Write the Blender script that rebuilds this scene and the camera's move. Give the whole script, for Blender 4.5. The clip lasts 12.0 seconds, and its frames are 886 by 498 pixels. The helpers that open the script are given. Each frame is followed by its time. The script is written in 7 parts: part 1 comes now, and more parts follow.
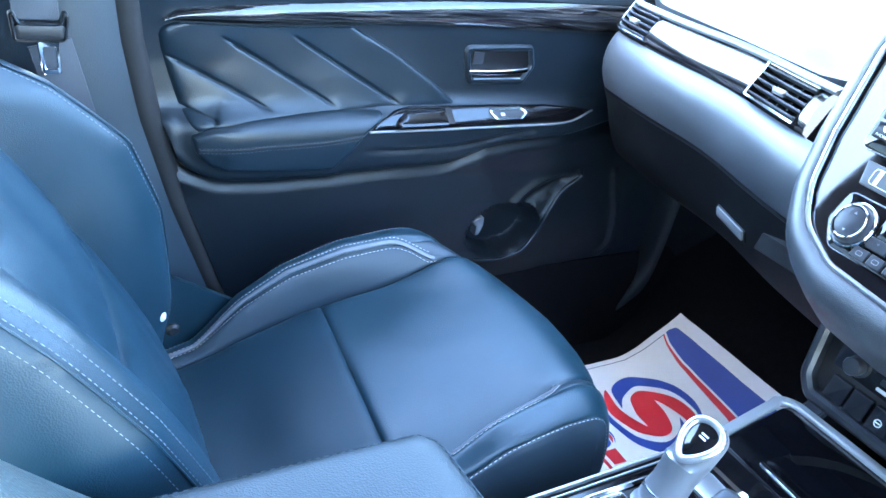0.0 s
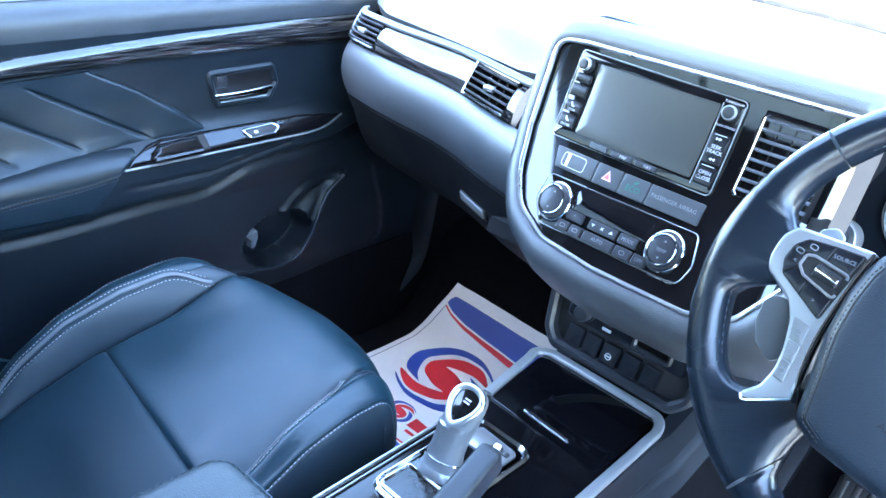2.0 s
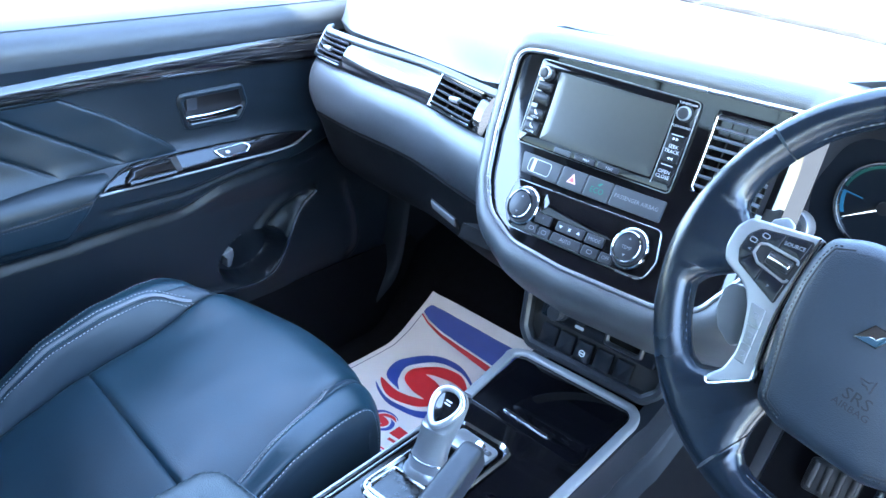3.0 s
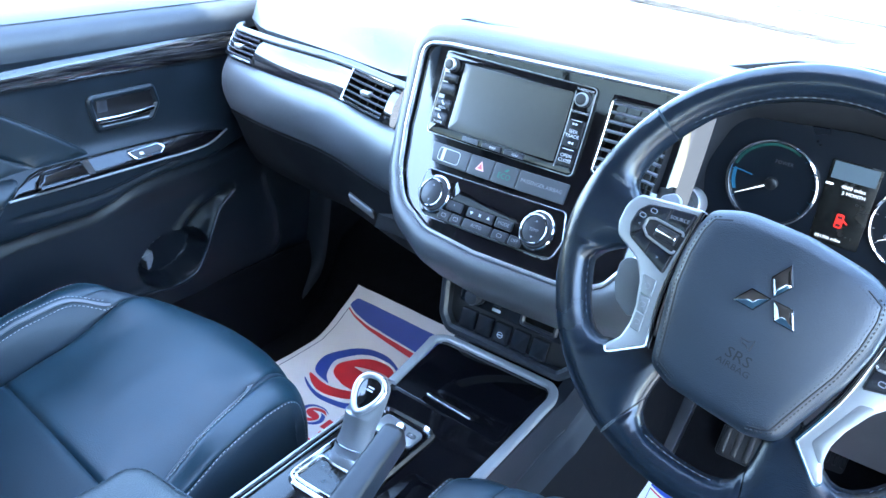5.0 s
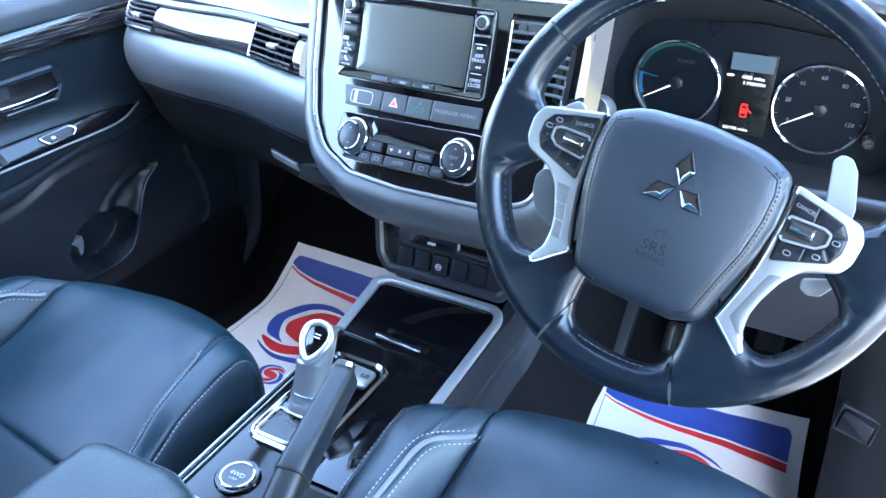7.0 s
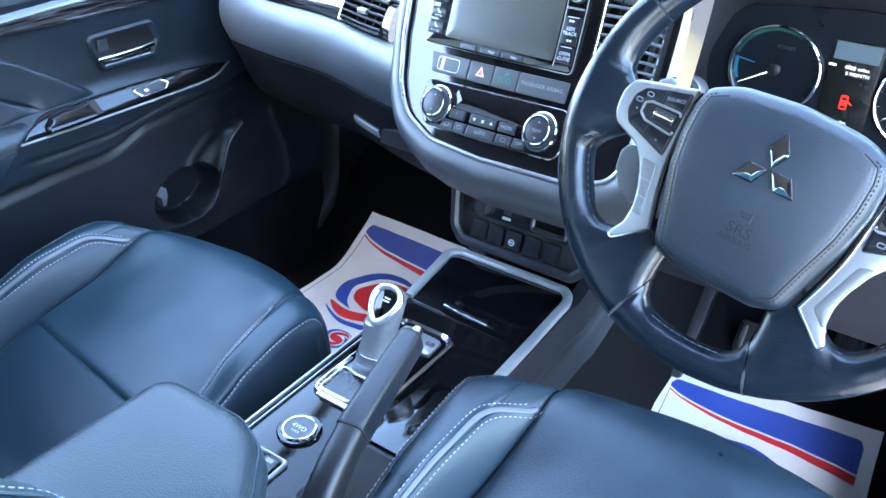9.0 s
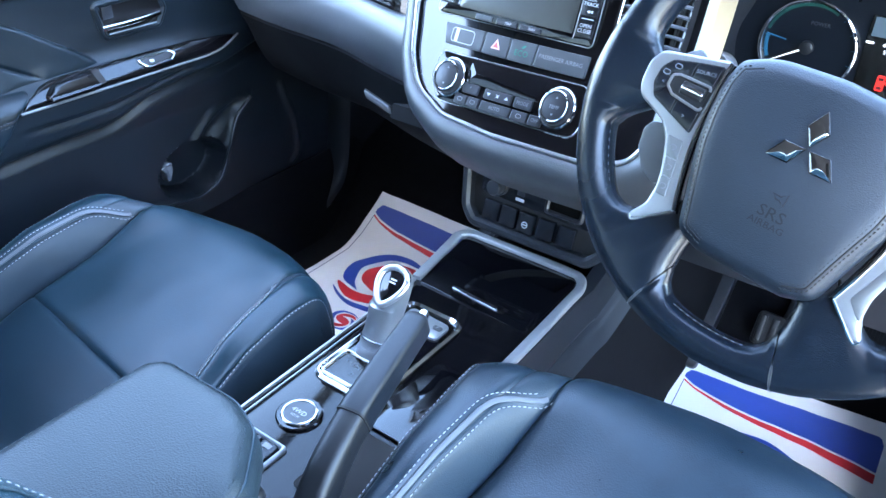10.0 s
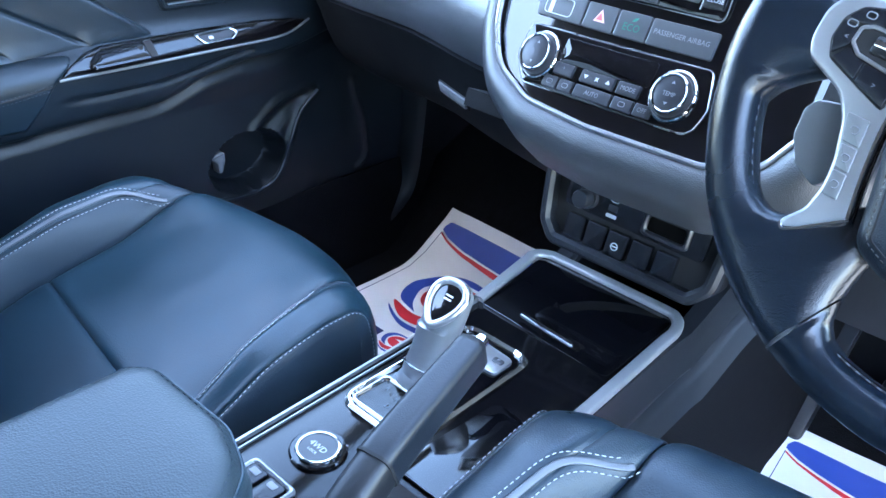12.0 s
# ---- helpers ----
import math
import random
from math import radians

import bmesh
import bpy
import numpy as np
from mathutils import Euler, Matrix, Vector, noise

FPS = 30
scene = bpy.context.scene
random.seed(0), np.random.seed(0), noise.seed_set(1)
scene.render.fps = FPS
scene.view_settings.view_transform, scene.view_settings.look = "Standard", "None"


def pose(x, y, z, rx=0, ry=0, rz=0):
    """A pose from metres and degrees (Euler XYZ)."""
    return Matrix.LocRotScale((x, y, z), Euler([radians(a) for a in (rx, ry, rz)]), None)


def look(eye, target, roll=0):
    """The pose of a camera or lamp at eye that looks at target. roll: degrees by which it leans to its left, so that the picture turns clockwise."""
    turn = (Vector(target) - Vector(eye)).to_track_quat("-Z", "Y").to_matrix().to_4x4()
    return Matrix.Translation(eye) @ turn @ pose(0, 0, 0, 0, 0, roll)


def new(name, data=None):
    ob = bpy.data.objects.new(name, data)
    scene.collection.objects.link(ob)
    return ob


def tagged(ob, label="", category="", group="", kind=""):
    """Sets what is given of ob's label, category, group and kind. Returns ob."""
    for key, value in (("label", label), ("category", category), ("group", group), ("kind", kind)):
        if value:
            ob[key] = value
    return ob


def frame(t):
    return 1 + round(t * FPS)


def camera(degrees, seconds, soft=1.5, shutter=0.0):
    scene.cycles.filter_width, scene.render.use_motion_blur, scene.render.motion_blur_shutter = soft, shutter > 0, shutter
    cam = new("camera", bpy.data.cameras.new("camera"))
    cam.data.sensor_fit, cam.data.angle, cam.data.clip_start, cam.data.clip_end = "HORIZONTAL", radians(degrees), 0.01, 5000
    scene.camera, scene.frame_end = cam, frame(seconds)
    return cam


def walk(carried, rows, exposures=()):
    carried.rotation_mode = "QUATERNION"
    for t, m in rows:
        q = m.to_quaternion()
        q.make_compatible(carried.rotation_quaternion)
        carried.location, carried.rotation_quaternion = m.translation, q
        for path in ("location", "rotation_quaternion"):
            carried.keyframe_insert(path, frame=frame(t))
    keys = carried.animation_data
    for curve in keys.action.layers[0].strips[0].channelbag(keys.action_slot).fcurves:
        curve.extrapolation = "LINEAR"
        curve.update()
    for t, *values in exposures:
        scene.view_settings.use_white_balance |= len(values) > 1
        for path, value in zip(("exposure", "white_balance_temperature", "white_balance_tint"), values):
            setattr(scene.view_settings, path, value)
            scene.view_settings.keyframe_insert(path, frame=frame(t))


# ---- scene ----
cam = camera(56.4, 12.0)
PATH = [
    (0, (0.3271, -0.7787, 0.8817), (-0.3961, -0.2800, 0.4039), 10.84),
    (0.5, (0.3481, -0.7664, 0.8873), (-0.3197, -0.2226, 0.3792), 9.98),
    (1, (0.3738, -0.7813, 0.9081), (-0.2521, -0.2026, 0.3852), 8.30),
    (1.5, (0.3981, -0.7967, 0.9283), (-0.1976, -0.1563, 0.4435), 8.56),
    (2, (0.3981, -0.7883, 0.9623), (-0.1692, -0.1088, 0.4972), 8.08),
    (2.5, (0.4051, -0.7953, 0.9726), (-0.1483, -0.0989, 0.5156), 7.13),
    (2.7, (0.4100, -0.8069, 0.9719), (-0.1424, -0.1073, 0.5186), 6.55),
    (4.3, (0.4319, -0.8181, 0.9755), (-0.0862, -0.0874, 0.5309), 6.42),
    (4.5, (0.4355, -0.8171, 0.9733), (-0.0681, -0.0793, 0.5238), 6.40),
    (5, (0.4475, -0.8211, 0.9788), (-0.0341, -0.0672, 0.5319), 6.02),
    (5.5, (0.4587, -0.8253, 0.9780), (-0.0111, -0.0670, 0.5260), 4.97),
    (6, (0.4672, -0.8240, 0.9755), (0.0171, -0.0639, 0.5069), 2.63),
    (6.5, (0.4737, -0.8204, 0.9726), (0.0587, -0.0528, 0.4841), 0.64),
    (6.7, (0.4747, -0.8232, 0.9738), (0.0698, -0.0540, 0.4794), 0.20),
    (8.5, (0.4767, -0.8368, 0.9655), (0.0092, -0.1171, 0.4523), 1.23),
    (9, (0.4734, -0.8357, 0.9582), (-0.0013, -0.1230, 0.4417), 1.77),
    (9.5, (0.4675, -0.8214, 0.9450), (-0.0087, -0.1125, 0.4247), 1.84),
    (10, (0.4565, -0.8060, 0.9335), (-0.0233, -0.1096, 0.3998), 2.54),
    (10.5, (0.4401, -0.7771, 0.9051), (-0.0742, -0.0911, 0.3904), 2.31),
    (11, (0.4243, -0.7372, 0.8688), (-0.1075, -0.0599, 0.3604), 3.54),
    (11.5, (0.4299, -0.7305, 0.8460), (-0.1136, -0.0537, 0.3494), 4.30),
    (12, (0.3813, -0.6908, 0.8215), (-0.1810, -0.0342, 0.3188), 4.42),
]
EXPO = [(0, 5.60, 5850, 4), (0.5, 5.42, 5900, 5), (1.0, 5.38, 5950, 6), (2.0, 5.34, 5900, 6), (4.5, 5.12, 5850, 5), (6.5, 5.18, 5950, 6), (8.5, 5.21, 6150, 8), (12, 5.14, 6150, 8)]
walk(cam, [(t, look(eye, target, roll)) for t, eye, target, roll in PATH], EXPO)

# ---- daylight ----
world = bpy.data.worlds.new("daylight")
scene.world = world
world.use_nodes = True
wn = world.node_tree.nodes
sky = wn.new("ShaderNodeTexSky")
sky.sky_type, sky.sun_disc = "NISHITA", False
SUN_EL, SUN_AZ = radians(51), radians(177)
sky.sun_elevation, sky.sun_rotation = SUN_EL, SUN_AZ
world.node_tree.links.new(sky.outputs[0], wn["Background"].inputs[0])
wn["Background"].inputs[1].default_value = 0.13
sun = new("sun", bpy.data.lights.new("sun", "SUN"))
sun.data.energy, sun.data.angle, sun.data.color = 1.75, radians(2.0), (1.0, 0.96, 0.9)
sun.matrix_world = look((math.sin(SUN_AZ) * math.cos(SUN_EL), math.cos(SUN_AZ) * math.cos(SUN_EL), math.sin(SUN_EL)), (0, 0, 0))


# ---- materials ----
def material(name, color, rough=0.5, metal=0.0, grain=0.0, grain_scale=400, vary=0.12, vary_scale=12, coat=0.0, rough_vary=0.1, spec=0.5, cells=False):
    """A surface with colour and gloss that vary at two scales and a fine relief, in metres."""
    m = bpy.data.materials.new(name)
    m.use_nodes = True
    nt = m.node_tree
    bsdf = nt.nodes["Principled BSDF"]
    bsdf.inputs["Roughness"].default_value = rough
    bsdf.inputs["Metallic"].default_value = metal
    bsdf.inputs["Coat Weight"].default_value = coat
    bsdf.inputs["Coat Roughness"].default_value = 0.04
    bsdf.inputs["Specular IOR Level"].default_value = spec
    tc = nt.nodes.new("ShaderNodeTexCoord")
    big = nt.nodes.new("ShaderNodeTexNoise")
    big.inputs["Scale"].default_value, big.inputs["Detail"].default_value = vary_scale, 5
    nt.links.new(tc.outputs["Object"], big.inputs["Vector"])
    ramp = nt.nodes.new("ShaderNodeMapRange")
    ramp.inputs["From Min"].default_value, ramp.inputs["From Max"].default_value = 0.3, 0.7
    ramp.inputs["To Min"].default_value, ramp.inputs["To Max"].default_value = 1 - vary, 1 + vary
    nt.links.new(big.outputs["Fac"], ramp.inputs["Value"])
    mix = nt.nodes.new("ShaderNodeVectorMath")
    mix.operation = "SCALE"
    mix.inputs[0].default_value = color
    nt.links.new(ramp.outputs[0], mix.inputs["Scale"])
    nt.links.new(mix.outputs[0], bsdf.inputs["Base Color"])
    rr = nt.nodes.new("ShaderNodeMapRange")
    rr.inputs["From Min"].default_value, rr.inputs["From Max"].default_value = 0.3, 0.7
    rr.inputs["To Min"].default_value, rr.inputs["To Max"].default_value = max(0.01, rough * (1 - rough_vary)), min(1, rough * (1 + rough_vary))
    nt.links.new(big.outputs["Fac"], rr.inputs["Value"])
    nt.links.new(rr.outputs[0], bsdf.inputs["Roughness"])
    if grain:
        fine = nt.nodes.new("ShaderNodeTexVoronoi" if cells else "ShaderNodeTexNoise")
        fine.inputs["Scale"].default_value = grain_scale
        nt.links.new(tc.outputs["Object"], fine.inputs["Vector"])
        bump = nt.nodes.new("ShaderNodeBump")
        bump.inputs["Strength"].default_value, bump.inputs["Distance"].default_value = grain, 0.0006
        nt.links.new(fine.outputs[0], bump.inputs["Height"])
        nt.links.new(bump.outputs[0], bsdf.inputs["Normal"])
    return m


def lit(name, color, strength):
    """A small light-giving mark of a display."""
    m = bpy.data.materials.new(name)
    m.use_nodes = True
    b = m.node_tree.nodes["Principled BSDF"]
    b.inputs["Base Color"].default_value = (*[0.25 * c for c in color], 1)
    b.inputs["Emission Color"].default_value = (*color, 1)
    b.inputs["Emission Strength"].default_value = strength
    return m


LEATHER = material("leather", (0.0085, 0.0255, 0.0385), 0.37, spec=0.45, grain=0.25, grain_scale=700, cells=True, vary=0.15, rough_vary=0.2)
LEATHER_WORN = material("worn_leather", (0.0045, 0.0078, 0.0130), 0.24, grain=0.14, grain_scale=1000, cells=True, vary=0.12, vary_scale=14, rough_vary=0.15, spec=0.5)
LEATHER_CREASED = material("creased_leather", (0.0115, 0.0225, 0.0335), 0.36, spec=0.5, grain=0.25, grain_scale=650, cells=True, vary=0.2, vary_scale=25, rough_vary=0.25)
LEATHER_SIDE = material("leather_side_panel", (0.017, 0.029, 0.040), 0.42, spec=0.42, grain=0.25, grain_scale=700, cells=True)
LEATHER_PAD = material("grained_leather", (0.018, 0.029, 0.0355), 0.42, spec=0.42, grain=0.45, grain_scale=620, cells=True)
DOOR_LEATHER = material("door_leather", (0.0050, 0.0112, 0.0172), 0.36, spec=0.44, grain=0.25, grain_scale=700, cells=True, vary=0.12, rough_vary=0.15)
PERFORATED = material("leather_insert", (0.0070, 0.0205, 0.0315), 0.40, spec=0.32, grain=0.25, grain_scale=900, cells=True)
SOFT = material("soft_touch_plastic", (0.050, 0.056, 0.064), 0.34, spec=0.85, grain=0.4, grain_scale=900, cells=True)
DOOR_LOW = material("door_plastic", (0.0040, 0.0064, 0.0096), 0.38, grain=0.4, grain_scale=800, cells=True, spec=0.42)
DOOR_UP = material("door_soft_skin", (0.0053, 0.0092, 0.0136), 0.35, spec=0.42, grain=0.35, grain_scale=700, cells=True)
LEDGE = material("grey_ledge_plastic", (0.028, 0.034, 0.041), 0.40, spec=0.5, grain=0.4, grain_scale=900, cells=True)
SOFT_DARK = material("dark_grained_plastic", (0.010, 0.012, 0.015), 0.55, spec=0.35, grain=0.4, grain_scale=800, cells=True)
HARD = material("hard_plastic", (0.0110, 0.0128, 0.017), 0.42, grain=0.3, grain_scale=900, cells=True)
RUBBERY = material("matt_black_plastic", (0.008, 0.009, 0.011), 0.45, grain=0.2, grain_scale=900)
GLOSS = material("piano_black", (0.003, 0.003, 0.004), 0.05, coat=0.3, vary=0.3, rough_vary=0.5, vary_scale=40)
SILVER = material("satin_silver", (0.62, 0.63, 0.65), 0.28, metal=0.9, grain=0.05, grain_scale=1500, vary=0.05)
SATIN = material("satin_trim", (0.38, 0.39, 0.40), 0.42, metal=0.55, grain=0.05, grain_scale=1500, vary=0.05)
SILVER_PAINT = material("silver_paint", (0.38, 0.39, 0.40), 0.34, metal=0.75, grain=0.08, grain_scale=2000, vary=0.05)
CHROME = material("chrome", (0.85, 0.86, 0.88), 0.07, metal=1.0, vary=0.03)
# Near black: real black parts, and painted shade in recesses and under the dash.
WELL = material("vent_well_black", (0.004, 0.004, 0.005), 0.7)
DARK_CHROME = material("dark_chrome", (0.34, 0.35, 0.37), 0.08, metal=1.0, vary=0.03)
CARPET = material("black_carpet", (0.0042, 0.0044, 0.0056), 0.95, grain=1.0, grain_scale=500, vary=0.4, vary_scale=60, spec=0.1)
PAPER = material("white_paper", (0.78, 0.79, 0.80), 0.55, grain=0.15, grain_scale=60, vary=0.05, vary_scale=8)
INK_BLUE = material("blue_ink", (0.035, 0.075, 0.36), 0.5, vary=0.08)
INK_NAVY = material("navy_ink", (0.02, 0.03, 0.12), 0.5, vary=0.08)
INK_RED = material("red_ink", (0.62, 0.03, 0.045), 0.5, vary=0.08)
THREAD = material("light_thread", (0.40, 0.42, 0.45), 0.7, vary=0.1)
THREAD_MID = material("pale_grey_thread", (0.20, 0.215, 0.24), 0.7, vary=0.1)
THREAD_DARK = material("grey_thread", (0.085, 0.092, 0.105), 0.7, vary=0.1)
PAD_SKIN = material("airbag_skin", (0.011, 0.0170, 0.0260), 0.41, spec=0.55, grain=0.28, grain_scale=1100, cells=True)
PIPING = material("silver_grey_piping", (0.095, 0.105, 0.12), 0.4, grain=0.2, grain_scale=900, cells=True)
MARK = material("white_print", (0.48, 0.50, 0.53), 0.5)
MARK_DIM = material("grey_print", (0.20, 0.21, 0.23), 0.5)
BUTTON_BLACK = material("gloss_black_button", (0.007, 0.008, 0.011), 0.24, spec=0.4, grain=0.05, grain_scale=1200)
MARK_FAINT = material("faint_print", (0.07, 0.075, 0.085), 0.5)
SCREEN = material("display_glass", (0.010, 0.0105, 0.010), 0.24, vary=0.5, vary_scale=45, rough_vary=0.35, spec=0.5)
BUTTON = material("grey_button", (0.048, 0.053, 0.059), 0.33, grain=0.1, grain_scale=1200)
BUTTON_DARK = material("black_button", (0.018, 0.020, 0.025), 0.35, grain=0.1, grain_scale=1200)
BELT = material("seat_belt_webbing", (0.05, 0.055, 0.065), 0.6, grain=0.8, grain_scale=900, vary=0.1)
FABRIC = material("headliner_fabric", (0.05, 0.05, 0.053), 0.9, grain=0.3, grain_scale=700)
DIAL = material("dial_face", (0.006, 0.008, 0.012), 0.30, spec=0.3, vary=0.1)
GROUND = material("concrete", (0.24, 0.235, 0.225), 0.9, grain=0.8, grain_scale=90, vary=0.2, vary_scale=3)
PAINT = material("body_paint", (0.30, 0.31, 0.33), 0.25, metal=0.4, coat=0.7)
LED_WHITE = lit("white_readout", (0.85, 0.92, 1.0), 0.09)
LED_RED = lit("red_warning_light", (1.0, 0.03, 0.02), 0.045)
LED_GREEN = lit("green_indicator", (0.05, 0.55, 0.38), 0.0030)
LED_DIM = lit("dim_green_scale", (0.02, 0.20, 0.16), 0.0006)
LED_BLUE = lit("blue_scale_light", (0.05, 0.30, 0.55), 0.006)
LED_PANEL = lit("readout_panel", (0.25, 0.36, 0.45), 0.0022)


STREAK = material("streaked_gloss_black", (0.012, 0.012, 0.014), 0.09, coat=1.0, vary=0.2)
nt = STREAK.node_tree
wv_ = nt.nodes.new("ShaderNodeTexNoise")
wv_.inputs["Scale"].default_value, wv_.inputs["Detail"].default_value = 1.0, 6
mp_ = nt.nodes.new("ShaderNodeMapping")
mp_.inputs["Scale"].default_value = (14, 14, 420)
tc_ = nt.nodes.new("ShaderNodeTexCoord")
rp_ = nt.nodes.new("ShaderNodeValToRGB")
rp_.color_ramp.elements[0].position, rp_.color_ramp.elements[0].color = 0.45, (0.003, 0.003, 0.004, 1)
rp_.color_ramp.elements[1].position, rp_.color_ramp.elements[1].color = 0.72, (0.055, 0.055, 0.058, 1)
nt.links.new(tc_.outputs["Object"], mp_.inputs["Vector"])
nt.links.new(mp_.outputs[0], wv_.inputs["Vector"])
nt.links.new(wv_.outputs["Fac"], rp_.inputs["Fac"])
nt.links.new(rp_.outputs[0], nt.nodes["Principled BSDF"].inputs["Base Color"])


STREAK_TOP = STREAK.copy()
STREAK_TOP.name = "streaked_console_black"
STREAK_TOP.node_tree.nodes["Principled BSDF"].inputs["Coat Weight"].default_value = 0.0
STREAK_TOP.node_tree.nodes["Principled BSDF"].inputs["Specular IOR Level"].default_value = 0.3
STREAK_TOP.node_tree.nodes["Mapping"].inputs["Scale"].default_value = (260, 9, 9)
STREAK_TOP.node_tree.nodes["Color Ramp"].color_ramp.elements[1].color = (0.009, 0.0085, 0.008, 1)


# ---- tools ----
V3 = Vector


def thing(name, base, label, category, group="", kind=""):
    """An Empty at the base of a thing; its parts are built in world coordinates."""
    ob = new(name)
    ob.location = base
    ob.empty_display_size = 0.05
    return tagged(ob, label, category, group, kind)


def finish(name, bm, mat, smooth=40):
    bmesh.ops.recalc_face_normals(bm, faces=bm.faces[:])
    me = bpy.data.meshes.new(name)
    bm.to_mesh(me)
    bm.free()
    me.materials.append(mat)
    if smooth:
        me.polygons.foreach_set("use_smooth", [True] * len(me.polygons))
        me.set_sharp_from_angle(angle=radians(smooth))
    return me


def part(name, bm, mat, parent, label="", smooth=40):
    ob = new(name, finish(name, bm, mat, smooth))
    ob.parent = parent
    if parent.parent is None and parent.type == "EMPTY":
        ob.matrix_parent_inverse = Matrix.Translation(-V3(parent.location))
    return tagged(ob, label)


def solo(name, bm, mat, label, category, kind="", smooth=40, group=""):
    return tagged(new(name, finish(name, bm, mat, smooth)), label, category, group, kind)


def merge(*bms):
    out = bmesh.new()
    for b in bms:
        me = bpy.data.meshes.new("tmp")
        b.to_mesh(me)
        b.free()
        out.from_mesh(me)
        bpy.data.meshes.remove(me)
    return out


def rbox(center, size, bevel=0.004, segs=3, rot=(0, 0, 0), taper=1.0):
    bm = bmesh.new()
    bmesh.ops.create_cube(bm, size=1.0)
    for v in bm.verts:
        k = taper if v.co.z > 0 else 1.0
        v.co = V3((v.co.x * size[0] * k, v.co.y * size[1] * k, v.co.z * size[2]))
    if bevel:
        bmesh.ops.bevel(bm, geom=bm.edges[:], offset=min(bevel, 0.49 * min(size)), segments=segs, affect="EDGES", profile=0.5)
    bmesh.ops.transform(bm, matrix=pose(*center, *rot), verts=bm.verts[:])
    return bm


def fillet(points, radius, n=6):
    """A closed outline with rounded corners; radius: one number or one for each corner."""
    out, count = [], len(points)
    for i, p in enumerate(points):
        r = radius[i] if isinstance(radius, (list, tuple)) else radius
        p, a, b = V3((*p, 0)), V3((*points[i - 1], 0)), V3((*points[(i + 1) % count], 0))
        da, db = (a - p).normalized(), (b - p).normalized()
        ang = max(0.05, da.angle(db, math.pi))
        cut = min(r / max(math.tan(ang / 2), 1e-3), 0.48 * (a - p).length, 0.48 * (b - p).length)
        if cut < 1e-5 or ang > 3.1:
            out.append((p.x, p.y))
            continue
        for k in range(n + 1):
            t = k / n
            q = (p + da * cut) * (1 - t) ** 2 + p * 2 * t * (1 - t) + (p + db * cut) * t**2
            out.append((q.x, q.y))
    return out


def rect(cx, cy, w, h, r=0.003, n=5):
    return fillet([(cx - w / 2, cy - h / 2), (cx + w / 2, cy - h / 2), (cx + w / 2, cy + h / 2), (cx - w / 2, cy + h / 2)], r, n)


def disc(cx, cy, r, n=40, ry=None):
    return [(cx + r * math.cos(2 * math.pi * k / n), cy + (ry or r) * math.sin(2 * math.pi * k / n)) for k in range(n)]


def inset(outline, d):
    """The outline moved inwards by d."""
    n = len(outline)
    area = sum(outline[i - 1][0] * outline[i][1] - outline[i][0] * outline[i - 1][1] for i in range(n))
    s = 1 if area > 0 else -1
    out = []
    for i in range(n):
        a, p, b = V3((*outline[i - 1], 0)), V3((*outline[i], 0)), V3((*outline[(i + 1) % n], 0))
        t = (b - a)
        if t.length < 1e-9:
            out.append(outline[i])
            continue
        t.normalize()
        out.append((p.x - s * t.y * d, p.y + s * t.x * d))
    return out


def slab(outline, place, d0, d1, bevel=0.001, steps=2, cuts=0.0):
    """A plate with a rounded rim on a surface: place(a, b, d) gives the point d above it. cuts: step at which it is cut to follow a bent surface."""
    bm = bmesh.new()
    rings = [(0.0, d0)]
    b = min(bevel, abs(d1 - d0) * 0.9)
    sgn = 1 if d1 > d0 else -1
    for k in range(steps + 1):
        a = k / steps * math.pi / 2
        rings.append((b * (1 - math.cos(a)), d1 - sgn * b * (1 - math.sin(a))))
    if not b:
        rings = rings[:2]
    last = None
    for off, d in rings:
        ring = [bm.verts.new((p[0], p[1], d)) for p in (inset(outline, off) if off else outline)]
        if last:
            for i in range(len(ring)):
                bm.faces.new((last[i - 1], last[i], ring[i], ring[i - 1]))
        else:
            first = ring
        last = ring
    caps = [bm.faces.new(last), bm.faces.new(first[::-1])]
    bm.normal_update()
    if cuts:
        for axis in (0, 1):
            lo, hi = min(p[axis] for p in outline), max(p[axis] for p in outline)
            for k in range(1, int((hi - lo) / cuts) + 1):
                co, no = V3((0, 0, 0)), V3((0, 0, 0))
                co[axis], no[axis] = lo + k * cuts, 1.0
                bmesh.ops.bisect_plane(bm, geom=bm.verts[:] + bm.edges[:] + bm.faces[:], plane_co=co, plane_no=no, dist=1e-6)
        bmesh.ops.triangulate(bm, faces=[f for f in bm.faces if len(f.verts) > 4])
    else:
        bmesh.ops.triangulate(bm, faces=caps)
    for v in bm.verts:
        v.co = place(*v.co)
    return bm


def shrink(outline, k):
    """The outline scaled towards its middle."""
    cx, cy = sum(p[0] for p in outline) / len(outline), sum(p[1] for p in outline) / len(outline)
    return [(cx + (p[0] - cx) * k, cy + (p[1] - cy) * k) for p in outline]


def dome(place, rings):
    """A closed cushion from outlines at heights, low to high."""
    bm = bmesh.new()
    last = None
    for outline, d in rings:
        ring = [bm.verts.new(place(*p, d)) for p in outline]
        if last:
            for i in range(len(ring)):
                bm.faces.new((last[i - 1], last[i], ring[i], ring[i - 1]))
        else:
            bm.faces.new(ring[::-1])
        last = ring
    bm.faces.new(last)
    return bm


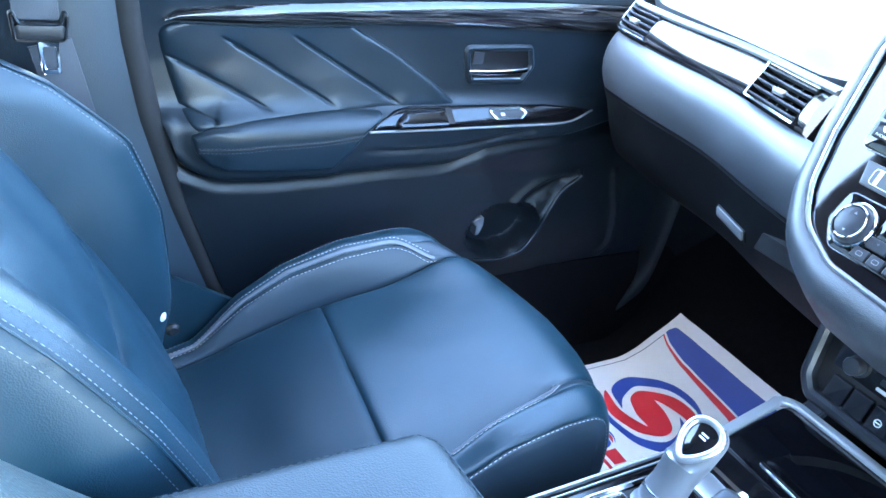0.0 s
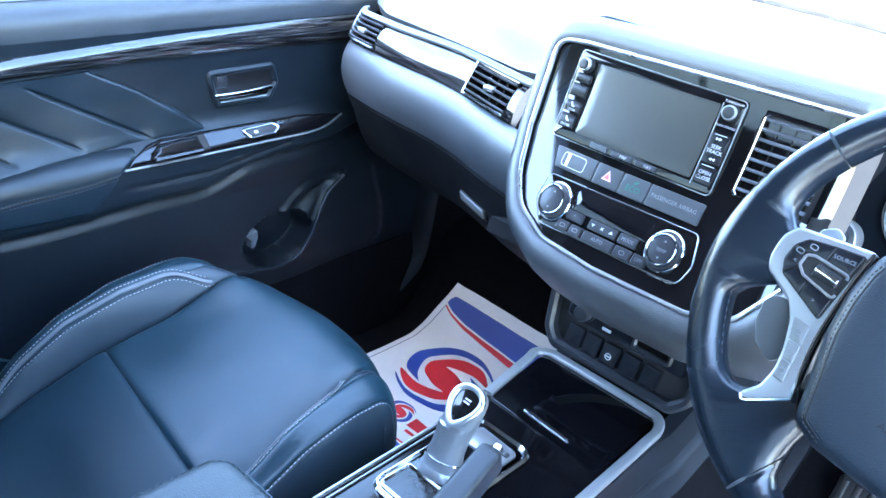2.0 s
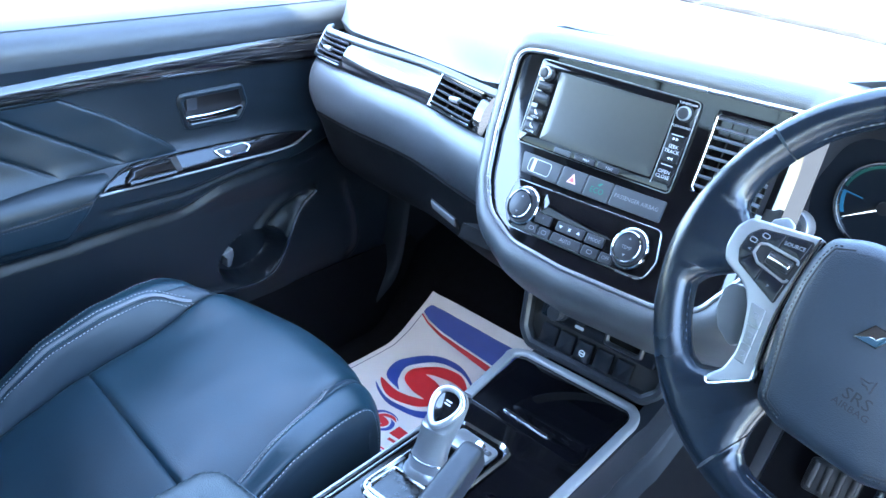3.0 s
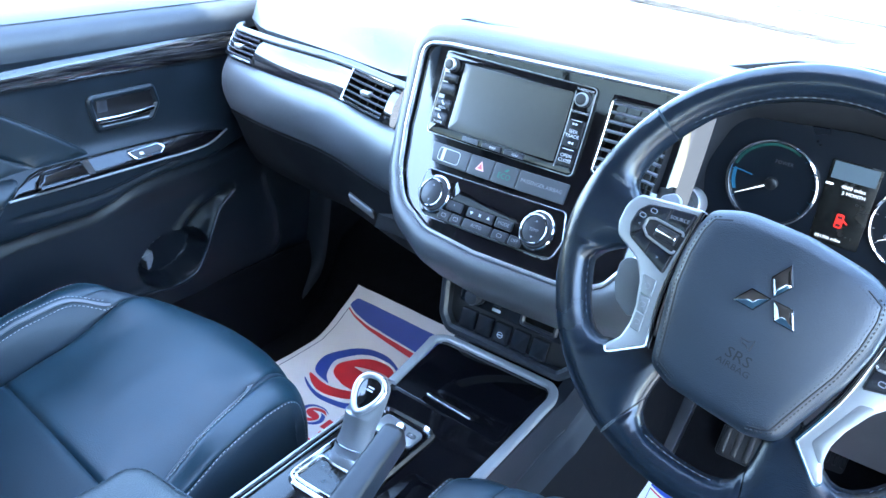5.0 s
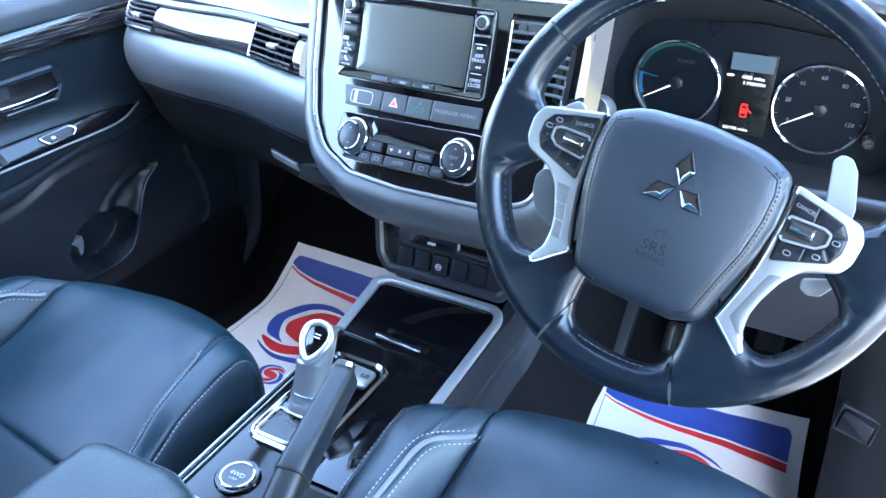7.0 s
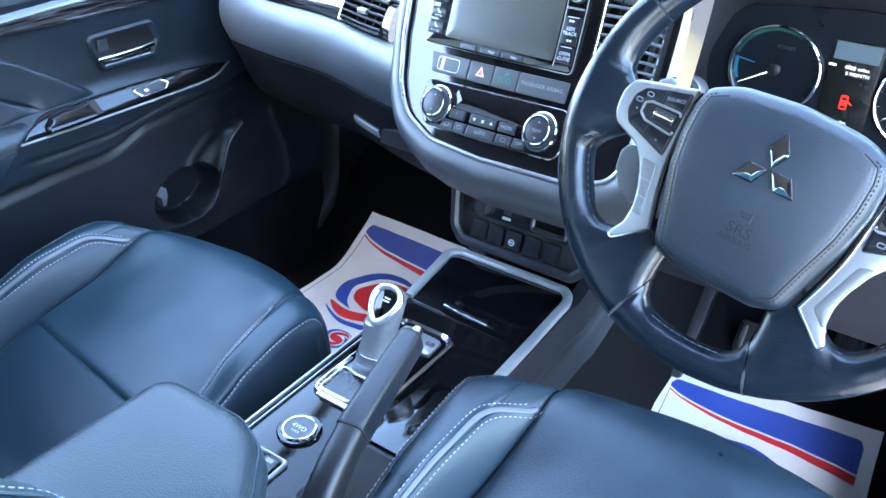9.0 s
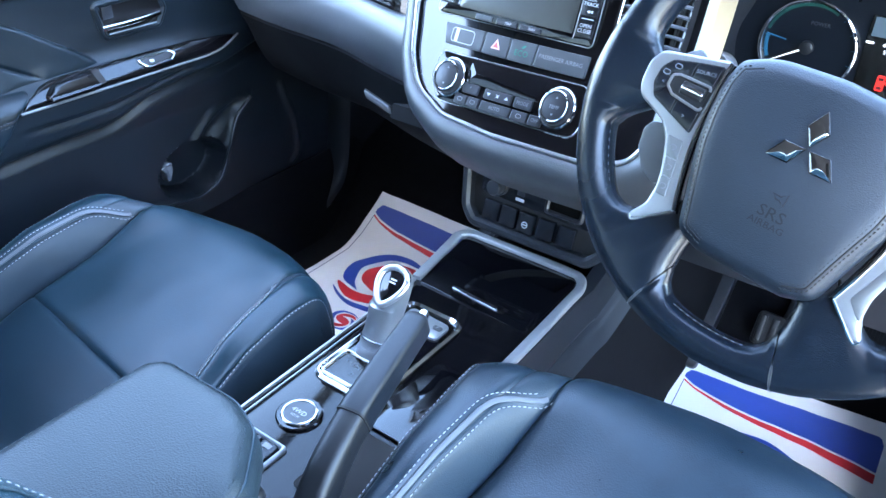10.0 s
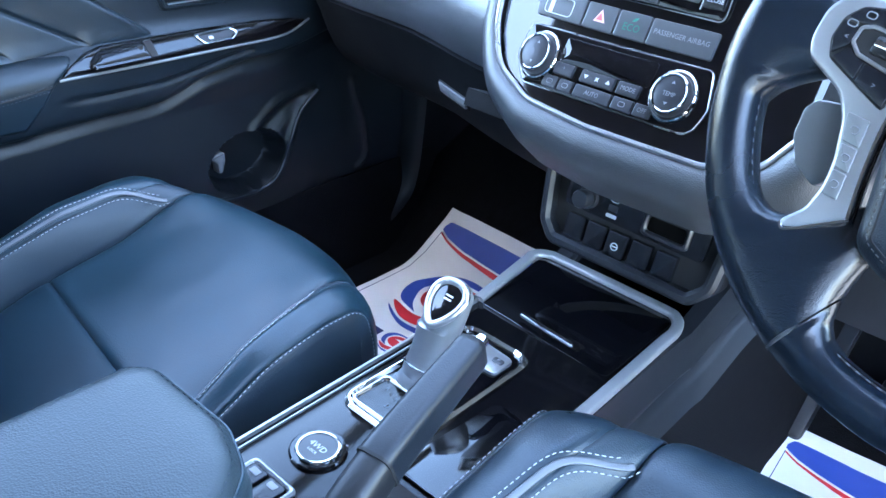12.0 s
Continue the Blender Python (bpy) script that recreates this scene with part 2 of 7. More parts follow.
def ringslab(outer, inner, place, d0, d1, bevel=0.001):
    """A frame between two outlines of the same count."""
    bm = bmesh.new()
    n = len(outer)
    o0 = [bm.verts.new(place(*p, d0)) for p in outer]
    o1 = [bm.verts.new(place(*p, d1 - bevel)) for p in outer]
    o2 = [bm.verts.new(place(*p, d1)) for p in inset(outer, bevel)]
    i2 = [bm.verts.new(place(*p, d1)) for p in inset(inner, -bevel)]
    i1 = [bm.verts.new(place(*p, d1 - bevel)) for p in inner]
    i0 = [bm.verts.new(place(*p, d0)) for p in inner]
    loops = [o0, o1, o2, i2, i1, i0, o0]
    for a, b in zip(loops, loops[1:]):
        for i in range(n):
            bm.faces.new((a[i - 1], a[i], b[i], b[i - 1]))
    return bm


def sheet(f, us, vs, thick=None):
    """A surface f(u, v) over the given steps; thick(u, v) gives the back, which closes it."""
    bm = bmesh.new()
    g = [[bm.verts.new(f(u, v)) for u in us] for v in vs]
    for r0, r1 in zip(g, g[1:]):
        for i in range(len(us) - 1):
            bm.faces.new((r0[i], r0[i + 1], r1[i + 1], r1[i]))
    if thick:
        h = [[bm.verts.new(thick(u, v)) for u in us] for v in vs]
        for r0, r1 in zip(h, h[1:]):
            for i in range(len(us) - 1):
                bm.faces.new((r0[i], r1[i], r1[i + 1], r0[i + 1]))
        rim = lambda q: [r[0] for r in q] + q[-1][1:] + [r[-1] for r in q[-2::-1]] + q[0][-2:0:-1]
        a, b = rim(g), rim(h)
        for i in range(len(a)):
            bm.faces.new((a[i - 1], a[i], b[i], b[i - 1]))
    return bm


def sweep(points, profile, closed=False, up=None, scale=None):
    """A profile of (a, b) carried along points; b points along up."""
    bm = bmesh.new()
    pts = [V3(p) for p in points]
    n, rings = len(pts), []
    for i, p in enumerate(pts):
        a = pts[i - 1] if i or closed else pts[0]
        b = pts[(i + 1) % n] if i < n - 1 or closed else pts[-1]
        t = (b - a).normalized()
        u = V3(up(i)) if callable(up) else V3(up or (0, 0, 1))
        side = t.cross(u).normalized()
        top = side.cross(t).normalized()
        k = scale(i / max(1, n - 1)) if scale else 1.0
        rings.append([bm.verts.new(p + side * (x * k) + top * (y * k)) for x, y in profile])
    m = len(profile)
    for i in range(n if closed else n - 1):
        r0, r1 = rings[i], rings[(i + 1) % n]
        for j in range(m):
            bm.faces.new((r0[j - 1], r0[j], r1[j], r1[j - 1]))
    if not closed:
        bm.faces.new(rings[0])
        bm.faces.new(rings[-1][::-1])
    return bm


def circle(r, n=10, rx=None):
    return [((rx or r) * math.cos(2 * math.pi * k / n), r * math.sin(2 * math.pi * k / n)) for k in range(n)]


def spline(points, n=8):
    """A smooth line through the points."""
    p = [V3(q) for q in points]
    p = [2 * p[0] - p[1], *p, 2 * p[-1] - p[-2]]
    out = []
    for i in range(1, len(p) - 2):
        for k in range(n):
            t = k / n
            a, b, c, d = p[i - 1 : i + 3]
            out.append(0.5 * (2 * b + (c - a) * t + (2 * a - 5 * b + 4 * c - d) * t * t + (3 * b - a - 3 * c + d) * t**3))
    return out + [p[-2]]


def spline2(points, n=8):
    return [(q.x, q.y) for q in spline([(*p, 0) for p in points], n)]


def stitches(points, normals, length=0.0038, gap=0.0022, r=0.00034):
    """A row of thread stitches along a line."""
    bm = bmesh.new()
    pts = [V3(p) for p in points]
    carry = 0.0
    for i in range(len(pts) - 1):
        a, b = pts[i], pts[i + 1]
        L = (b - a).length
        if L < 1e-7:
            continue
        t = (b - a) / L
        nrm = V3(normals[i] if isinstance(normals, list) else normals).normalized()
        side = t.cross(nrm).normalized()
        s = carry
        while s < L:
            c = a + t * s + nrm * r * 0.6
            e = t * length / 2
            ring = []
            for k, w in ((-1, 0.35), (-0.6, 1), (0.6, 1), (1, 0.35)):
                ring.append([bm.verts.new(c + e * k + side * r * 1.2 * w * x + nrm * r * 1.2 * w * y) for x, y in ((-1, 0), (0, 1), (1, 0), (0, -1))])
            for q0, q1 in zip(ring, ring[1:]):
                for j in range(4):
                    bm.faces.new((q0[j - 1], q0[j], q1[j], q1[j - 1]))
            bm.faces.new(ring[0][::-1])
            bm.faces.new(ring[-1])
            s += length + gap
        carry = s - L
    return bm


def lettering(body, size, place, d=0.0004, align="CENTER", wide=1.0, spin=0.0):
    """Words as thin raised letters, laid on a surface by place(a, b, d)."""
    cu = bpy.data.curves.new("letters", "FONT")
    cu.body, cu.size, cu.align_x, cu.align_y, cu.resolution_u = body, size, align, "CENTER", 2
    ob = new("letters", cu)
    bpy.context.view_layer.update()
    me = bpy.data.meshes.new_from_object(ob.evaluated_get(bpy.context.evaluated_depsgraph_get()))
    bpy.data.objects.remove(ob)
    bm = bmesh.new()
    bm.from_mesh(me)
    bpy.data.meshes.remove(me)
    c, s = math.cos(spin), math.sin(spin)
    for v in bm.verts:
        x, y = v.co.x * wide, v.co.y
        v.co = place(x * c - y * s, x * s + y * c, d)
    return bm


def lathe(profile, place, n=40):
    """A turned body from (radius, height) pairs on place(a, b, d)."""
    bm = bmesh.new()
    rings = [[bm.verts.new(place(r * math.cos(2 * math.pi * k / n), r * math.sin(2 * math.pi * k / n), h)) for k in range(n)] for r, h in profile]
    for a, b in zip(rings, rings[1:]):
        for i in range(n):
            bm.faces.new((a[i - 1], a[i], b[i], b[i - 1]))
    bm.faces.new(rings[0][::-1])
    bm.faces.new(rings[-1])
    return bm


def on(origin, u, v):
    """place() for a flat surface at origin with the axes u and v."""
    o, u, v = V3(origin), V3(u).normalized(), V3(v).normalized()
    n = u.cross(v)
    return lambda a, b, d=0.0: o + u * a + v * b + n * d


def lerp(x, xs, ys):
    return float(np.interp(x, xs, ys))


def smooth(a, b, x):
    t = min(1, max(0, (x - a) / (b - a)))
    return t * t * (3 - 2 * t)


def steps(a, b, n):
    return [a + (b - a) * k / n for k in range(n + 1)]


# ---- setting: car shell, floor, ground ----
def plate(name, pts, thick, mat, label, category):
    """A flat wall through four corners, thickened along its normal."""
    p = [V3(q) for q in pts]
    n = (p[1] - p[0]).cross(p[3] - p[0]).normalized() * thick
    bm = bmesh.new()
    a = [bm.verts.new(q) for q in p]
    b = [bm.verts.new(q + n) for q in p]
    bm.faces.new(a)
    bm.faces.new(b[::-1])
    for i in range(4):
        bm.faces.new((a[i - 1], a[i], b[i], b[i - 1]))
    return solo(name, bm, mat, label, category, "structure", smooth=0)


ground = solo("ground", sheet(lambda u, v: V3((u, v, -0.50)), steps(-400, 400, 8), steps(-400, 400, 8)), GROUND, "pale grey concrete ground outside the car", "ground", "structure")


def floor_z(y):
    """The carpet: level under the seats, rising into the toe board."""
    u = max(0.0, y - 0.33)
    return -0.065 + (3 * u * u if u < 0.17 else 0.0867 + 1.02 * (u - 0.17))


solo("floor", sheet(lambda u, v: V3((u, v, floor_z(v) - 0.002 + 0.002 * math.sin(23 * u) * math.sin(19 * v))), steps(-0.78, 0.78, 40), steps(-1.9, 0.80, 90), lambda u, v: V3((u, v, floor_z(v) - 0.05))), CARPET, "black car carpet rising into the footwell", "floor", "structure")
plate("wall_front", [(-0.8, 0.80, -0.1), (0.8, 0.80, -0.1), (0.8, 0.80, 0.76), (-0.8, 0.80, 0.76)], -0.02, RUBBERY, "dark bulkhead behind the dashboard", "wall")
plate("wall_rear", [(-0.8, -1.9, -0.05), (0.8, -1.9, -0.05), (0.8, -1.9, 0.80), (-0.8, -1.9, 0.80)], 0.03, SOFT_DARK, "dark trim closing the rear of the cabin", "wall")
# Sills take the carpet's near black: footwell shade put into the colour.
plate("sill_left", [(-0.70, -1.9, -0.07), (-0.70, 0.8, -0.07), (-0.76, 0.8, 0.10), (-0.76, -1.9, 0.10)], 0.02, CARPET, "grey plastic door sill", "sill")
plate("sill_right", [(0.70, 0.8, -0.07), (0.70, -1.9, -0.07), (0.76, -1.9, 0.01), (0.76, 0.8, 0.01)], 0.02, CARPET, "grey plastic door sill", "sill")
plate("rear_side_left", [(-0.77, -1.9, -0.07), (-0.77, -0.80, -0.07), (-0.77, -0.80, 0.70), (-0.77, -1.9, 0.70)], 0.03, SOFT_DARK, "dark rear door trim", "wall")
solo("ceiling", sheet(lambda u, v: V3((u, v, 1.26 - 0.10 * (u / 0.7) ** 2 * 0.6 - 0.05 * ((v + 0.95) / 0.9) ** 2)), steps(-0.74, 0.74, 18), steps(-1.9, -0.27, 16), lambda u, v: V3((u, v, 1.30 - 0.10 * (u / 0.7) ** 2 * 0.6 - 0.05 * ((v + 0.95) / 0.9) ** 2))), FABRIC, "dark grey fabric headliner", "ceiling", "structure")
for side in (-1, 1):
    s = "left" if side < 0 else "right"
    solo("windscreen_pillar_" + s, sweep(spline([(side * 0.74, 0.50, 0.70), (side * 0.71, 0.22, 0.95), (side * 0.66, -0.12, 1.14), (side * 0.63, -0.30, 1.21)]), circle(0.035, 10, 0.05)), SOFT, "grey windscreen pillar trim", "pillar", "structure")
solo("pillar_right", sweep([(0.76, -0.80, 0.0), (0.755, -0.82, 0.55), (0.70, -0.90, 0.95), (0.63, -0.95, 1.22)], circle(0.05, 10, 0.09), up=(0, 1, 0)), SOFT_DARK, "dark centre pillar trim on the driver's side", "pillar", "structure")
glass = bpy.data.materials.new("window_glass")
glass.use_nodes = True
gb = glass.node_tree.nodes["Principled BSDF"]
gb.inputs["Transmission Weight"].default_value, gb.inputs["Roughness"].default_value, gb.inputs["IOR"].default_value = 1.0, 0.0, 1.1
gb.inputs["Base Color"].default_value = (0.96, 0.98, 0.97, 1)
ws = solo("window_front", sheet(lambda u, v: V3((u * (0.74 - 0.12 * v), 0.425 - 0.70 * v, 0.786 + 0.43 * v - 0.03 * u * u)), steps(-1, 1, 12), steps(0, 1, 8), lambda u, v: V3((u * (0.74 - 0.12 * v), 0.429 - 0.70 * v, 0.791 + 0.43 * v - 0.03 * u * u))), glass, "clear laminated windscreen", "window", "structure")
ws.visible_shadow = False
tint = bpy.data.materials.new("privacy_glass")
tint.use_nodes = True
tb = tint.node_tree.nodes["Principled BSDF"]
tb.inputs["Transmission Weight"].default_value, tb.inputs["Roughness"].default_value, tb.inputs["IOR"].default_value = 1.0, 0.0, 1.1
tb.inputs["Base Color"].default_value = (0.10, 0.11, 0.11, 1)
for side, s in ((-1, "left"),):
    plate("window_rear_" + s, [(side * 0.775, -1.9, 0.69), (side * 0.775, -0.80, 0.69), (side * 0.63, -0.95, 1.22), (side * 0.63, -1.9, 1.20)], 0.005 * side, tint, "dark tinted rear side window", "window")
plate("window_rear", [(-0.78, -1.89, 0.79), (0.78, -1.89, 0.79), (0.66, -1.88, 1.22), (-0.66, -1.88, 1.22)], 0.005, tint, "dark tinted rear window", "window")
solo("window_front_surround", sweep([(x, 0.406 - 0.03 * (x / 0.7) ** 2, 0.785 - 0.02 * (x / 0.7) ** 2) for x in steps(-0.74, 0.74, 24)], rect(0, 0, 0.014, 0.013, 0.004), up=(0, 0, 1)), RUBBERY, "black seal along the windscreen base", "trim", "structure")
# Added plate that keeps daylight out of the hollow dashboard.
plate("scuttle", [(-0.80, 0.40, 0.742), (0.80, 0.40, 0.742), (0.80, 0.83, 0.742), (-0.80, 0.83, 0.742)], -0.02, RUBBERY, "black scuttle panel below the windscreen", "trim")
solo("bonnet", sheet(lambda u, v: V3((u, 0.44 + v, 0.772 - 0.10 * v * v - 0.04 * u * u)), steps(-0.78, 0.78, 12), steps(0, 1.0, 10), lambda u, v: V3((u, 0.44 + v, 0.752 - 0.10 * v * v - 0.04 * u * u))), PAINT, "silver painted bonnet outside the windscreen", "bonnet", "structure")


# ---- dashboard ----
def yw(x):
    """How far ahead the passenger side of the dashboard lies."""
    return 0.035 + 0.27 * (-0.21 - x) + 0.018 * math.exp(-(((x + 0.38) / 0.12) ** 2)) + (14 * (-0.645 - x) ** 2 if x < -0.645 else 0)


def zt(x):
    return 0.597 + (x + 0.65) / 0.44 * 0.019


WH = [-0.240, -0.215, -0.185, -0.158, -0.12, -0.0885, -0.075, -0.060, -0.048, -0.036, -0.024, -0.014, -0.006, -0.002, 0.0, 0.045, 0.06]
WD = [0.120, 0.070, 0.046, 0.031, 0.014, -0.003, -0.0105, -0.0165, -0.0192, -0.0198, -0.0180, -0.0138, -0.0085, -0.004, 0.0, 0.030, 0.036]


def wing(x, z, d=0.0):
    h = z - zt(x)
    e = 0.002
    slope = (lerp(h + e, WH, WD) - lerp(h - e, WH, WD)) / (2 * e)
    n = V3((-0.27, -1, slope)).normalized()
    return V3((x, yw(x) + lerp(h, WH, WD), z)) + n * d


def strip(a, b, d=0.0):
    """a: x; b: 0 to 1 up the trim strip."""
    return wing(a, zt(a) + 0.002 + b * (0.041 + 0.006 * (a + 0.65) / 0.44), d)


FC = np.polyfit([0.552, 0.5935, 0.6645, 0.74, 0.77], [-0.084, -0.061, -0.0215, 0.0, 0.008], 2)


def facia(x, z, d=0.0):
    y, s = float(np.polyval(FC, z)), float(2 * FC[0] * z + FC[1])
    e = max(0.0, x - 0.165)
    return V3((x, y + 0.25 * x * x - 9 * e * e, z)) + V3((0.5 * x - 18 * e, -1, s)).normalized() * d


dash = thing("dashboard", (0.0, 0.45, 0.40), "dark grey soft-touch dashboard with gloss black trim", "dashboard")
TOPX = [-0.78, -0.70, -0.60, -0.40, -0.25, -0.205, -0.185, -0.165, -0.14, -0.10, 0.15, 0.19, 0.22, 0.28, 0.35, 0.43, 0.52, 0.56, 0.60, 0.78]
TOPY = [0.40, 0.245, 0.178, 0.135, 0.092, 0.080, 0.068, 0.052, 0.040, 0.034, 0.036, 0.045, 0.053, 0.053, 0.053, 0.053, 0.053, 0.055, 0.06, 0.10]
TOPZ = [0.645, 0.652, 0.657, 0.665, 0.672, 0.680, 0.705, 0.740, 0.772, 0.784, 0.784, 0.787, 0.795, 0.813, 0.820, 0.813, 0.795, 0.775, 0.76, 0.70]


def top_panel(x, v):
    p0 = V3((x, lerp(x, TOPX, TOPY), lerp(x, TOPX, TOPZ)))
    p1 = p0 + V3((0, 0.02, 0.035 if x < -0.2 else 0.012))
    p2, p3 = V3((x, 0.27, 0.797)), V3((x, 0.408 - 0.03 * (x / 0.7) ** 2, 0.780 - 0.02 * (x / 0.7) ** 2))
    return p0 * (1 - v) ** 3 + p1 * 3 * v * (1 - v) ** 2 + p2 * 3 * v * v * (1 - v) + p3 * v**3


xs_top = sorted(set(steps(-0.78, -0.25, 22) + steps(-0.25, -0.09, 20) + steps(-0.09, 0.78, 26)))
part("top_panel", sheet(top_panel, xs_top, steps(0, 1, 26), lambda x, v: top_panel(x, v) + V3((0, 0.012, -0.02))), SOFT, dash, "grey grained soft top panel")
part("wing_panel", sheet(lambda x, h: wing(x, zt(x) + h), steps(-0.76, -0.150, 46), [-0.0885, -0.085, -0.075, -0.06, -0.045, -0.03, -0.02, -0.012, -0.006, -0.002, 0.001], lambda x, h: wing(x, zt(x) + h, -0.02)), SOFT, dash)
# Darker than SOFT: shade below the wing is put into the colour.
DASH_SHADED = material("glove_box_plastic", (0.0045, 0.0052, 0.0066), 0.58, spec=0.15, grain=0.4, grain_scale=800, cells=True)
part("glove_box_lid", sheet(lambda x, h: wing(x, zt(x) + h, 0.001 if h > -0.10 else 0.0), steps(-0.76, -0.104, 44), [-0.236, -0.225, -0.208, -0.195, -0.184, -0.172, -0.158, -0.14, -0.12, -0.105, -0.099, -0.0955, -0.0942], lambda x, h: wing(x, zt(x) + h, -0.02)), DASH_SHADED, dash, "dark lower glove box lid")
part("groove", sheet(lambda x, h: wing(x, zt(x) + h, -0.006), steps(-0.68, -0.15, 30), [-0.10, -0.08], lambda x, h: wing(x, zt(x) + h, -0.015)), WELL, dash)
# Shade under the dashboard is put into this sheet's colour.
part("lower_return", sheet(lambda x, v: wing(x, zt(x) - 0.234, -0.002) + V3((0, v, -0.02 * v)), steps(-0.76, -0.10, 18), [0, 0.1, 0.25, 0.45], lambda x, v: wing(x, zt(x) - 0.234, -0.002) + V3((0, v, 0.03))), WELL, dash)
hx = wing(-0.265, 0.452, 0) - wing(-0.335, 0.452, 0)
handle_place = on(wing(-0.300, 0.450, 0.003), hx, (0.05, -0.45, 1))
# Black slab paints the shade round the latch.
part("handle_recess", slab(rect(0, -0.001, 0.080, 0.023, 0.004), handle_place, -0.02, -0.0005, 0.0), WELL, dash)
part("glove_box_handle", slab(rect(0, 0.001, 0.074, 0.017, 0.003), handle_place, -0.01, 0.002, 0.0015), material("pale_latch", (0.17, 0.18, 0.19), 0.4), dash, "pale grey latch handle")
bow = lambda b: 0.003 + 0.0075 * math.sin(math.pi * b) ** 0.8
for x0, x1 in ((-0.690, -0.681), (-0.574, -0.328), (-0.221, -0.205)):
    part("trim_strip", sheet(lambda x, b: strip(x, b, bow(b)), steps(x0, x1, 20), steps(0, 1, 14), lambda x, b: strip(x, b, -0.006)), STREAK, dash, "streaked gloss black trim strip")
part("strip_lip", sweep([strip(x, 1.06, 0.006) for x in steps(-0.69, -0.196, 36)], rect(0, 0, 0.012, 0.006, 0.0025), up=(0, -0.5, 1)), SOFT, dash)


# Paler than SLAT: the sky's reflection is put into the colour.
SLAT_SKYLIT = material("blue_grey_slat", (0.085, 0.095, 0.11), 0.34, grain=0.1, grain_scale=900)
SLAT = material("grey_slat", (0.050, 0.054, 0.062), 0.36, grain=0.1, grain_scale=900)


def louvre_vent(name, place, x0, x1, b0, b1, count, label, mat_slat, depth=0.02, chrome_edge=True):
    """A vent with a dark well, slats, a chrome frame and a thumb tab, on place(x, b, d)."""
    c = place((x0 + x1) / 2, (b0 + b1) / 2, 0)
    vent = thing(name, c, label, "air vent", "air vents of the dashboard")
    high = 0.0105
    bm = sheet(lambda x, b: place(x, b, -depth), steps(x0, x1, 6), steps(b0, b1, 4))
    for xa, xb, ba, bb in ((x0, x1, b0, b0), (x0, x1, b1, b1), (x0, x0, b0, b1), (x1, x1, b0, b1)):
        bm = merge(bm, sheet(lambda u, v: place(xa + (xb - xa) * u, ba + (bb - ba) * u, -depth + (depth + high - 0.001) * v), steps(0, 1, 8), [0, 1]))
    part("well", bm, WELL, vent, "black vent well")
    for k in range(count):
        b = b0 + (b1 - b0) * (k + 0.62) / (count + 0.24)
        bm = bmesh.new()
        rings = []
        for x in steps(x0 + 0.0015, x1 - 0.0015, 8):
            base = place(x, b, 0)
            n = (place(x, b, 0.01) - base).normalized()
            up = (place(x, b + (b1 - b0) * 0.05, 0) - base).normalized()
            rings.append([bm.verts.new(base + n * d + up * h) for d, h in ((high - 0.006, 0.0022), (high - 0.0015, 0.0016), (high, 0.0004), (high - 0.0008, -0.0012), (high - 0.016, -0.0005), (high - 0.016, 0.0025))])
        for r0, r1 in zip(rings, rings[1:]):
            for q in range(6):
                bm.faces.new((r0[q - 1], r0[q], r1[q], r1[q - 1]))
        bm.faces.new(rings[0])
        bm.faces.new(rings[-1][::-1])
        part("slat", bm, mat_slat, vent)
    for k in range(1, 5):
        x = x0 + (x1 - x0) * k / 5
        part("vane", sheet(lambda b, v: place(x, b, -depth + max(0.0005, depth - 0.008) * v), steps(b0, b1, 4), [0, 1], lambda b, v: place(x + 0.0016, b, -depth + max(0.0005, depth - 0.008) * v)), WELL, vent)
    xc, bc = x0 + (x1 - x0) * 0.52, b0 + (b1 - b0) * 0.46
    part("thumb_tab", rbox(place(xc, bc, high), (0.017, 0.010, 0.0075), 0.002), SILVER_PAINT, vent, "grey thumb tab")
    path = [(x0, b1), (x0, b0), (x1, b0)] if chrome_edge else [(x0 + 0.004, b1), (x0, b1 - 0.004), (x0, b0 + 0.004), (x0 + 0.004, b0)]
    pts = []
    for (xa, ba), (xb, bb) in zip(path, path[1:]):
        pts += [place(xa + (xb - xa) * t, ba + (bb - ba) * t, high) for t in steps(0, 1, 8)[:-1]]
    pts.append(place(*path[-1], high))
    part("chrome_frame", sweep(pts, circle(0.0011, 6, 0.0018), up=(0, -1, 0.3)), DARK_CHROME, vent, "thin chrome edge")
    part("top_rim", sweep([place(x, b1, high - 0.002) for x in steps(x0, x1, 8)], circle(0.0015, 6, 0.0025), up=(0, -1, 0.3)), GLOSS, vent)
    return vent


louvre_vent("air_vent", strip, -0.327, -0.222, 0.04, 0.95, 5, "rectangular black louvred vent with chrome edge", SLAT)
louvre_vent("air_vent", strip, -0.680, -0.575, 0.04, 0.95, 5, "black louvred corner vent beside the passenger door", SLAT)

# centre stack: facia with silver surround and rounded hood
FOUT = fillet([(0.215, 0.768), (-0.095, 0.757), (-0.136, 0.752), (-0.1345, 0.70), (-0.131, 0.655), (-0.119, 0.608), (-0.097, 0.576), (-0.050, 0.557), (0.02, 0.552), (0.13, 0.552), (0.175, 0.562), (0.215, 0.62)], [0.01, 0.01, 0.028, 0.05, 0.05, 0.06, 0.05, 0.05, 0.05, 0.03, 0.03, 0.05], 6)


def hood(i, off, d):
    return [facia(p[0], p[1], d) for p in inset(FOUT, -off)]


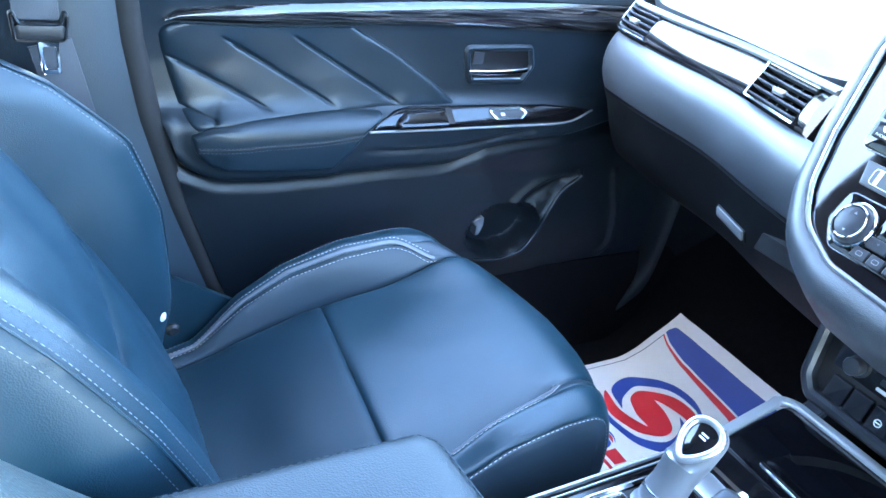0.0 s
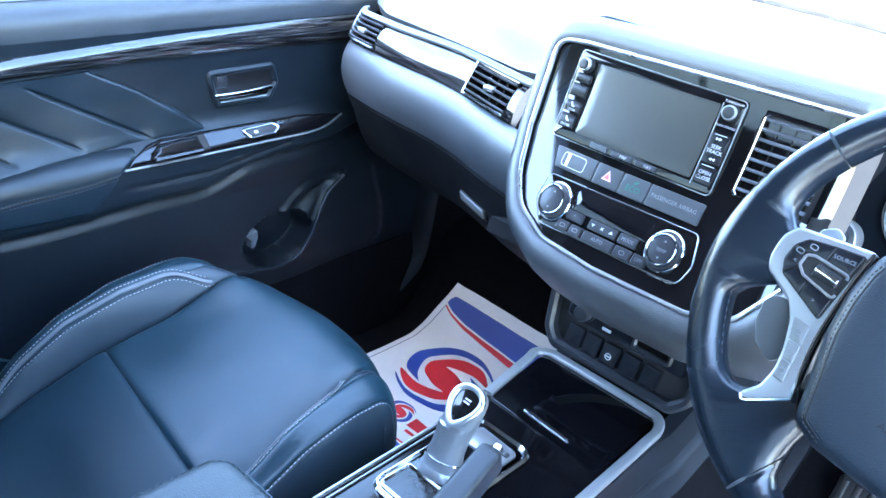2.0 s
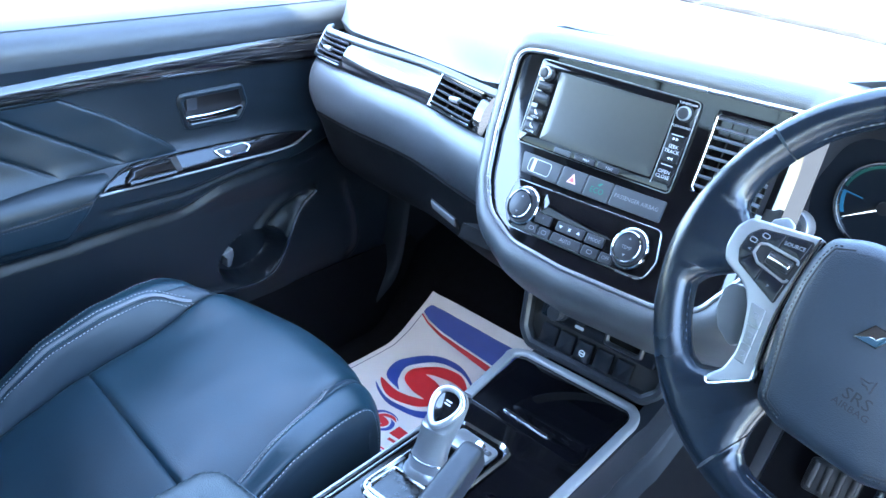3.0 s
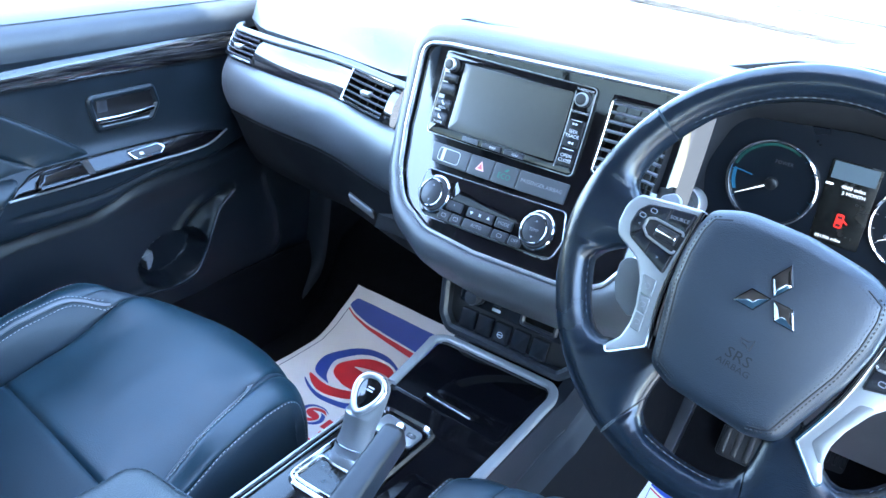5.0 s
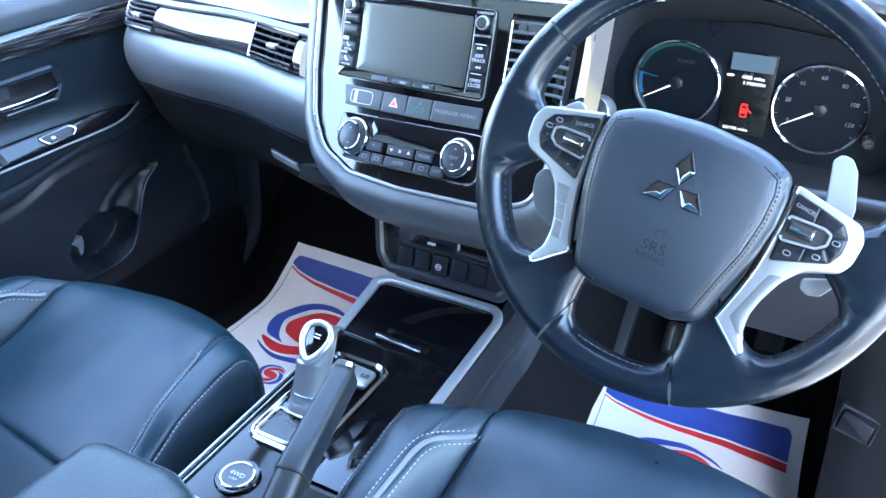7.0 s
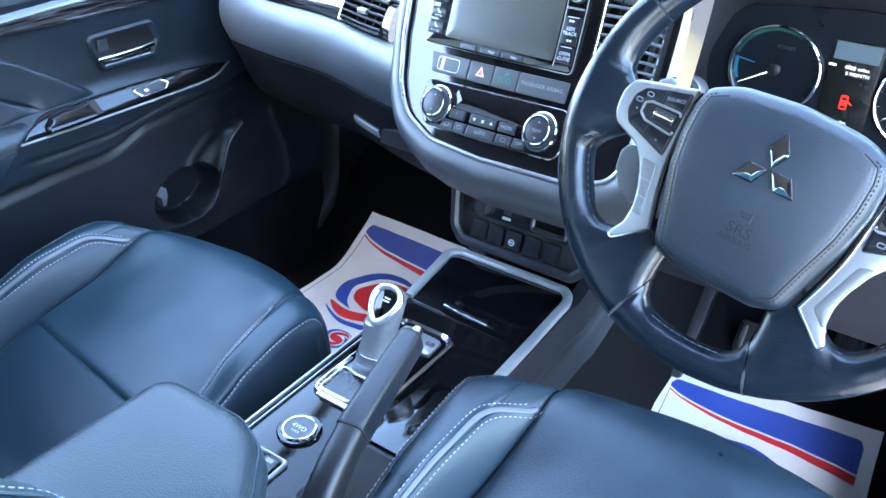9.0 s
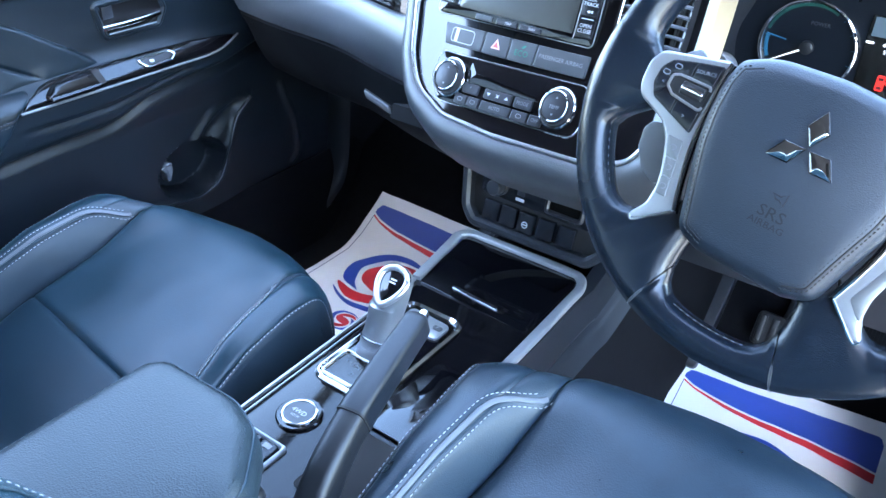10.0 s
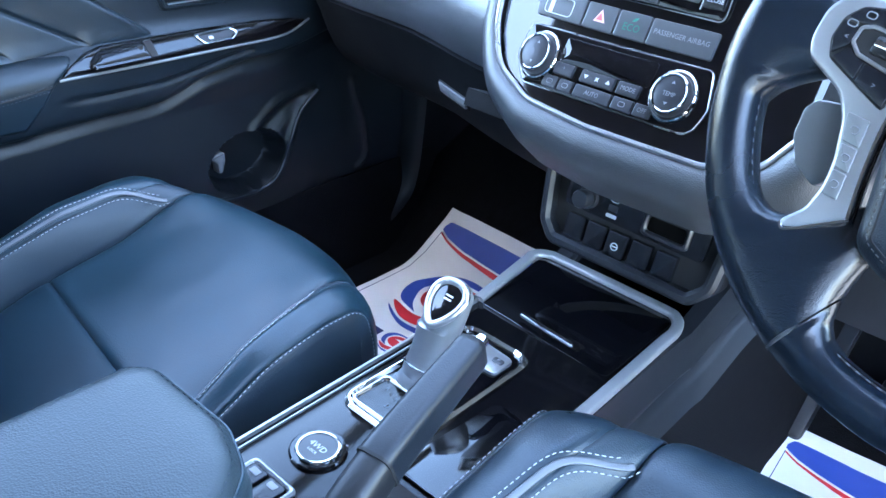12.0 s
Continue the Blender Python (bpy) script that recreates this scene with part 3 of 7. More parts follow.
bm = bmesh.new()
last = None
for off, d in ((-0.001, -0.02), (0.0, 0.0040), (0.004, 0.0056), (0.009, 0.0062), (0.0145, 0.0045), (0.021, -0.001), (0.026, -0.012), (0.030, -0.030), (0.032, -0.07)):
    ring = [bm.verts.new(facia(min(p[0], 0.222), p[1], d)) for p in inset(FOUT, -off)]
    if last:
        for i in range(len(ring)):
            if min(FOUT[i][0], FOUT[i - 1][0]) > 0.2135:
                continue
            bm.faces.new((last[i - 1], last[i], ring[i], ring[i - 1]))
    last = ring
part("stack_hood", bm, SOFT, dash, "rounded grey surround of the centre stack")
part("facia", slab(FOUT, facia, -0.02, 0.0, 0.0, cuts=0.012), GLOSS, dash, "gloss black centre facia")
edge_line = inset(FOUT, 0.0005)
first = max(range(len(edge_line)), key=lambda k: edge_line[k][0] + 0.2 * edge_line[k][1])
edge_line = [p for p in edge_line[first:] + edge_line[:first] if p[0] < 0.206]
part("silver_surround", sweep([facia(p[0], p[1], 0.0055) for p in edge_line], circle(0.0026, 8), up=(0, -1, 0.3)), SILVER, dash, "thin satin silver line")
part("lower_lip", sheet(lambda x, v: V3((x, -0.055 + 0.17 * v, 0.517 - 0.075 * v)), steps(-0.15, 0.20, 12), steps(0, 1, 6), lambda x, v: V3((x, -0.05 + 0.17 * v, 0.535 - 0.06 * v))), DASH_SHADED, dash)

# Well has no depth here; its black paints the shade between slats.
louvre_vent("air_vent", lambda a, b, d=0.0: facia(a, b, d - 0.001), 0.118, 0.194, 0.664, 0.745, 8, "tall black louvred vent beside the display", SLAT_SKYLIT, depth=-0.0008, chrome_edge=False)

# ---- infotainment unit ----
unit = thing("infotainment_unit", facia(0, 0.655, 0), "black touchscreen radio with side buttons, switched off", "car radio")
part("bezel", slab(rect(-0.0015, 0.7015, 0.197, 0.0935, 0.006), facia, -0.004, 0.004, 0.0015, cuts=0.012), GLOSS, unit)
oo = rect(-0.0015, 0.7015, 0.198, 0.0945, 0.006)
part("bezel_edge", sweep([facia(p[0], p[1], 0.0032) for p in oo], circle(0.0006, 6), closed=True, up=(0, -1, 0.3)), SILVER_PAINT, unit, "thin grey edge line")
# Paler than SCREEN: dust, and a bright reflection put into the colour.
part("display", slab(rect(0.0, 0.7020, 0.1435, 0.0755, 0.002), facia, 0.003, 0.0047, 0.0005, cuts=0.012), material("dusty_display", (0.024, 0.025, 0.023), 0.31, vary=0.06, vary_scale=160, rough_vary=0.05, spec=0.8), unit, "dusty dark display")
for k, (x, z, w, h) in enumerate([(-0.0865, 0.7195, 0.020, 0.010), (-0.0868, 0.706, 0.021, 0.014), (-0.0868, 0.6885, 0.021, 0.012), (-0.087, 0.6725, 0.021, 0.015)]):
    b = part("button", slab(rect(x, z, w, h, 0.0015), facia, 0.003, 0.0062, 0.0008), BUTTON_BLACK, unit)
for x, z, w, h in [(0.0850, 0.6975, 0.0195, 0.030), (0.0850, 0.671, 0.0195, 0.018)]:
    part("button", slab(rect(x, z, w, h, 0.0015), facia, 0.003, 0.0062, 0.0008), BUTTON_BLACK, unit)
part("side_line", sweep([facia(0.0745, z, 0.0055) for z in steps(0.660, 0.742, 6)], circle(0.0005, 6), up=(0, -1, 0.3)), SILVER_PAINT, unit)
for x in (-0.087, 0.0855):
    kp = lambda a, b, d=0.0, x=x: facia(x + a, 0.7345 + b, d)
    kn = part("rotary_knob", lathe([(0.0085, 0.003), (0.0085, 0.009), (0.0078, 0.010)], kp, 32), RUBBERY, unit)
    part("knob_ring", lathe([(0.0074, 0.009), (0.0074, 0.0135), (0.0066, 0.0145), (0.0050, 0.0145), (0.0048, 0.0138)], kp, 32), SILVER, unit, "chrome ring")
    part("knob_cap", lathe([(0.0062, 0.012), (0.0060, 0.0150), (0.0050, 0.0156), (0.003, 0.0156)], kp, 32), BUTTON_DARK, unit)
for body, x, z, size in [("TUNE/ZOOM", 0.0855, 0.7445, 0.0034), ("PUSH SOUND", 0.0855, 0.7205, 0.0034), ("SEEK", 0.0850, 0.6995, 0.0052), ("TRACK", 0.0850, 0.6945, 0.0052), ("OPEN", 0.0850, 0.6735, 0.0052), ("CLOSE", 0.0850, 0.6685, 0.0052), ("MEDIA", -0.0868, 0.6845, 0.0038), ("PHONE", -0.087, 0.6680, 0.0038)]:
    part("printed_word", lettering(body, size, lambda a, b, d, x=x, z=z: facia(x + a, z + b, 0.0063 + d)), MARK, unit, smooth=0)
for x, z, dx in [(0.085, 0.7075, 1), (0.085, 0.6875, -1)]:
    for o in (-0.0022, 0.0012):
        part("track_arrow", slab([(x + dx * (o - 0.0014), z - 0.0015), (x + dx * (o + 0.0016), z), (x + dx * (o - 0.0014), z + 0.0015)], facia, 0.006, 0.0066, 0.0), MARK, unit, smooth=0)
for z in (0.7115, 0.6805):
    part("button_line", slab(rect(0.085, z, 0.013, 0.0007, 0.0), facia, 0.006, 0.0066, 0.0), MARK, unit, smooth=0)
for x, z in [(-0.0868, 0.690), (-0.087, 0.6745)]:
    part("button_icon", slab(spline2([(x - 0.003, z + 0.002), (x - 0.001, z - 0.002), (x + 0.003, z - 0.002), (x + 0.0015, z - 0.0008), (x - 0.0005, z + 0.0005), (x - 0.0015, z + 0.003)], 4), facia, 0.006, 0.0066, 0.0), MARK, unit, smooth=0)
for x, w in [(-0.0365, 0.022), (-0.0065, 0.026), (0.0235, 0.026)]:
    part("lower_button", slab(rect(x, 0.6590, w, 0.0056, 0.001), facia, 0.003, 0.0058, 0.0006), BUTTON if x < -0.02 else BUTTON_DARK, unit)
for body, x in [("MAP", -0.004), ("NAV", 0.026)]:
    part("printed_word", lettering(body, 0.0042, lambda a, b, d, x=x: facia(x + a, 0.6588 + b, 0.0059 + d)), MARK, unit, smooth=0)

# ---- row of switches under the radio ----
row = thing("switch_row", facia(0, 0.625, 0), "row of grey dashboard switches with lit symbols", "switch panel")
for x0, x1, m in [(-0.0855, -0.0300, BUTTON), (-0.0285, 0.0035, BUTTON), (0.0050, 0.0365, BUTTON), (0.0380, 0.0990, BUTTON)]:
    o = [(x0 + (0.006 if x0 < -0.08 else 0), 0.6255), (x1, 0.6255), (x1, 0.6465), (x0, 0.6465)]
    part("button", slab(fillet(o, 0.0015), facia, -0.002, 0.0030, 0.0008), m, row)
hz = lambda s: [(-0.0125 + s * math.cos(a), 0.6355 + s * math.sin(a)) for a in (math.pi / 2, math.pi * 7 / 6, math.pi * 11 / 6)]
part("hazard_symbol", slab(hz(0.0068), facia, 0.0028, 0.0034, 0.0), material("hazard_symbol_pink", (0.75, 0.42, 0.42), 0.4), row, smooth=0)
part("hazard_symbol", slab(hz(0.0040), facia, 0.0030, 0.0037, 0.0), material("hazard_symbol_red", (0.42, 0.10, 0.10), 0.4), row, smooth=0)
part("eco_word", lettering("ECO", 0.0085, lambda a, b, d: facia(0.0205 + a, 0.6340 + b, 0.0032 + d)), LED_GREEN, row, smooth=0)
part("eco_leaf", slab(spline2([(0.019, 0.6395), (0.022, 0.6395), (0.0245, 0.6425), (0.0215, 0.6420), (0.019, 0.6395)], 4)[:-1], facia, 0.003, 0.0036, 0.0), LED_GREEN, row, smooth=0)
part("airbag_words", lettering("PASSENGER AIRBAG", 0.0058, lambda a, b, d: facia(0.068 + a, 0.6365 + b, 0.0032 + d)), MARK_DIM, row, smooth=0)
o = rect(-0.058, 0.636, 0.030, 0.014, 0.004)
part("card_outline", sweep([facia(p[0], p[1], 0.0032) for p in o], circle(0.0004, 4), closed=True, up=(0, -1, 0.3)), MARK, row)
part("card_mark", slab(rect(-0.066, 0.6360, 0.004, 0.013, 0.001), facia, 0.003, 0.0037, 0.0), MARK, row, smooth=0)

# ---- climate controls ----
clim = thing("climate_panel", facia(0.015, 0.572, 0), "gloss black climate panel with two chrome-ringed dials", "climate control")
HV = fillet([(-0.066, 0.5695), (0.108, 0.5695), (0.114, 0.590), (0.106, 0.6195), (-0.080, 0.6175), (-0.083, 0.590)], [0.014, 0.014, 0.01, 0.008, 0.008, 0.01])
part("panel", slab(HV, facia, -0.002, 0.0022, 0.0012, cuts=0.010), GLOSS, clim)
part("panel_edge", sweep([facia(p[0], p[1], 0.0016) for p in HV], circle(0.0006, 5), closed=True, up=(0, -1, 0.3)), SILVER, clim)
part("readout", slab(rect(0.012, 0.6040, 0.095, 0.020, 0.003), facia, 0.002, 0.0027, 0.0003, cuts=0.010), GLOSS, clim, "dark readout window")
for x in (-0.0565, 0.0825):
    kp = lambda a, b, d=0.0, x=x: facia(x + a, 0.5935 + b, d)
    dial = part("dial", lathe([(0.0201, 0.0035), (0.0200, 0.0062), (0.0190, 0.0070), (0.0172, 0.0066), (0.0166, 0.0060)], kp, 48), CHROME, clim, "chrome-ringed temperature dial")
    part("dial_ring", lathe([(0.0204, 0.0), (0.0204, 0.0035), (0.0197, 0.0040)], kp, 48), GLOSS, clim)
    part("dial_body", lathe([(0.0170, 0.004), (0.0166, 0.0125), (0.0162, 0.0138), (0.0154, 0.0142)], kp, 48), BUTTON_DARK, clim)
    part("dial_rim", lathe([(0.0157, 0.0135), (0.0154, 0.0148), (0.0146, 0.0152), (0.0136, 0.0148), (0.0132, 0.0138)], kp, 48), DARK_CHROME, clim)
    # Left face is paler: its reflection is put into the colour.
    part("dial_face", lathe([(0.0136, 0.010), (0.0134, 0.0138), (0.0128, 0.0141), (0.0091, 0.0141), (0.0037, 0.0141)], kp, 40), BUTTON_DARK if x > 0 else BUTTON, clim)
    if x > 0:
        part("printed_word", lettering("TEMP", 0.0048, lambda a, b, d, kp=kp: kp(a, b - 0.001, 0.0142 + d)), MARK_DIM, clim, smooth=0)
    for s in (1, -1):
        part("dial_arrow", slab([(x - 0.0016, 0.5935 + s * 0.0072), (x + 0.0016, 0.5935 + s * 0.0072), (x, 0.5935 + s * 0.0094)], facia, 0.0136, 0.0145, 0.0), MARK_DIM, clim, smooth=0)
for x, w, z, h, word in [(-0.0255, 0.022, 0.5885, 0.0098, "*"), (0.0105, 0.036, 0.5885, 0.0098, ""), (0.0425, 0.023, 0.5885, 0.0098, "MODE"), (-0.0345, 0.017, 0.5765, 0.0096, ""), (-0.0175, 0.016, 0.5765, 0.0096, ""), (0.0115, 0.039, 0.5765, 0.0096, "AUTO"), (0.0425, 0.021, 0.5765, 0.0096, ""), (0.0625, 0.017, 0.5765, 0.0096, "OFF")]:
    part("button", slab(rect(x, z, w - 0.0012, h, 0.0012), facia, 0.0015, 0.0050, 0.0008), BUTTON_DARK, clim)
    if word:
        part("printed_word", lettering(word, 0.0052, lambda a, b, d, x=x, z=z: facia(x + a, z + b, 0.0051 + d)), MARK_DIM, clim, smooth=0)
for x, s in ((-0.001, -1), (0.022, 1)):
    part("fan_arrow", slab([(x - 0.0022, 0.5885 - s * 0.0012), (x + 0.0022, 0.5885 - s * 0.0012), (x, 0.5885 + s * 0.0018)], facia, 0.0046, 0.0056, 0.0), MARK, clim, smooth=0)
part("fan_icon", slab([(0.0105 + (0.0024 if k % 2 else 0.0008) * math.cos(k * math.pi / 4), 0.5885 + (0.0024 if k % 2 else 0.0008) * math.sin(k * math.pi / 4)) for k in range(8)], facia, 0.0046, 0.0056, 0.0), MARK, clim, smooth=0)
for x, z in ((-0.0345, 0.5765), (-0.0175, 0.5765), (0.0425, 0.5765)):
    part("button_icon", sweep([facia(p[0], p[1], 0.0052) for p in rect(x, z, 0.006, 0.0035, 0.0015, 3)], circle(0.0003, 4), closed=True, up=(0, -1, 0.3)), MARK_DIM, clim)

# ---- lower stack with socket and switch blanks ----
low = thing("lower_switch_panel", (0.01, 0.05, 0.36), "black lower panel with power socket and switch blanks", "switch panel")
lowp = on((0.008, 0.045, 0.405), (1, 0, 0), (0, 0.22, 1))
LOUT = fillet([(-0.112, 0.075), (-0.098, -0.030), (-0.080, -0.052), (0.100, -0.052), (0.122, -0.030), (0.130, 0.075)], [0.004, 0.03, 0.02, 0.02, 0.03, 0.004])
LIN = inset(LOUT, 0.0135)
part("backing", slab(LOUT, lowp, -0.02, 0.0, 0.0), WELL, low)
part("surround", ringslab(LOUT, LIN, lowp, -0.02, 0.016, 0.004), HARD, low, "grey rounded plastic surround")
part("socket_plate", slab(fillet([(-0.075, -0.002), (0.098, -0.006), (0.100, 0.040), (-0.075, 0.040)], 0.006), lowp, 0.0, 0.007, 0.002), BUTTON_BLACK, low)
sp = on(lowp(-0.046, 0.014, 0.0), (1, 0, 0), (0, 0.22, 1))
so = part("power_socket", lathe([(0.0125, 0.005), (0.0125, 0.012), (0.0118, 0.013)], sp, 28), BUTTON_DARK, low)
part("socket_cap", lathe([(0.0100, 0.012), (0.0105, 0.020), (0.0105, 0.026), (0.0092, 0.0285), (0.005, 0.029)], sp, 28), BUTTON_DARK, so, "black push-in cap")
# No hole is cut: a near-black slab paints the pocket's shade.
part("pocket", slab(rect(0.052, 0.014, 0.046, 0.017, 0.004), lowp, 0.0065, 0.0075, 0.0), material("deep_slot", (0.002, 0.002, 0.002), 0.9, spec=0.05), low)
part("pocket_frame", ringslab(rect(0.052, 0.014, 0.056, 0.028, 0.006), rect(0.052, 0.014, 0.044, 0.0165, 0.004), lowp, 0.006, 0.012, 0.002), BUTTON_DARK, low)
for k, x in enumerate((-0.054, -0.027, 0.001, 0.030, 0.060)):
    part("switch_blank", slab(fillet([(x - 0.0125, -0.042), (x + 0.0115, -0.042), (x + 0.0125, -0.010), (x - 0.0115, -0.010)], 0.002), lowp, 0.0, 0.0075 if k != 2 else 0.009, 0.0015), BUTTON_BLACK, low)
part("switch_icon", sweep([lowp(*p, 0.0095) for p in disc(0.001, -0.026, 0.004, 16)], circle(0.0006, 4), closed=True, up=(0, -1, 0.2)), MARK, low)
part("switch_icon", slab(rect(0.001, -0.026, 0.006, 0.0012, 0), lowp, 0.009, 0.0098, 0.0), MARK, low, smooth=0)
part("socket_icon", slab(rect(-0.014, 0.004, 0.013, 0.004, 0.001), lowp, 0.0068, 0.0076, 0.0), MARK, low, smooth=0)
part("socket_icon", sweep([lowp(*p, 0.0074) for p in rect(-0.014, 0.022, 0.009, 0.004, 0.0015, 3)], circle(0.0005, 4), closed=True, up=(0, -1, 0.2)), MARK, low)
part("usb_flap", slab(rect(-0.014, 0.013, 0.011, 0.007, 0.001), lowp, 0.0065, 0.0085, 0.0006), BUTTON_DARK, low)


# ---- centre console ----
con = thing("centre_console", (0.0, -0.30, -0.065), "gloss black centre console with silver trim", "centre console")
cp = on((0, 0, 0.294), (1, 0, 0), (0, 1, 0))


def console_side(side):
    """The flank of the console, from the trim down to the carpet."""
    def f(y, v):
        x0 = lerp(y, [-0.85, -0.10, 0.05, 0.14, 0.40], [0.101, 0.101, 0.099, 0.104, 0.12])
        z0 = lerp(y, [-0.85, 0.08, 0.16, 0.40], [0.292, 0.292, 0.33, 0.38])
        groove = -0.006 * math.exp(-(((v - 0.62) / 0.05) ** 2)) * smooth(-0.12, 0.02, y)
        return V3((side * (x0 + 0.010 * v + 0.022 * v * v + groove), y, z0 - 0.075 * v))
    return sheet(f, steps(-0.85, 0.40, 50), steps(0, 1, 24), lambda y, v: f(y, v) - V3((side * 0.02, 0, 0)))


def console_skirt(side):
    """Carpet below the flank."""
    f = lambda y, v: V3((side * (lerp(y, [-0.85, 0.05, 0.14, 0.40], [0.128, 0.126, 0.131, 0.147]) + 0.02 * v), y, lerp(y, [-0.85, 0.08, 0.16, 0.40], [0.222, 0.222, 0.26, 0.31]) * (1 - v) - 0.068 * v))
    return sheet(f, steps(-0.85, 0.60, 30), steps(0, 1, 8), lambda y, v: f(y, v) - V3((side * 0.03, 0, 0)))


part("side_panel", console_side(1), HARD, con, "grey plastic side panel")
part("side_panel", console_side(-1), HARD, con)
part("carpet_skirt", console_skirt(1), CARPET, con, "black carpet skirt")
part("carpet_skirt", console_skirt(-1), CARPET, con)
part("top_plate", slab(fillet([(-0.095, -0.46), (0.097, -0.46), (0.095, 0.05), (0.085, 0.092), (-0.110, 0.092), (-0.100, -0.05)], [0.004, 0.004, 0.02, 0.02, 0.02, 0.03]), cp, -0.03, 0.002, 0.001), STREAK_TOP, con)
part("rear_box", rbox((-0.008, -0.66, 0.160), (0.165, 0.34, 0.46), 0.012), RUBBERY, con)
trim = spline([cp(0.098, -0.46, 0.003), cp(0.097, -0.25, 0.003), cp(0.094, -0.10, 0.003), cp(0.090, 0.02, 0.003), cp(0.088, 0.060, 0.003), cp(0.076, 0.082, 0.003), cp(0.050, 0.087, 0.003), cp(-0.080, 0.087, 0.003), cp(-0.106, 0.085, 0.003), cp(-0.120, 0.070, 0.003), cp(-0.116, 0.045, 0.003), cp(-0.100, -0.060, 0.003)], 8)
part("silver_trim", sweep(trim, rect(0, 0, 0.0135, 0.010, 0.004), up=(0, 0, 1)), SATIN, con, "satin silver edge trim")
part("edge_trim", sweep(spline([cp(-0.100, -0.062, 0.003), cp(-0.098, -0.20, 0.003), cp(-0.094, -0.46, 0.003)], 6), rect(0, 0, 0.0035, 0.007, 0.0015), up=(0, 0, 1)), SILVER_PAINT, con, "thin dark silver edge")
part("edge_line", sweep(spline([cp(-0.0925, -0.085, 0.003), cp(-0.0905, -0.20, 0.003), cp(-0.0865, -0.46, 0.003)], 6), rect(0, 0, 0.0016, 0.003, 0.0006), up=(0, 0, 1)), SILVER_PAINT, con)
lid = fillet([(-0.092, -0.063), (0.081, -0.072), (0.079, 0.074), (-0.110, 0.074)], [0.004, 0.010, 0.014, 0.014])
part("tray_lid", slab(lid, cp, 0.0, 0.0045, 0.0015), GLOSS, con, "gloss black sliding tray lid")
part("lid_grip", slab(fillet([(-0.047, -0.0505), (0.027, -0.0560), (0.027, -0.0505), (-0.047, -0.0450)], 0.002), cp, 0.004, 0.0075, 0.0015), CHROME, con, "slim chrome grip bar")
part("cup_lid", slab(fillet([(0.020, 0.0), (0.085, 0.0), (0.085, 0.123), (0.034, 0.127)], [0.003, 0.003, 0.012, 0.012]), on((0, -0.315, 0.2965), (1, 0, 0), (0, 1, 0.05)), -0.006, 0.003, 0.0015), GLOSS, con, "gloss black cup holder lid")
# Flat slab without depth; the well's inner shade is its colour.
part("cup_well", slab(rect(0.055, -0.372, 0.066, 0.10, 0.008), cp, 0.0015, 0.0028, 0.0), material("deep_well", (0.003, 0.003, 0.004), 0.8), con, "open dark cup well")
# front of the armrest: seat heater switches
part("switch_frame", ringslab(rect(-0.040, -0.418, 0.056, 0.054, 0.006), rect(-0.040, -0.418, 0.046, 0.044, 0.004), cp, 0.0, 0.007, 0.002), SILVER_PAINT, con)
part("heater_switch", slab(rect(-0.052, -0.418, 0.020, 0.042, 0.003), cp, 0.0, 0.008, 0.002), BUTTON_BLACK, con)
part("heater_switch", slab(rect(-0.029, -0.418, 0.020, 0.042, 0.003), cp, 0.0, 0.008, 0.002), BUTTON_BLACK, con)
for x in (-0.052, -0.029):
    part("switch_mark", slab(rect(x, -0.404, 0.010, 0.006, 0.001), cp, 0.0078, 0.0086, 0.0), MARK_DIM, con, smooth=0)
    part("switch_mark", slab(rect(x, -0.430, 0.008, 0.002, 0.0), cp, 0.0078, 0.0086, 0.0), MARK_DIM, con, smooth=0)

# four-wheel-drive button
ap = on((-0.0390, -0.3470, 0.296), (1, 0, 0), (0, 1, 0))
awd = thing("drive_mode_button", ap(0, 0, 0), "round chrome-ringed four-wheel-drive lock button", "button")
part("base_ring", lathe([(0.0262, 0.0), (0.0260, 0.0022), (0.0245, 0.0034), (0.020, 0.0030)], ap, 40), GLOSS, awd)
part("chrome_ring", lathe([(0.0206, 0.002), (0.0203, 0.0046), (0.0192, 0.0056), (0.0178, 0.0054), (0.0172, 0.0036)], ap, 40), CHROME, awd)
part("cap", lathe([(0.0174, 0.002), (0.0172, 0.0044), (0.010, 0.0049), (0.003, 0.0049)], ap, 40), BUTTON, awd)
part("button_word", lettering("4WD", 0.0088, lambda a, b, d: ap(a, b, 0.0050 + d), spin=radians(0)), MARK, awd, smooth=0)
part("button_word", lettering("LOCK", 0.0042, lambda a, b, d: ap(a, b - 0.0070, 0.0050 + d)), MARK, awd, smooth=0)

# ---- gear selector ----
gear = thing("gear_selector", (-0.035, -0.20, 0.296), "silver gear selector in a chrome-framed gate", "gear lever")
GO, GI = rect(-0.0315, -0.198, 0.094, 0.188, 0.022, 8), rect(-0.0315, -0.198, 0.080, 0.174, 0.017, 8)
part("chrome_frame", ringslab(GO, GI, cp, 0.001, 0.0085, 0.003), CHROME, gear)
part("gate_plate", slab(GI, cp, 0.001, 0.0035, 0.0), GLOSS, gear)
part("park_plate", slab(fillet([(-0.060, -0.155), (0.002, -0.155), (0.002, -0.122), (-0.060, -0.118)], 0.008), cp, 0.003, 0.0075, 0.002), SILVER_PAINT, gear, "silver plate with park button")
part("park_button", slab(rect(-0.008, -0.136, 0.013, 0.008, 0.003), cp, 0.007, 0.009, 0.001), BUTTON, gear)
part("button_word", lettering("P", 0.006, lambda a, b, d: cp(-0.008 + a, -0.136 + b, 0.0091 + d)), MARK, gear, smooth=0)
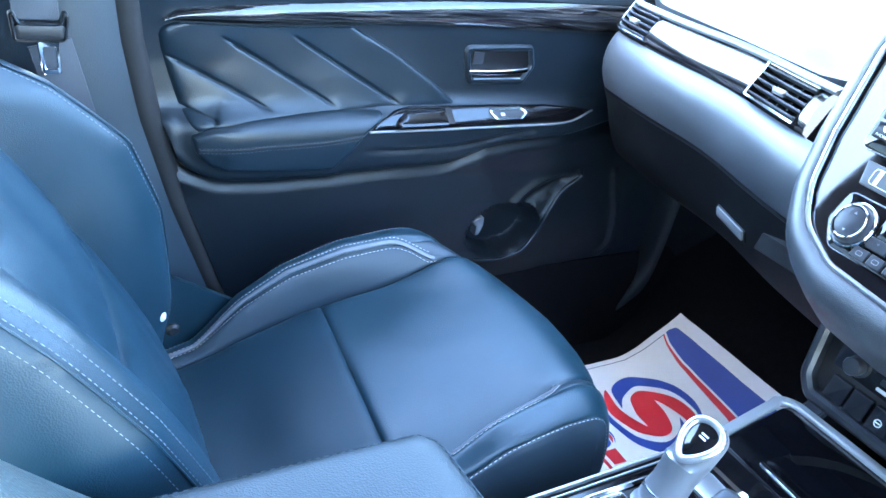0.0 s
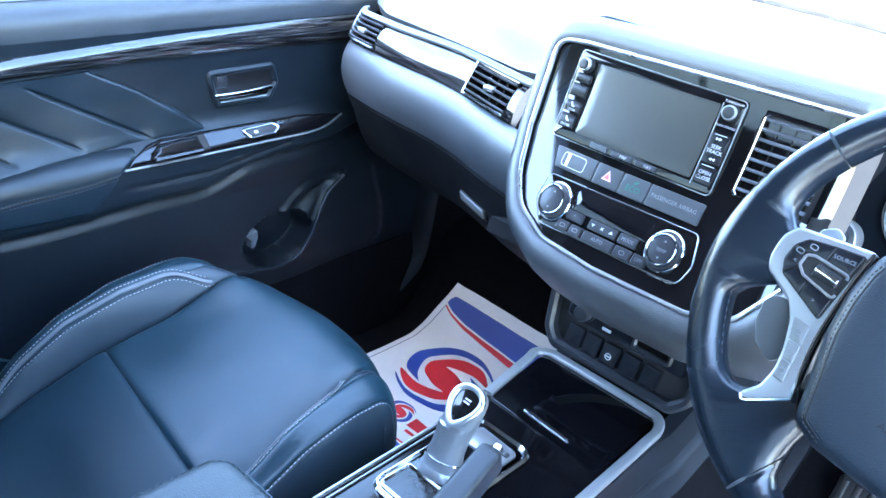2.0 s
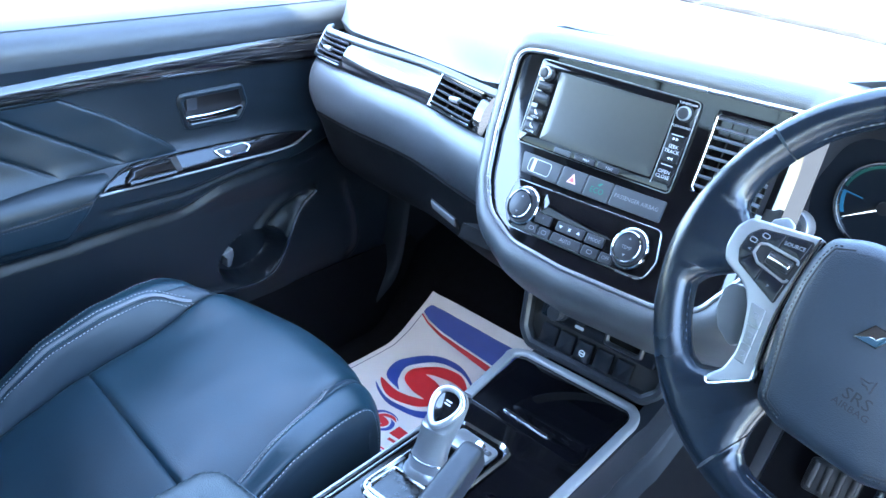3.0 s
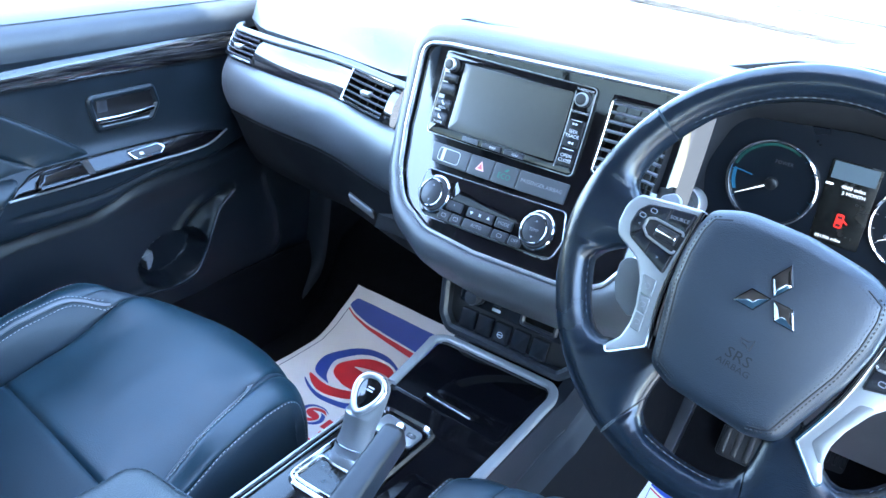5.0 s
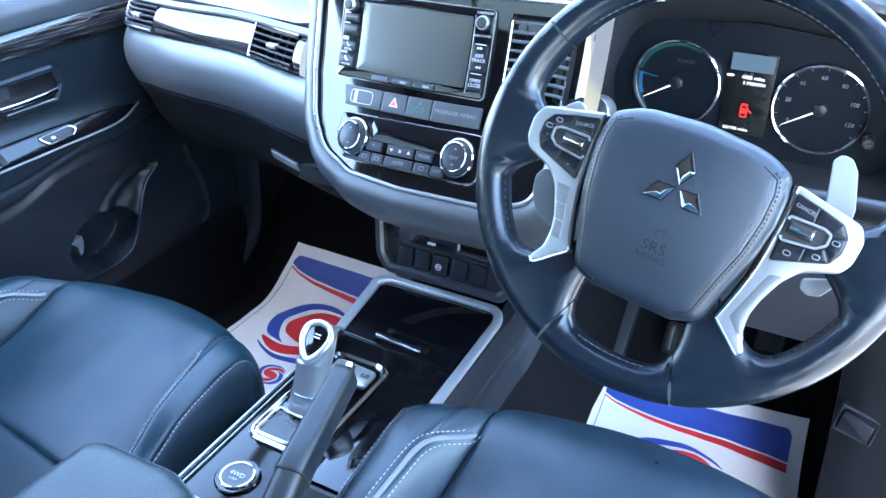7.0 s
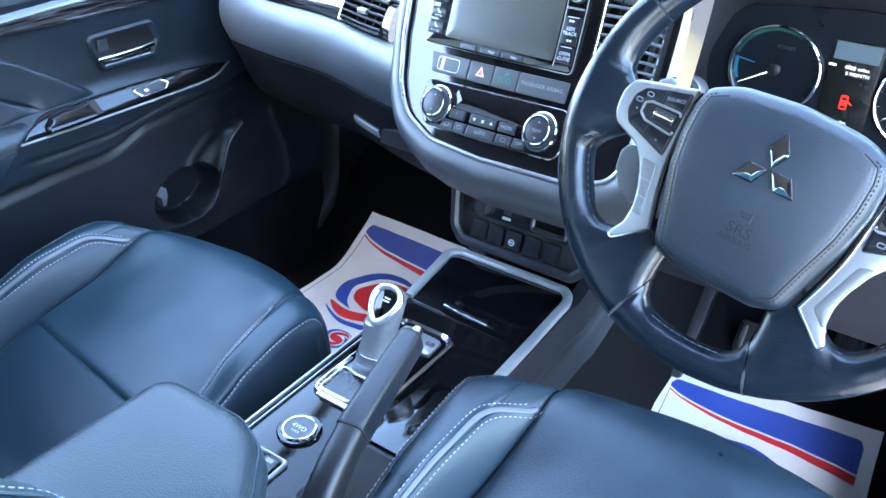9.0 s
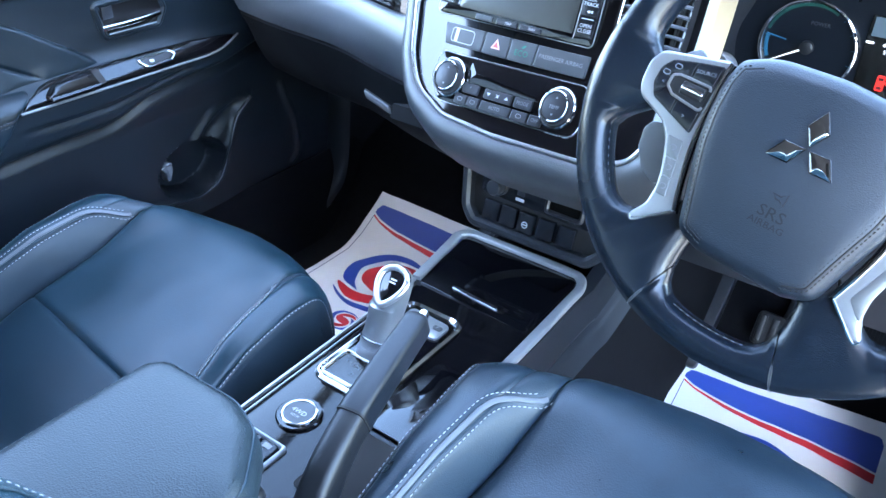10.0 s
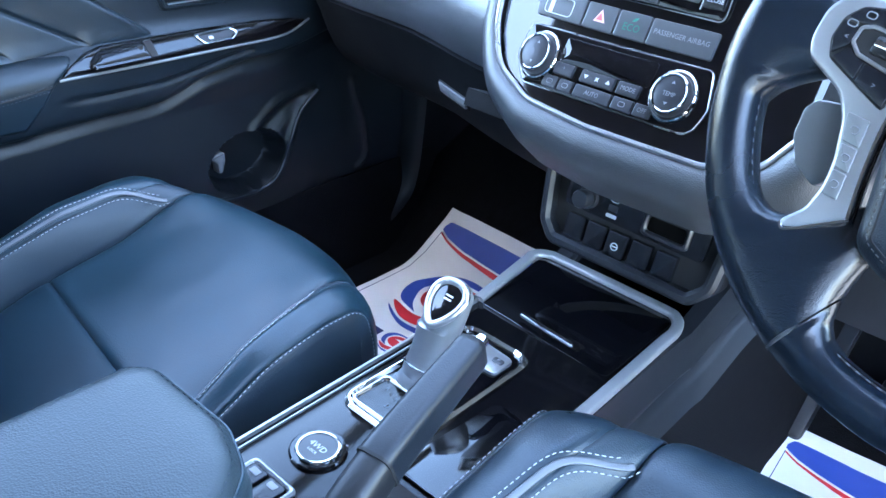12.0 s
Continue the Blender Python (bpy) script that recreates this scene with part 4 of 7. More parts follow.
part("pattern_frame", ringslab(rect(-0.0385, -0.2595, 0.062, 0.050, 0.006), rect(-0.0385, -0.2595, 0.053, 0.041, 0.004), cp, 0.003, 0.0095, 0.002), CHROME, gear)
part("pattern_plate", slab(rect(-0.0385, -0.2595, 0.054, 0.042, 0.003), cp, 0.003, 0.0065, 0.0), SCREEN, gear, "dark shift pattern window")
for body, x, y in [("R", -0.054, -0.248), ("N", -0.036, -0.254), ("D", -0.036, -0.266), ("B", -0.022, -0.258)]:
    part("pattern_letter", lettering(body, 0.0075, lambda a, b, d, x=x, y=y: cp(x + a, y + b, 0.0068 + d)), LED_PANEL, gear, smooth=0)
# the lever: stations of centre (y, z) and radii
LEVER_X = -0.038
ST = [(-0.216, 0.297, 0.0275, 0.0275), (-0.215, 0.303, 0.0262, 0.0262), (-0.214, 0.308, 0.0235, 0.0235), (-0.2125, 0.316, 0.0230, 0.0230), (-0.2115, 0.320, 0.0222, 0.0222), (-0.208, 0.331, 0.0202, 0.0204), (-0.203, 0.345, 0.0200, 0.0206), (-0.198, 0.358, 0.0216, 0.0226), (-0.176, 0.372, 0.0240, 0.0250), (-0.173, 0.379, 0.0262, 0.0262), (-0.1720, 0.384, 0.0255, 0.0255), (-0.172, 0.387, 0.0215, 0.0222), (-0.172, 0.3885, 0.010, 0.012)]


def lever_body(lo, hi):
    bm = bmesh.new()
    rings = []
    for k in range(lo, hi):
        y, z, rx, ry = ST[k]
        tilt = radians(-22)
        rings.append([bm.verts.new(V3((LEVER_X + rx * math.cos(a), y + ry * math.sin(a) * math.cos(tilt), z + ry * math.sin(a) * math.sin(tilt)))) for a in [2 * math.pi * j / 32 for j in range(32)]])
    for a, b in zip(rings, rings[1:]):
        for j in range(32):
            bm.faces.new((a[j - 1], a[j], b[j], b[j - 1]))
    bm.faces.new(rings[0][::-1])
    bm.faces.new(rings[-1])
    return bm


part("collar_boot", lever_body(0, 3), SILVER_PAINT, gear)
part("collar", lever_body(2, 5), SILVER_PAINT, gear)
y_, z_, r_, _ = ST[4]
part("collar_ring", sweep([V3((LEVER_X + r_ * 1.02 * math.cos(a), y_ + r_ * 1.02 * math.sin(a) * 0.927, z_ - r_ * 1.02 * math.sin(a) * 0.375)) for a in steps(0, 2 * math.pi, 36)[:-1]], circle(0.0010, 6), closed=True), CHROME, gear, "thin chrome ring")
kp = on((-0.0345, -0.1965, 0.3865), (1, 0, 0), (0, 0.74, 0.62))
tear = [(0.0278 * math.sin(t) * (0.76 + 0.24 * math.cos(t)), 0.0268 * math.cos(t)) for t in [math.pi / 2 - 2 * math.pi * k / 32 for k in range(32)]]
bm = bmesh.new()
rings = []
for k in (4, 5, 6, 7):
    y, z, rx, ry = ST[k]
    rings.append([V3((LEVER_X + rx * math.cos(a), y + ry * math.sin(a) * math.cos(radians(-22)), z + ry * math.sin(a) * math.sin(radians(-22)))) for a in [2 * math.pi * j / 32 for j in range(32)]])
for w in (0.3, 0.6, 0.85, 1.0):
    rings.append([rings[3][j].lerp(kp(tear[j][0] * 1.05, tear[j][1] * 1.05, -0.005), smooth(0, 1, w) ** 0.8) + V3((0, -0.001, -0.004)) * math.sin(math.pi * w) for j in range(32)])
rings.append([kp(*p, 0.0) for p in tear])
rings = [[bm.verts.new(p) for p in r] for r in rings]
for a, b in zip(rings, rings[1:]):
    for j in range(32):
        bm.faces.new((a[j - 1], a[j], b[j], b[j - 1]))
bm.faces.new(rings[0][::-1])
bm.faces.new(rings[-1])
knob = part("lever_grip", bm, SILVER_PAINT, gear, "satin silver lever grip")
part("chrome_bezel", sweep([kp(*p, 0.0012) for p in inset(tear, 0.0034)], circle(0.0042, 10), closed=True, up=kp(0, 0, 1) - kp(0, 0, 0)), SILVER, knob, "teardrop chrome bezel")
part("top_inlay", slab(inset(tear, 0.0048), kp, -0.002, 0.0020, 0.0008), GLOSS, knob, "gloss black inlay")
for o in (0.0026, -0.0012):
    part("inlay_mark", slab(rect(0.001, 0.006 + o, 0.0085, 0.0018, 0.0004), kp, 0.0018, 0.0024, 0.0), MARK, knob, smooth=0)

# ---- handbrake ----
hb = thing("handbrake", (0.10, -0.49, 0.30), "black handbrake lever with chrome release button", "handbrake")
HBP = spline([(0.095, -0.488, 0.285), (0.094, -0.472, 0.330), (0.089, -0.440, 0.370), (0.081, -0.392, 0.396), (0.072, -0.332, 0.413), (0.065, -0.278, 0.428)], 8)
part("lower_shell", sweep(HBP[:25], rect(0, 0, 0.0285, 0.036, 0.012, 5), up=(0, -0.4, 1), scale=lambda t: 1.25 - 0.25 * t), RUBBERY, hb)
part("grip", sweep(HBP[24:], rect(0, 0, 0.0265, 0.034, 0.009, 6), up=(0, -0.4, 1), scale=lambda t: 1.10 - 0.16 * t), material("grip_leather", (0.0075, 0.0105, 0.015), 0.38, spec=0.45, grain=0.2, grain_scale=900, cells=True), hb, "soft black grip")
d = (HBP[-1] - HBP[-3]).normalized()
part("grip_cap", sweep([HBP[-1] - d * 0.001, HBP[-1] + d * 0.004, HBP[-1] + d * 0.007], rect(0, 0, 0.0252, 0.0322, 0.009, 6), up=(0, -0.4, 1), scale=lambda t: 1.0 - 0.25 * t * t), RUBBERY, hb)
part("release_button", sweep([HBP[-1] + d * 0.004, HBP[-1] + d * 0.012, HBP[-1] + d * 0.0165, HBP[-1] + d * 0.018], circle(0.0062, 14), up=(0, -0.4, 1), scale=lambda t: 1 - 0.35 * t**4), CHROME, hb)

j = HBP[24]
dj = (HBP[25] - HBP[23]).normalized()
part("grip_joint", sweep([j - dj * 0.0012, j + dj * 0.0012], rect(0, 0, 0.0300, 0.0382, 0.010, 6), up=(0, -0.4, 1)), WELL, hb, "dark joint of the grip")

# ---- armrest ----
arm = thing("armrest", (0.0, -0.63, 0.40), "grained grey-black leather armrest with a stitched seam", "armrest")
AO = fillet([(-0.109, -0.82), (-0.104, -0.476), (-0.085, -0.456), (0.004, -0.454), (0.046, -0.470), (0.088, -0.522), (0.100, -0.60), (0.101, -0.82)], [0.02, 0.022, 0.03, 0.05, 0.05, 0.05, 0.05, 0.02], 8)
A16 = inset(AO, 0.016)
bm = dome(lambda a, b, d: V3((a, b, d)), [(inset(AO, off), z) for off, z in [(0.012, 0.372), (0.003, 0.378), (0.0, 0.388), (0.0, 0.402), (0.003, 0.416), (0.0085, 0.427), (0.016, 0.4325)]] + [(shrink(A16, k), z) for k, z in ((0.92, 0.4345), (0.80, 0.4362), (0.6, 0.4375), (0.3, 0.4382), (0.05, 0.4384))])
part("padded_lid", bm, LEATHER_PAD, arm)
seam = [V3((p[0], p[1], 0.4215)) for p in inset(AO, 0.0052)]
part("seam", sweep(seam, circle(0.0011, 6), closed=True), LEATHER, arm)
part("stitching", stitches([p + V3((0, 0, 0.0065)) for p in [V3((q[0], q[1], 0.4230)) for q in inset(AO, 0.0115)]], V3((0, 0, 1)), 0.004, 0.003, 0.0004), LEATHER_SIDE, arm)

# ---- seats ----
CUSH = spline2([(-0.62, 0.140), (-0.52, 0.165), (-0.45, 0.193), (-0.36, 0.224), (-0.26, 0.254), (-0.18, 0.275), (-0.135, 0.280), (-0.100, 0.266), (-0.080, 0.236), (-0.076, 0.190), (-0.085, 0.120), (-0.100, 0.03)], 10)
BACK = spline2([(-0.585, 0.200), (-0.600, 0.270), (-0.655, 0.372), (-0.725, 0.485), (-0.800, 0.590), (-0.850, 0.670), (-0.885, 0.715), (-0.925, 0.725), (-0.960, 0.690)], 10)


def along(line):
    """Length, place and normal along a line of (y, z)."""
    p = [V3((0, y, z)) for y, z in line]
    s = [0.0]
    for a, b in zip(p, p[1:]):
        s.append(s[-1] + (b - a).length)
    def at(q):
        y, z = lerp(q, s, [v.y for v in p]), lerp(q, s, [v.z for v in p])
        e = 0.006
        t = V3((0, lerp(q + e, s, [v.y for v in p]) - lerp(q - e, s, [v.y for v in p]), lerp(q + e, s, [v.z for v in p]) - lerp(q - e, s, [v.z for v in p]))).normalized()
        return V3((0, y, z)), V3((0, -t.z, t.y)), t
    return s[-1], at


SEAT_X = -0.390


Lc, at_c = along(CUSH)
Lb, at_back = along(BACK)


def at_b(q):
    p, n, t = at_back(q)
    return p, -n, t


def q_of_y(line, y):
    p, s = line, 0.0
    for a, b in zip(p, p[1:]):
        step = math.hypot(b[0] - a[0], b[1] - a[1])
        if (a[0] - y) * (b[0] - y) <= 0:
            return s + step * (y - a[0]) / ((b[0] - a[0]) or 1e-9)
        s += step
    return s


QF, QT, QB = q_of_y(CUSH, -0.18), q_of_y(CUSH, -0.374), q_of_y(CUSH, -0.38)


RAISED = 0.014


def cush_cross(a, q):
    b = abs(a)
    h = lerp(q, [0, QB - 0.15, QB - 0.07, QB, QB + 0.085, QF - 0.045, QF + 0.015, QF + 0.08, QF + 0.14, Lc], [0.0, 0.002, 0.040, 0.058, 0.062, 0.050, 0.034, 0.008, 0.0, 0.0])
    h += RAISED * smooth(QB, QF - 0.06, q) * (1 - smooth(QF + 0.06, Lc, q)) if a > 0 else 0.0
    ins = 0.010 * (1 - (b / 0.168) ** 2) if b < 0.168 else 0
    up_edge = 0.020 * smooth(QF - 0.10, QF + 0.02, q) * (1 - smooth(QF + 0.06, Lc, q))
    if b <= 0.168:
        return ins - 0.004 * math.exp(-((0.168 - b) / 0.010)) + up_edge * (b / 0.168) ** 2.5
    if b <= 0.205:
        t = (b - 0.168) / 0.037
        return up_edge - 0.004 + (h + 0.004 - up_edge) * math.sin(t * math.pi / 2) ** 0.9
    if b <= 0.233:
        t = (b - 0.205) / 0.028
        return h - 0.010 * t * t
    t = (b - 0.233) / 0.039
    return h - 0.010 - 0.030 * t - 0.15 * t * t


def cush_x(a):
    """The flanks fall steeply, swelling a little, beyond the bolster's edge."""
    b = abs(a)
    if b > 0.228:
        t = (b - 0.228) / 0.044
        b = 0.228 + 0.018 * math.sin(min(1.0, t) * 1.9)
    return math.copysign(b, a)


def cush_wide(a, q):
    """The middle panel is wider at the back than at the front."""
    k = lerp(q, [0, QT, QF, Lc], [1.09, 1.09, 0.90, 0.90])
    b = abs(a)
    b = b * k if b < 0.168 else 0.168 * k + (b - 0.168) / 0.063 * (0.231 - 0.168 * k) if b < 0.231 else b
    return math.copysign(b, a)


def cushion(a, q, lift=0.0):
    p, n, t = at_c(q)
    lead = 0.095 * (abs(a) / 0.24) ** 2.2 * smooth(QF - 0.05, QF + 0.12, q)
    return p + V3((SEAT_X + cush_x(cush_wide(a, q)), -lead, 0)) + n * (cush_cross(a, q) + lift)


def cushion_mid(a, q, lift=0.0):
    """The two middle panels; the seam between them runs aslant."""
    return cushion(a, q - 0.13 * a * math.exp(-(((q - QT) / 0.09) ** 2)), lift)


def pillow(f, a0, a1, q0, q1, na, nq, deep=0.006, soft=0.009, edges="abqr"):
    """A padded panel between seams, falling off at its stitched edges."""
    ease = lambda k: 0.5 - 0.5 * math.cos(math.pi * k)
    As = [a0 + (a1 - a0) * (0.35 * ease(k / na) + 0.65 * k / na) for k in range(na + 1)]
    Qs = [q0 + (q1 - q0) * (0.35 * ease(k / nq) + 0.65 * k / nq) for k in range(nq + 1)]
    As = sorted(set(As + [a0 + s for s in (0.002, 0.005, 0.009, 0.014)] + [a1 - s for s in (0.002, 0.005, 0.009, 0.014)]))
    Qs = sorted(set(Qs + [q0 + s for s in (0.002, 0.005, 0.009, 0.014)] + [q1 - s for s in (0.002, 0.005, 0.009, 0.014)]))
    def g(a, q):
        e = 1e9
        if "a" in edges:
            e = min(e, a - a0)
        if "b" in edges:
            e = min(e, a1 - a)
        if "q" in edges:
            e = min(e, q - q0)
        if "r" in edges:
            e = min(e, q1 - q)
        wr = 0.0014 * noise.noise(V3((a * 9, q * 9, 3.1))) + 0.0006 * noise.noise(V3((a * 34, q * 26, 8.4)))
        return f(a, q, -deep * math.exp(-max(0, e) / (soft * 0.5)) + wr)
    return sheet(g, As, Qs, lambda a, q: f(a, q, -0.03))


BOLSTER = [0.020, 0.046, 0.086, 0.100, 0.072, 0.038, 0.012, 0.0]
BOLSTER_INNER = 0.28


def back_half(q):
    return lerp(q, [0, 0.25, 0.50, Lb], [0.245, 0.255, 0.225, 0.19])


def back_cross(a, q):
    b, w = abs(a), back_half(q)
    h = lerp(q, [0, 0.07, 0.16, 0.25, 0.35, 0.42, 0.55, Lb], BOLSTER)
    h *= BOLSTER_INNER if a > 0 else 1.0
    s0, s1, s2 = 0.60 * w, 0.80 * w, 0.95 * w
    ins = 0.012 * (1 - (b / s0) ** 2) if b < s0 else 0
    if b <= s0:
        return ins
    if b <= s1:
        return h * math.sin((b - s0) / (s1 - s0) * math.pi / 2)
    if b <= s2:
        t = (b - s1) / (s2 - s1)
        return h - 0.012 * t * t
    return h - 0.012 - (b - s2) * 3.2


def backrest(a, q, lift=0.0):
    """a: -1.15 to 1.15 of the half width."""
    w = back_half(q)
    p, n, t = at_b(q)
    x = max(-w, min(w, a * w))
    return p + V3((SEAT_X + x, 0, 0)) - n * 0 + n * (back_cross(a * w, q) + lift)


def build_seat(label, group, skin=LEATHER):
    seat = thing("car_seat", (SEAT_X, -0.36, -0.065), label, "car seat", group)
    part("cushion_front_panel", pillow(cushion_mid, -0.168, 0.168, QT, Lc, 30, 46, edges="abq"), skin, seat)
    part("cushion_rear_panel", pillow(cushion_mid, -0.168, 0.168, 0.0, QT, 26, 24, edges="abr"), PERFORATED, seat, "dark smooth leather panel")
    for s in (-1, 1):
        lo = lambda a0, a1: (min(s * a0, s * a1), max(s * a0, s * a1))
        part("bolster_inner_wall", pillow(cushion, *lo(0.168, 0.192), 0.0, Lc, 8, 60, 0.003, 0.005, "ab"), LEATHER_SIDE, seat, "grey leather bolster wall")
        part("bolster_top", pillow(cushion, *lo(0.192, 0.231), 0.0, Lc, 12, 60, 0.0025, 0.005, "ab"), skin, seat)
        part("cushion_flank", pillow(cushion, *lo(0.231, 0.272), 0.0, Lc, 12, 60, 0.003, 0.004, "a" if s > 0 else "b"), LEATHER_SIDE, seat, "grey leather side of the cushion")
        qs = steps(0.01, QF + 0.004, 70)
        band = lambda q: s * (0.194 - 0.026 * smooth(QF - 0.075, QF + 0.012, q) ** 1.6)
        up_at = lambda q: at_c(q)[1] + V3((-s * 0.7, 0, 0))
        part("piping", sweep([cushion(band(q), q, 0.0012) for q in qs], rect(0, 0, 0.0056, 0.0030, 0.0012, 3), up=lambda i: up_at(qs[i])), PIPING, seat, "silver-grey piping between stitch rows")
        for off in (-0.0058, 0.0062):
            part("stitching", stitches([cushion(band(q) + s * off, q, 0.0008) for q in qs], [up_at(q) for q in qs]), THREAD, seat)
        qe = steps(0.02, QF + 0.125, 80)
        for off in (0.2350,):
            part("stitching", stitches([cushion(s * off, q, 0.0008) for q in qe], [at_c(q)[1] + V3((s * 0.6, 0, 0)) for q in qe]), THREAD, seat)
    part("backrest_insert", pillow(backrest, -0.60, 0.60, 0.22, Lb, 26, 40, 0.006, 0.03, "abq"), LEATHER, seat)
    part("backrest_lower_insert", pillow(backrest, -0.60, 0.60, 0.0, 0.22, 24, 16, 0.006, 0.03, "abr"), LEATHER, seat)
    part("backrest_bolster", pillow(backrest, 0.60, 1.06, 0.0, Lb, 22, 50, 0.006, 0.05, "a"), LEATHER, seat)
    part("backrest_bolster", pillow(backrest, -1.06, -0.60, 0.0, Lb, 22, 50, 0.006, 0.05, "b"), LEATHER, seat)
    for s in (-1, 1):
        qs = steps(0.03, Lb - 0.12, 60)
        for a in ((0.89, 0.94, 0.965) if s > 0 else (0.755, 0.800)):
            part("stitching", stitches([backrest(s * a, q, 0.0006) for q in qs], [at_b(q)[1] for q in qs], r=0.0003), THREAD_MID, seat)
        part("piping", sweep([backrest(s * (0.952 if s > 0 else 0.778), q, 0.0008) for q in qs], circle(0.0012, 6), up=lambda i: at_b(qs[i])[1]), LEATHER, seat)
    back_shell = sheet(lambda a, q: at_b(q)[0] + V3((SEAT_X + 0.92 * a * back_half(q), 0, 0)) - at_b(q)[1] * (0.045 + 0.04 * (1 - a**4)), steps(-1, 1, 16), steps(0.02, Lb, 20), lambda a, q: at_b(q)[0] + V3((SEAT_X + 0.92 * a * back_half(q), 0, 0)) - at_b(q)[1] * (0.065 + 0.04 * (1 - a**4)))
    part("back_shell", back_shell, SOFT_DARK, seat)
    part("seat_base", rbox((SEAT_X, -0.35, 0.06), (0.42, 0.44, 0.17), 0.02), RUBBERY, seat)
    for x in (-0.19, 0.19):
        part("seat_rail", rbox((SEAT_X + x, -0.34, -0.02), (0.045, 0.56, 0.09), 0.006), HARD, seat)
    part("recliner_cover", slab(fillet([(-0.60, 0.10), (-0.42, 0.10), (-0.45, 0.20), (-0.55, 0.26), (-0.62, 0.22)], 0.02), lambda a, b, d: V3((SEAT_X - 0.247 - d, a, b)), 0.0, 0.015, 0.006), LEATHER, seat)
    return seat


seat = build_seat("black leather front passenger seat with grey piping", "front seats")
part("hook_cap", lathe([(0.0065, -0.004), (0.0065, 0.003), (0.0045, 0.0045)], on((-0.560, -0.573, 0.249), (-0.68, 0.73, 0), (0, 0, 1)), 16), PAPER, seat, "small white fixing cap")
up = radians(8)
BOLSTER, BOLSTER_INNER = [0.002, 0.014, 0.046, 0.064, 0.057, 0.038, 0.012, 0.0], 1.0
RAISED = 0.0
BACK = [(-0.565 + (y + 0.565) * math.cos(up) + (z - 0.27) * math.sin(up), 0.27 - (y + 0.565) * math.sin(up) + (z - 0.27) * math.cos(up)) for y, z in BACK]
Lb, at_back = along(BACK)
driver = build_seat("black leather driver's seat with grey piping, set higher", "front seats", LEATHER_CREASED)
driver.location = (SEAT_X + 0.744, -0.36 - 0.053, 0.088 - 0.065)
buck = thing("belt_buckle", (-0.60, -0.58, 0.10), "black seat belt buckle beside the seat", "seat belt buckle")
part("stalk", sweep([(-0.655, -0.58, 0.05), (-0.655, -0.575, 0.16), (-0.65, -0.57, 0.20)], rect(0, 0, 0.02, 0.008, 0.002), up=(1, 0, 0)), RUBBERY, buck)
part("bracket_bolt", lathe([(0.010, 0.0), (0.010, 0.006), (0.006, 0.010)], on((-0.640, -0.540, 0.17), (0, 1, 0), (0, 0, 1)), 16), HARD, buck)


# ---- passenger door ----
door = thing("door_1", (-0.76, -0.15, 0.05), "black leather-trimmed passenger door, closed", "car door", kind="structure")
DZ = [-0.02, 0.04, 0.09, 0.14, 0.22, 0.30, 0.330, 0.345, 0.365, 0.400, 0.425, 0.438, 0.446, 0.454, 0.470, 0.52, 0.565, 0.60, 0.63, 0.655, 0.672, 0.675]
DXB = [-0.766, -0.758, -0.742, -0.732, -0.727, -0.725, -0.724, -0.719, -0.713, -0.707, -0.705, -0.708, -0.719, -0.734, -0.742, -0.748, -0.748, -0.742, -0.735, -0.740, -0.758, -0.79]
DXF = [-0.766, -0.760, -0.750, -0.746, -0.742, -0.744, -0.748, -0.749, -0.751, -0.753, -0.755, -0.756, -0.756, -0.757, -0.758, -0.758, -0.750, -0.742, -0.735, -0.740, -0.758, -0.79]


ZS = np.arange(-0.04, 0.70, 0.002)
SOFTEN = np.exp(-0.5 * (np.arange(-12, 13) / 3.2) ** 2)
SOFT_B, SOFT_F = [np.convolve(np.pad(np.interp(ZS, DZ, d), 12, "edge"), SOFTEN / SOFTEN.sum(), "valid") for d in (DXB, DXF)]


def door_x(y, z):
    """The door's skin, softly rounded from the sill to the window ledge."""
    k = smooth(0.33, 0.12, y) * (0.40 + 0.60 * smooth(-0.56, -0.43, y))
    return lerp(z, ZS, SOFT_F) * (1 - k) + lerp(z, ZS, SOFT_B) * k


def rear_edge(z):
    return lerp(z, [-0.02, 0.14, 0.31, 0.45, 0.55, 0.68], [-0.37, -0.432, -0.497, -0.54, -0.560, -0.575])


def far_from(y, z, line):
    """Distance from a line of points on the door."""
    best = 9.0
    for (a, b), (c, d) in zip(line, line[1:]):
        u, w = c - a, d - b
        t = min(1, max(0, ((y - a) * u + (z - b) * w) / (u * u + w * w)))
        best = min(best, math.hypot(y - a - u * t, z - b - w * t))
    return best


POCKET_RIM = [(-0.04, 0.166), (0.017, 0.155), (0.075, 0.149), (0.108, 0.155), (0.128, 0.168), (0.147, 0.194), (0.158, 0.230), (0.183, 0.276), (0.222, 0.309)]
POCKET_LIP = [(0.222, 0.309), (0.190, 0.313), (0.150, 0.309), (0.121, 0.300), (0.096, 0.280), (0.080, 0.264)]
POCKET_MID = [(0.118, 0.268), (0.150, 0.288), (0.185, 0.299)]
SPEAKER = [(0.322, 0.300), (0.330, 0.270), (0.352, 0.217), (0.364, 0.150), (0.360, 0.130), (0.345, 0.118)]
FLANGE = [(-0.524, 0.441), (-0.519, 0.402), (-0.505, 0.382), (-0.490, 0.369), (-0.460, 0.357), (-0.382, 0.352), (-0.286, 0.352)]
RIDGE = [(-0.236, 0.391), (-0.167, 0.387), (-0.084, 0.388), (-0.030, 0.396), (0.021, 0.406), (0.07, 0.412)]
